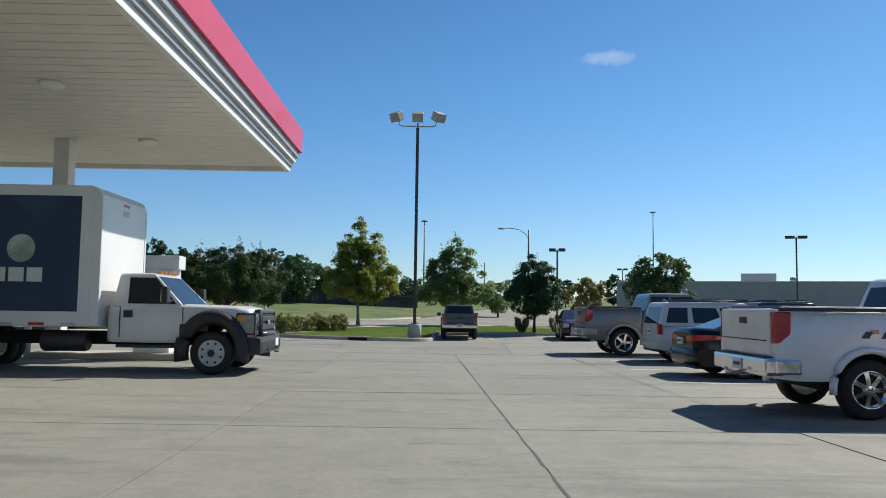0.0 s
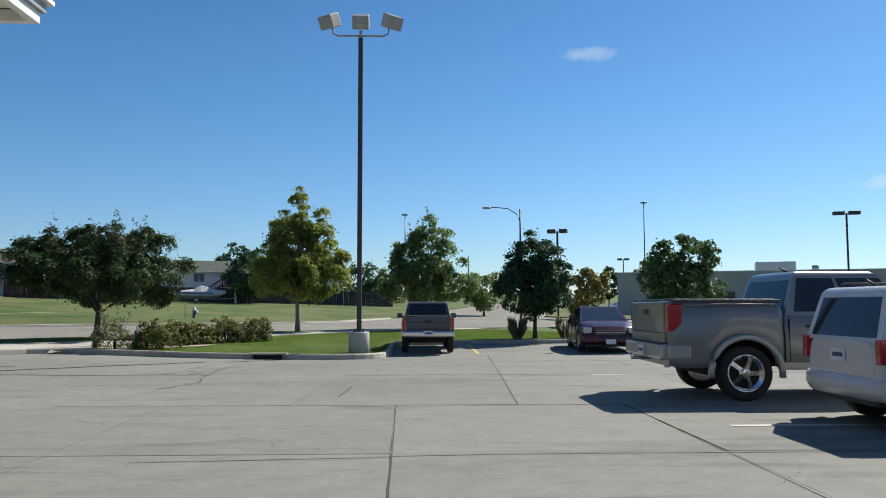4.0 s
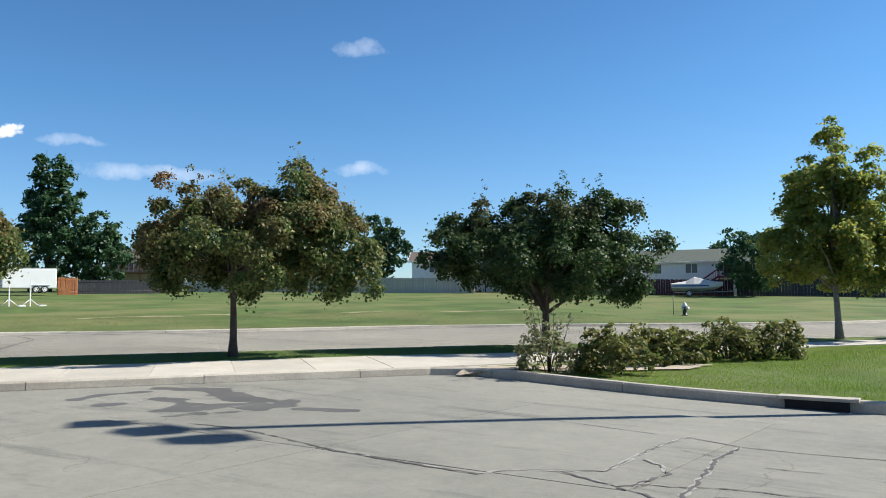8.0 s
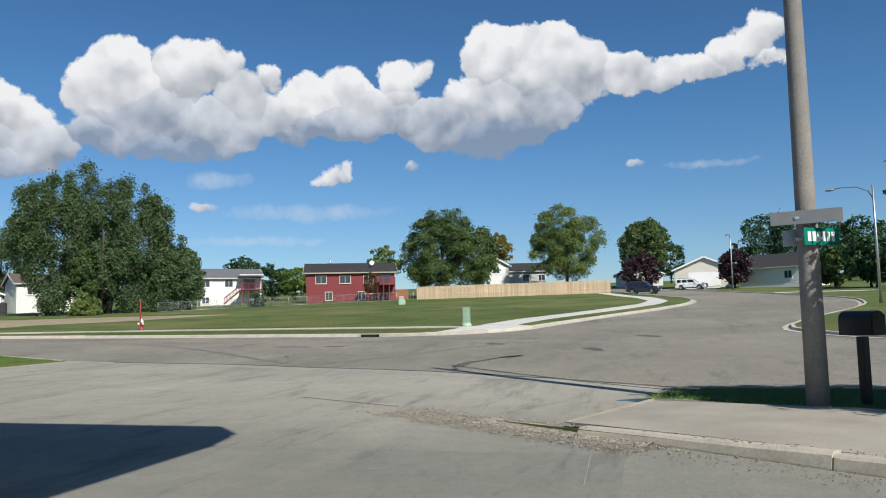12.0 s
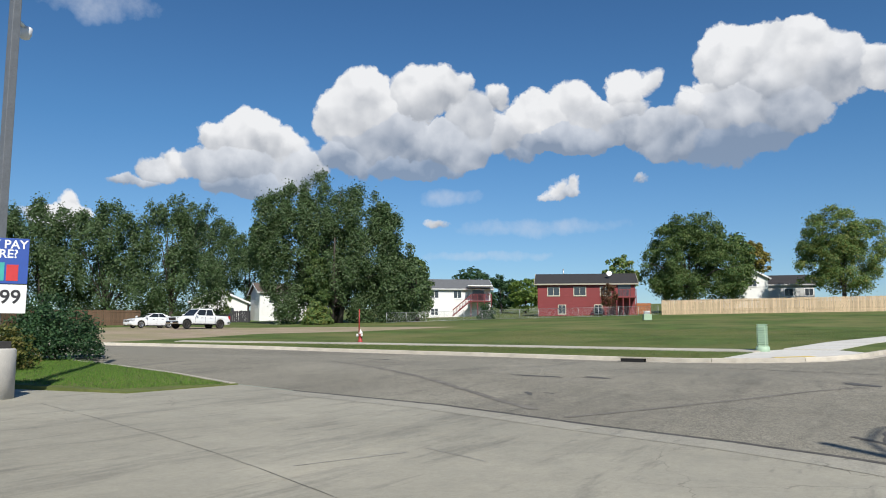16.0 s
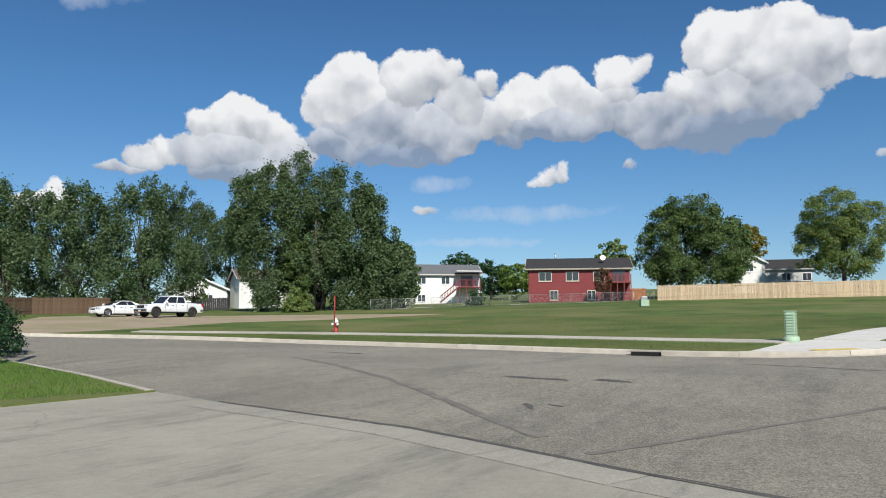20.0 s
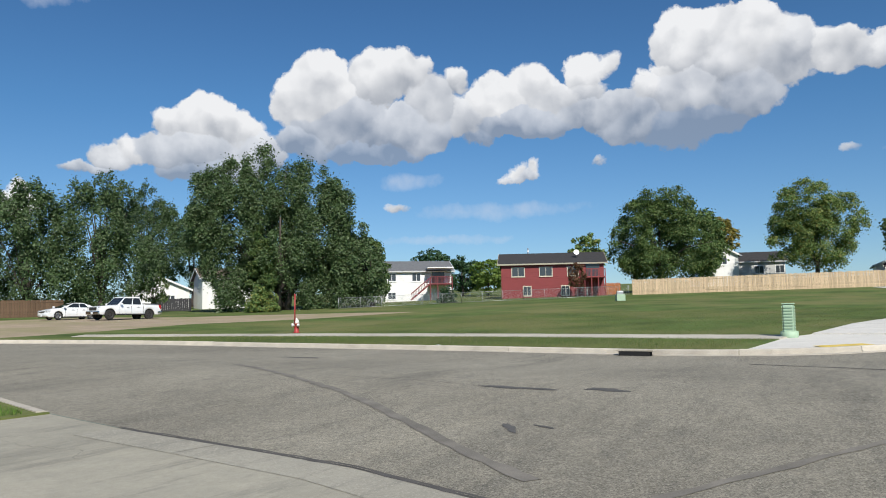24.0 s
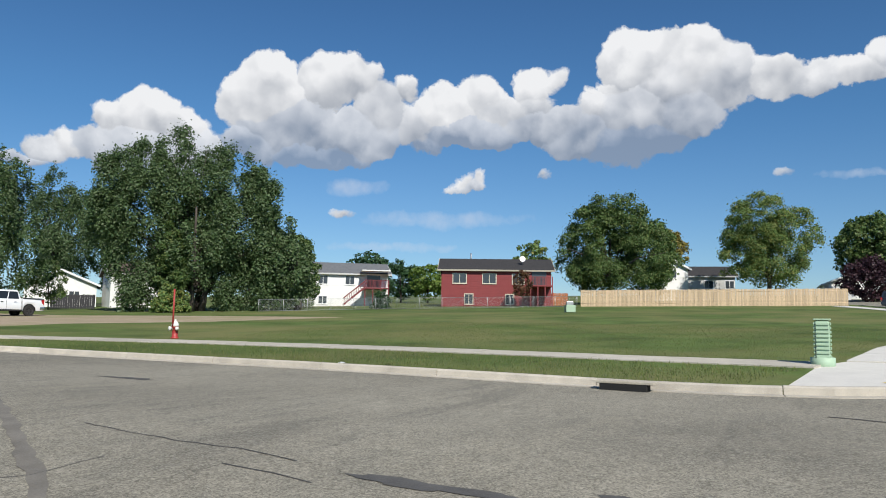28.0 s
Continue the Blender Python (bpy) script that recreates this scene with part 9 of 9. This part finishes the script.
for k, (line, half) in enumerate((([(0.68, -3), (0.585, 5), (0.475, 14), (0.36, 23.65)], 0.012), ([(2.15, 23.7), (2.455, 28.5), (2.757, 33.3), (2.985, 36.9)], 0.011), ([(3.7, 9), (3.7, 23.6)], 0.006), ([(-2.0, 19.6), (1.4, 19.85), (6, 19.85)], 0.008), ([(-0.6, 23.5), (5.5, 23.65)], 0.008),
                                 ([(-0.22, 28.95), (0.83, 28.87), (2.31, 28.81), (3.72, 28.74)], 0.007), ([(-0.25, 28.97), (-0.19, 30.4)], 0.008), ([(-7.7, 32.1), (-6.5, 32.02), (-6.13, 31.92), (-4.85, 31.67)], 0.008), ([(-4.45, 31.62), (-3.85, 31.36), (-3.3, 31.34), (-2.55, 31.42), (-1.4, 31.45)], 0.009), ([(-12.5, 32.6), (-10.9, 32.3), (-9.6, 32.1)], 0.006), ([(-3.0, 28.6), (-2.45, 28.6), (-1.3, 28.8)], 0.005), ([(-2.2, 12.5), (0.75, 12.7)], 0.006), ([(-17.2, 26.7), (-13.2, 26.6), (-10.2, 26.4)], 0.009), ([(-28.46, 5.04), (-27.75, 7.61), (-26.9, 10.46), (-26.27, 12.29), (-25.82, 13.48), (-24.5, 16.6)], 0.004))):
    seam(line, half, TAR_AND_SHADOW, pavement, 0.0035, 300 + k, 0.006, 0.35, "joint_sealant")
CRACK = surface("crack", (0.085, 0.08, 0.075), 0.95, var=0.2, scale=4, fine=0, world_space=True)
SEALED = surface("sealed_crack", (0.285, 0.275, 0.245), 0.9, var=0.1, scale=4, fine=30, world_space=True)
# a thin dark line along the run; the wide ones lie in a band of pale crumbled concrete
CRACKS = (([(-10.0, 29.2), (-9.2, 29.27), (-8.15, 29.05), (-7.25, 28.85), (-6.4, 28.78), (-5.5, 28.72)], 0.009, 0.0), ([(-7.0, 28.85), (-6.0, 28.76), (-5.5, 28.72)], 0.006, 0.026), ([(-5.5, 28.75), (-5.3, 29.05), (-4.95, 29.25), (-4.6, 29.45), (-4.6, 30.04), (-4.6, 31.0), (-4.48, 31.7)], 0.004, 0.030),
          ([(-3.87, 31.35), (-3.92, 30.6), (-3.8, 29.6), (-3.76, 29.0), (-3.66, 28.2), (-3.44, 27.3), (-3.61, 26.5), (-3.84, 26.0)], 0.008, 0.030), ([(-4.35, 30.86), (-3.9, 30.65)], 0.005, 0.0), ([(-4.95, 29.2), (-4.55, 29.05), (-4.3, 28.95), (-4.1, 29.15), (-3.8, 29.2)], 0.008, 0.02),
          ([(-4.48, 30.13), (-4.26, 29.96), (-4.1, 29.65), (-4.16, 29.3), (-4.22, 29.0)], 0.009, 0.02), ([(-3.75, 29.28), (-3.45, 29.35), (-3.0, 29.38), (-2.4, 29.6)], 0.006, 0.0), ([(-3.45, 30.38), (-2.95, 30.4)], 0.004, 0.0), ([(-4.3, 28.9), (-3.85, 28.7), (-3.5, 29.0), (-3.2, 29.15)], 0.008, 0.0),
          ([(-0.57, 24.66), (-0.52, 25.6), (-0.48, 26.34)], 0.006, 0.0), ([(5.4, 34.0), (6.0, 32.9), (6.05, 31.5)], 0.007, 0.0), ([(2.3, 31.4), (3.6, 31.6), (5.5, 31.2), (8.0, 31.4)], 0.005, 0.0))
for k, (line, half, pale) in enumerate(CRACKS):
    if pale:
        seam(line, 0.75 * pale, SEALED, pavement, 0.003, 450 + k, 0.02, 0.95, "crumbled_edge", 0.07)
    seam(line, 1.5 * half, CRACK, pavement, 0.005, 400 + k, 0.02, 0.9, "crack", 0.09)
seam([(-22.5, 21.8), (-24.2, 22.7)], 0.012, SEALED, pavement, 0.004, 433, 0.01, 0.3, "sealed_crack")
seam([(-20.05, 23.3), (-18.2, 23.35)], 0.006, SEALED, pavement, 0.004, 434, 0.003, 0.3, "sealed_crack")
seam([(-24.5, 17.9), (-23.27, 20.12)], 0.012, CRACK, pavement, 0.004, 435, 0.01, 0.3, "crack")
seam([(-3.9, 23.9), (-3.88, 25.2), (-3.84, 26.0)], 0.016, SEALED, pavement, 0.004, 430, 0.04, 0.6, "sealed_crack")
seam([(-26.07, 13.8), (-26.83, 14.1), (-27.46, 14.34)], 0.014, SEALED, pavement, 0.004, 432, 0.02, 0.5, "sealed_crack")
seam([(-27.86, 14.35), (-27.63, 14.91), (-27.41, 15.48)], 0.010, SEALED, pavement, 0.004, 436, 0.03, 0.5, "sealed_crack")
seam([(-12.35, 29.59), (-12.09, 29.57), (-12.46, 30.15), (-12.7, 30.55), (-13.2, 31.1)], 0.014, SEALED, pavement, 0.006, 437, 0.03, 0.6, "sealed_crack")


def crazing(cx, cy, rx, ry, turn, cell, seed):
    """A web of cracks round broken pieces: the joined, shaken corners of a grid, with some sides left whole."""
    rng = random.Random(seed)
    c, sn = math.cos(radians(turn)), math.sin(radians(turn))
    nodes = {}
    ni, nj = int(rx / cell) + 1, int(ry / cell) + 1
    for i in range(-ni, ni + 1):
        for j in range(-nj, nj + 1):
            u, v = (i + rng.uniform(-0.38, 0.38) + 0.5 * (j % 2)) * cell, (j + rng.uniform(-0.38, 0.38)) * cell
            if (u / rx) ** 2 + (v / ry) ** 2 < 1:
                nodes[i, j] = Vector((cx + c * u - sn * v, cy + sn * u + c * v))
    bm = bmesh.new()
    for (i, j), a in nodes.items():
        for step in ((1, 0), (0, 1)):
            b = nodes.get((i + step[0], j + step[1]))
            if b is None or rng.random() < 0.34:
                continue
            line = [a.lerp(b, f) + (Vector((rng.uniform(-1, 1), rng.uniform(-1, 1))) * cell * 0.10 if 0 < f < 1 else Vector((0, 0))) for f in (0, 0.3, 0.6, 1)]
            half = rng.choice((0.003, 0.005, 0.008, 0.013))
            prev = None
            for k, q in enumerate(line):
                d = (line[min(k + 1, 3)] - line[max(k - 1, 0)]).normalized()
                w = half * rng.uniform(0.5, 1.2)
                pair = [bm.verts.new((q.x + sg * -d.y * w, q.y + sg * d.x * w, drape(q.x, q.y) + 0.0045)) for sg in (1, -1)]
                if prev:
                    bm.faces.new((prev[0], prev[1], pair[1], pair[0]))
                prev = pair
    return part("crazing", bm, CRACK, pavement)


for k, (x, y, rx, ry, turn, cell) in enumerate(((-4.1, 29.0, 0.5, 0.3, 10, 0.30), (1.45, 31.9, 1.2, 0.30, -6, 0.30), (5.9, 31.6, 1.6, 0.30, 0, 0.40))):
    crazing(x, y, rx, ry, turn, cell, k + 1)
# pale gutter where the apron meets the street
GUTTER_MAT = paving("gutter_concrete", (0.345, 0.325, 0.265), (0.37, 0.35, 0.29), 50, 0.05, 0.7, 0.88, (0.3, 0.95), 0.12, 0.5)
GUTTER = along(EDGE_NEAR[-9:], 1.6)
for k in range(len(GUTTER) - 1):
    a, b = GUTTER[k], GUTTER[k + 1]
    d = (b - a).normalized()
    off = Vector((d.y, -d.x)) * 0.34
    part("gutter_slab", strip_mesh([a + off + d * 0.012, b + off - d * 0.012], 0.31, 0.004), GUTTER_MAT, pavement)
WORN_SEAM = surface("worn_seam", (0.165, 0.152, 0.128), 0.92, var=0.25, scale=2.0, fine=45, bump=0.4, world_space=True)
# fifth and sixth strips paint the pole's and lamp arm's shadow in tar colour
for k, (line, half) in enumerate((([(-41.0, 2.0), (-39.4, 4.7), (-38.3, 6.4), (-37.2, 8.1), (-36.0, 9.7), (-34.7, 11.2), (-33.6, 12.4), (-32.4, 13.8)], 0.085), ([(-31.6, 14.7), (-32.68, 15.25), (-33.86, 15.86), (-35.37, 16.69), (-37.4, 17.9), (-38.4, 18.6)], 0.06), ([(-44.7, 14.2), (-43.56, 17.0), (-42.7, 19.5), (-40.5, 23.5)], 0.04),
                                 (EDGE_NEAR[-9:], 0.028), ([(-31.4, 18.9), (-28.8, 21.1), (-27.6, 22.2), (-26.8, 23.0), (-25.6, 24.2)], 0.045), ([(-31.0, 19.3), (-32.2, 19.3), (-33.5, 19.7), (-34.6, 20.3)], 0.04), ([(-24, 33), (-29, 37.5), (-31, 38)], 0.025), ([(-39.27, 6.23), (-39.02, 7.25), (-38.86, 8.0), (-38.79, 8.87), (-38.56, 9.7)], 0.008), ([(-38.21, 9.15), (-38.09, 9.8), (-37.96, 10.27)], 0.009), ([(-36.85, 7.61), (-37.23, 7.96), (-38.0, 7.95)], 0.007))):
    seam(line, half, WORN_SEAM if half > 0.045 else TAR_AND_SHADOW, road, 0.006, 500 + k, 0.02, 0.3)


def blot(x, y, rx, ry, turn, mat, parent, seed, dz=0.005, name="patch"):
    rng = random.Random(seed)
    bm = bmesh.new()
    c, s = math.cos(radians(turn)), math.sin(radians(turn))
    ph = [rng.uniform(0, math.tau) for _ in range(4)]
    ring = []
    for k in range(34):
        a = k * math.tau / 34
        r = 1 + 0.20 * math.sin(2 * a + ph[0]) + 0.16 * math.sin(3 * a + ph[3]) + 0.14 * math.sin(5 * a + ph[1]) + 0.09 * math.sin(11 * a + ph[2])
        pair = []
        for f in (1.0, 0.55):
            u, v = f * rx * r * math.cos(a), f * ry * r * math.sin(a)
            px, py = x + c * u - s * v, y + s * u + c * v
            pair.append(bm.verts.new((px, py, drape(px, py) + dz)))
        ring.append(pair)
    mid = bm.verts.new((x, y, drape(x, y) + dz))
    for (a, b), (a2, b2) in zip(ring, ring[1:] + ring[:1]):
        bm.faces.new((a, a2, b2, b))
        bm.faces.new((b, b2, mid))
    return part(name, bm, mat, parent)


for k, (x, y, rx, ry, a) in enumerate(((-39.1, 18.6, 0.5, 0.22, 40), (-38.2, 11.15, 0.66, 0.13, 82), (-38.3, 12.75, 0.34, 0.17, 80), (-44.6, 1.3, 0.62, 0.17, 85), (-34.9, 12.5, 0.30, 0.07, 30), (-35.1, 12.9, 0.16, 0.05, 60), (-43, 24, 1.2, 0.2, 30), (-36.5, 22.3, 0.9, 0.18, 20))):
    blot(x, y, rx, ry, a, PATCHING, road, 600 + k, 0.006)
# water spilt on the slabs: runs and drops with ragged edges
RUNS = ((-13.76, 31.50, -13.18, 31.72, 0.16), (-13.18, 31.72, -12.73, 31.91, 0.20), (-12.73, 31.91, -12.06, 31.55, 0.22), (-12.06, 31.55, -11.29, 31.24, 0.24), (-11.29, 31.24, -10.43, 31.36, 0.17), (-12.59, 30.57, -12.10, 30.61, 0.15), (-12.10, 30.61, -11.60, 30.42, 0.13), (-11.60, 30.42, -11.29, 29.90, 0.12), (-11.37, 29.78, -11.06, 30.08, 0.12), (-11.08, 30.10, -11.00, 30.74, 0.20), (-10.63, 30.59, -10.23, 30.56, 0.16), (-10.74, 31.01, -10.34, 30.92, 0.13), (-10.31, 30.88, -10.08, 31.00, 0.12), (-13.63, 29.85, -13.74, 30.33, 0.14), (-13.77, 30.44, -13.56, 31.05, 0.08), (-12.66, 29.71, -12.57, 29.94, 0.10), (-10.82, 29.48, -10.74, 29.56, 0.10), (-10.66, 29.83, -10.53, 29.85, 0.09), (-10.43, 30.00, -10.30, 30.23, 0.07), (-9.75, 30.9, -9.0, 31.2, 0.10))


def wet_depth(x, y):
    best = -9.0
    for ax, ay, bx, by, r in RUNS:
        dx, dy = bx - ax, by - ay
        f = max(0.0, min(1.0, ((x - ax) * dx + (y - ay) * dy) / (dx * dx + dy * dy + 1e-9)))
        best = max(best, r - math.hypot(x - ax - f * dx, y - ay - f * dy))
    n = noise.noise((x * 3.1, y * 3.1, 0.4)) * 0.14 + noise.noise((x * 9.0, y * 9.0, 2.0)) * 0.045
    return best + 0.03 + n


def wet_sheet(x0, x1, y0, y1, step):
    bm = bmesh.new()
    nx, ny = int((x1 - x0) / step), int((y1 - y0) / step)
    val = [[wet_depth(x0 + i * step, y0 + j * step) for j in range(ny + 1)] for i in range(nx + 1)]
    for i in range(nx):
        for j in range(ny):
            for tri in (((0, 0), (1, 0), (1, 1)), ((0, 0), (1, 1), (0, 1))):
                c = [(x0 + (i + a) * step, y0 + (j + b) * step, val[i + a][j + b]) for a, b in tri]
                out = []
                for (ax, ay, av), (bx, by, bv) in zip(c, c[1:] + c[:1]):
                    if av > 0:
                        out.append((ax, ay))
                    if (av > 0) != (bv > 0):
                        f = av / (av - bv)
                        out.append((ax + (bx - ax) * f, ay + (by - ay) * f))
                if len(out) > 2:
                    bm.faces.new([bm.verts.new((x, y, drape(x, y) + 0.002)) for x, y in out])
    bmesh.ops.remove_doubles(bm, verts=bm.verts, dist=0.0005)
    return part("wet_stain", bm, WET, pavement)


wet_sheet(-15.6, -7.6, 28.8, 33.4, 0.06)
part("kerb_footing", strip_mesh(along([W(4.2, 30.55), W(6.0, 30.55), W(7.0, 30.6)], 0.25), 0.24, 0.012), KERB, pavement)
puddle = surface("puddle_water", (0.022, 0.021, 0.02), 0.09, var=0.05, scale=3, fine=0, world_space=True)
for k, (x, y, rx, ry, a) in enumerate(((-24.2, 23.8, 0.34, 0.20, 100),)):
    blot(x, y, rx, ry, a, puddle, pavement, 660 + k, 0.006, "puddle")
for k, y in enumerate((28.6, 21.5, 18.3, 15.0, 8.9)):
    part("parking_line", strip_mesh(along([(4.4, y), (8.6, y)], 0.8), 0.05, 0.006, 0.1, random.Random(k)), PAINT_LINE, pavement)
part("parking_line", strip_mesh(along([(2.75, 37.6), (2.75, 42.4)], 0.8), 0.05, 0.006, 0.1, random.Random(9)), PAINT_YELLOW, pavement)

litter = thing("litter", "crumpled white paper litter lying against the kerb", "litter", -49.38, 3.46, None, 30)
bm = bmesh.new()
bmesh.ops.create_icosphere(bm, subdivisions=2, radius=0.16, matrix=Matrix.Diagonal((1.5, 0.8, 0.45, 1)))
for v in bm.verts:
    v.co *= 1 + 0.35 * noise.noise(v.co * 14)
    v.co.z = max(v.co.z + 0.05, 0.003)
part("sheet", bm, WHITE_PAINT, litter)

# storm drains in the kerbs
for x, y, turn, w in ((-47.0, 10.93, 80, 0.9), (-36.8, 31.75, 28, 0.8), (-3.68, 35.27, -3, 0.86)):
    d = thing("storm_drain", "dark storm drain slot in the kerb", "storm drain", x, y, ground_z(x, y), turn)
    # a solid near-black block paints the shade inside the slot
    part("opening", box(-w / 2, w / 2, -0.03, 0.19, -0.02, 0.125, 0.006), UNDER, d)
    part("hood", box(-w / 2 - 0.12, w / 2 + 0.12, -0.035, 0.24, 0.125, 0.175, 0.012), KERB, d)

# crumbled kerb end: loose stones
def stones(count, lo, hi, spread, seed):
    """Angular chips strewn along the kerb line: along-street from lo to hi, across-street by spread."""
    rng = np.random.default_rng(seed)
    sx, nx = rng.uniform(lo[0], hi[0], count), rng.uniform(lo[1], hi[1], count) + rng.normal(size=count) * spread
    x, y = 0.6 * sx - 0.8 * nx, 0.8 * sx + 0.6 * nx
    r = rng.uniform(0.003, 0.0085, count) * np.where(rng.random(count) < 0.06, 2.2, 1.0)
    z = np.array([ground_z(a, b) + (0.13 * settle(a, b) if n > 30.62 and s0 > 4.6 else 0.0) for a, b, n, s0 in zip(x, y, nx, sx)])
    corner = np.array([(1, 0, 0), (-1, 0, 0), (0, 1, 0), (0, -1, 0), (0, 0, 1), (0, 0, -1)], float)
    q = corner[None] * (rng.uniform(0.6, 1.4, (count, 6, 1)) * r[:, None, None]) * np.array([1.3, 1.3, 0.75])
    a = rng.uniform(0, math.tau, count)
    px = q[:, :, 0] * np.cos(a)[:, None] - q[:, :, 1] * np.sin(a)[:, None] + x[:, None]
    py = q[:, :, 0] * np.sin(a)[:, None] + q[:, :, 1] * np.cos(a)[:, None] + y[:, None]
    pts = np.stack([px, py, q[:, :, 2] + (z + r * 0.3)[:, None]], 2).reshape(-1, 3)
    tri = np.array([(0, 2, 4), (2, 1, 4), (1, 3, 4), (3, 0, 4), (2, 0, 5), (1, 2, 5), (3, 1, 5), (0, 3, 5)])
    return pts, (np.arange(count)[:, None, None] * 6 + tri[None]).reshape(-1, 3)


chips = [stones(9000, (2.6, 29.95), (7.2, 30.75), 0.10, 8), stones(1500, (1.6, 30.0), (9.5, 30.6), 0.16, 9), stones(500, (4.6, 30.55), (10.5, 30.75), 0.08, 10)]
first, points, corners = 0, [], []
for p, f in chips:
    points.append(p)
    corners.append(f + first)
    first += len(p)
tagged(new("gravel", mesh_from("gravel", np.concatenate(points), np.concatenate(corners), GRAVEL)), "loose crumbled concrete stones along the broken kerb", "gravel", kind="stuff")

# ---- grass ----


def blades(name, label, polys, per_m2, tall, width, mat, seed, dz=0.10, skip=None):
    rng = np.random.default_rng(seed)
    allp = []
    for poly in polys:
        P = np.array(poly)
        lo, hi = P.min(0), P.max(0)
        n = int((hi - lo).prod() * per_m2)
        q = rng.uniform(lo, hi, (n, 2))
        inn = np.zeros(n, bool)
        for (x0, y0), (x1, y1) in zip(poly, list(poly[1:]) + [poly[0]]):
            if y0 == y1:
                continue
            cond = ((y0 > q[:, 1]) != (y1 > q[:, 1])) & (q[:, 0] < (x1 - x0) * (q[:, 1] - y0) / (y1 - y0) + x0)
            inn ^= cond
        allp.append(q[inn])
    q = np.concatenate(allp)
    # thin and thick patches
    w = np.sin(q[:, 0] * 1.7 + np.sin(q[:, 1] * 1.3) * 2) * np.sin(q[:, 1] * 2.1 + 0.7)
    q = q[rng.random(len(q)) < 0.72 + 0.28 * w]
    z = np.array([ground_z(a, b) + dz * settle(a, b) for a, b in q]) - 0.012
    n = len(q)
    a = rng.uniform(0, math.tau, n)
    h = tall * rng.uniform(0.5, 1.25, n)
    lean = h * rng.uniform(0.1, 0.7, n)
    b = a + rng.uniform(-1, 1, n)
    dx, dy = np.cos(a) * width / 2, np.sin(a) * width / 2
    p0 = np.stack([q[:, 0] - dx, q[:, 1] - dy, z], 1)
    p1 = np.stack([q[:, 0] + dx, q[:, 1] + dy, z], 1)
    p2 = np.stack([q[:, 0] + np.sin(b) * lean, q[:, 1] + np.cos(b) * lean, z + h], 1)
    pts = np.stack([p0, p1, p2], 1).reshape(-1, 3)
    faces = np.arange(3 * n).reshape(-1, 3)
    return tagged(new(name, mesh_from(name, pts, faces, mat)), label, "grass", kind="stuff")


VERGE = [W(4.4, 33.85), W(14, 33.85), W(22.3, 33.85), W(26, 33.4), W(30, 33.35), W(32, 35.3), W(26.5, 36.1), W(18.4, 36.8), W(12, 37.0), W(6.4, 36.1), (-25.6, 24.3)]
CORNER = [(-8.0, 36.2), (-6, 35.75), (-3.5, 35.5), (-1.2, 35.6), (-0.45, 36.3), (-0.3, 38), (-0.3, 42.2), (0.5, 42.95), (6.0, 42.65), (7.5, 43.2), (7.9, 46), (7.9, 50), (4.6, 53.8), W(42, 31.1), W(34, 31.8), W(26.5, 31.1)]
POINT = [(-33.4, 4.8), (-30.9, 4.0), (-30.1, 1.2), (-29.9, -8), (-34, -12), (-36.3, -11.5), (-36.0, -4.7)]
DRY = surface("dry_grass", (0.30, 0.25, 0.13), 0.95, var=0.25, scale=1.2, fine=14, bump=0.6, world_space=True, tint=(0.17, 0.17, 0.07))
for k, (x, y, rx, ry) in enumerate(((-37.2, 48.3, 1.6, 0.7), (-36.2, 51.2, 1.2, 0.5), (-31.2, 58.2, 1.4, 0.5), (-26.7, 62.8, 1.6, 0.5), (-25.2, 65.8, 1.3, 0.5), (-38.4, 45.6, 0.9, 0.4), (-34.6, 54.6, 0.9, 0.3))):
    blot(x, y, rx, ry, 55 + 12 * (k % 3), DRY, ground, 680 + k, 0.012, "bare_patch")
MULCH = surface("bed_gravel", (0.38, 0.32, 0.24), 0.95, var=0.3, scale=9, fine=30, bump=0.7, world_space=True)
for k, (s_, n_, rx, ry) in enumerate(((24.6, 29.7, 1.5, 0.55), (26.6, 29.3, 1.5, 0.6))):
    blot(*W(s_, n_), rx, ry, 40 + 8 * k, MULCH, ground, 690 + k, 0.03 + 0.004 * k, "gravel_bed")
blades("grass", "bright green mown verge grass beside the footpath", [VERGE], 1500, 0.05, 0.012, BLADES, 1)
blades("grass", "bright green lawn grass on the lot corner", [CORNER], 2200, 0.045, 0.011, BLADES_LUSH, 2)
blades("grass", "green lawn grass on the point by the driveway", [POINT], 1000, 0.07, 0.016, BLADES, 3)
FAR_VERGE = [p for p in EDGE_FAR if -50 < p[0] < -47.0 and -13 < p[1] < 13.6]
FAR_VERGE = [(p[0] - 0.2, p[1]) for p in FAR_VERGE] + [(-51.9, 14.1)] + [p for p in FARWALK_IN[::-1] if -12.5 < p[1] < 14]
blades("grass", "mown verge grass between kerb and far footpath", [FAR_VERGE], 230, 0.07, 0.02, BLADES_DRY, 4)
blades("grass", "mown lawn grass beyond the far footpath", [[(-55.2, -7), (-55.7, 0.1), (-55.1, 6.3), (-53.7, 14.6), (-54.5, 14.9), (-60.0, 16.1), (-66.9, 18.8), (-74, 21.3), (-76, 10), (-76, -6), (-66, -9.5)]], 120, 0.05, 0.024, BLADES_DRY, 5)
blades("grass", "mown lawn grass of the island", [[(-41.5, 29.9), (-38, 31.5), (-35.1, 33.5), W(9.7, 48.9), W(18.4, 47.7), W(24, 47.9), W(31, 47.2), W(40, 44.6), W(40, 56), W(24, 62), W(8, 62), (-60, 44), (-58, 35.2), (-50, 31.2), (-45, 29.6)]], 130, 0.045, 0.022, BLADES_DRY, 6)
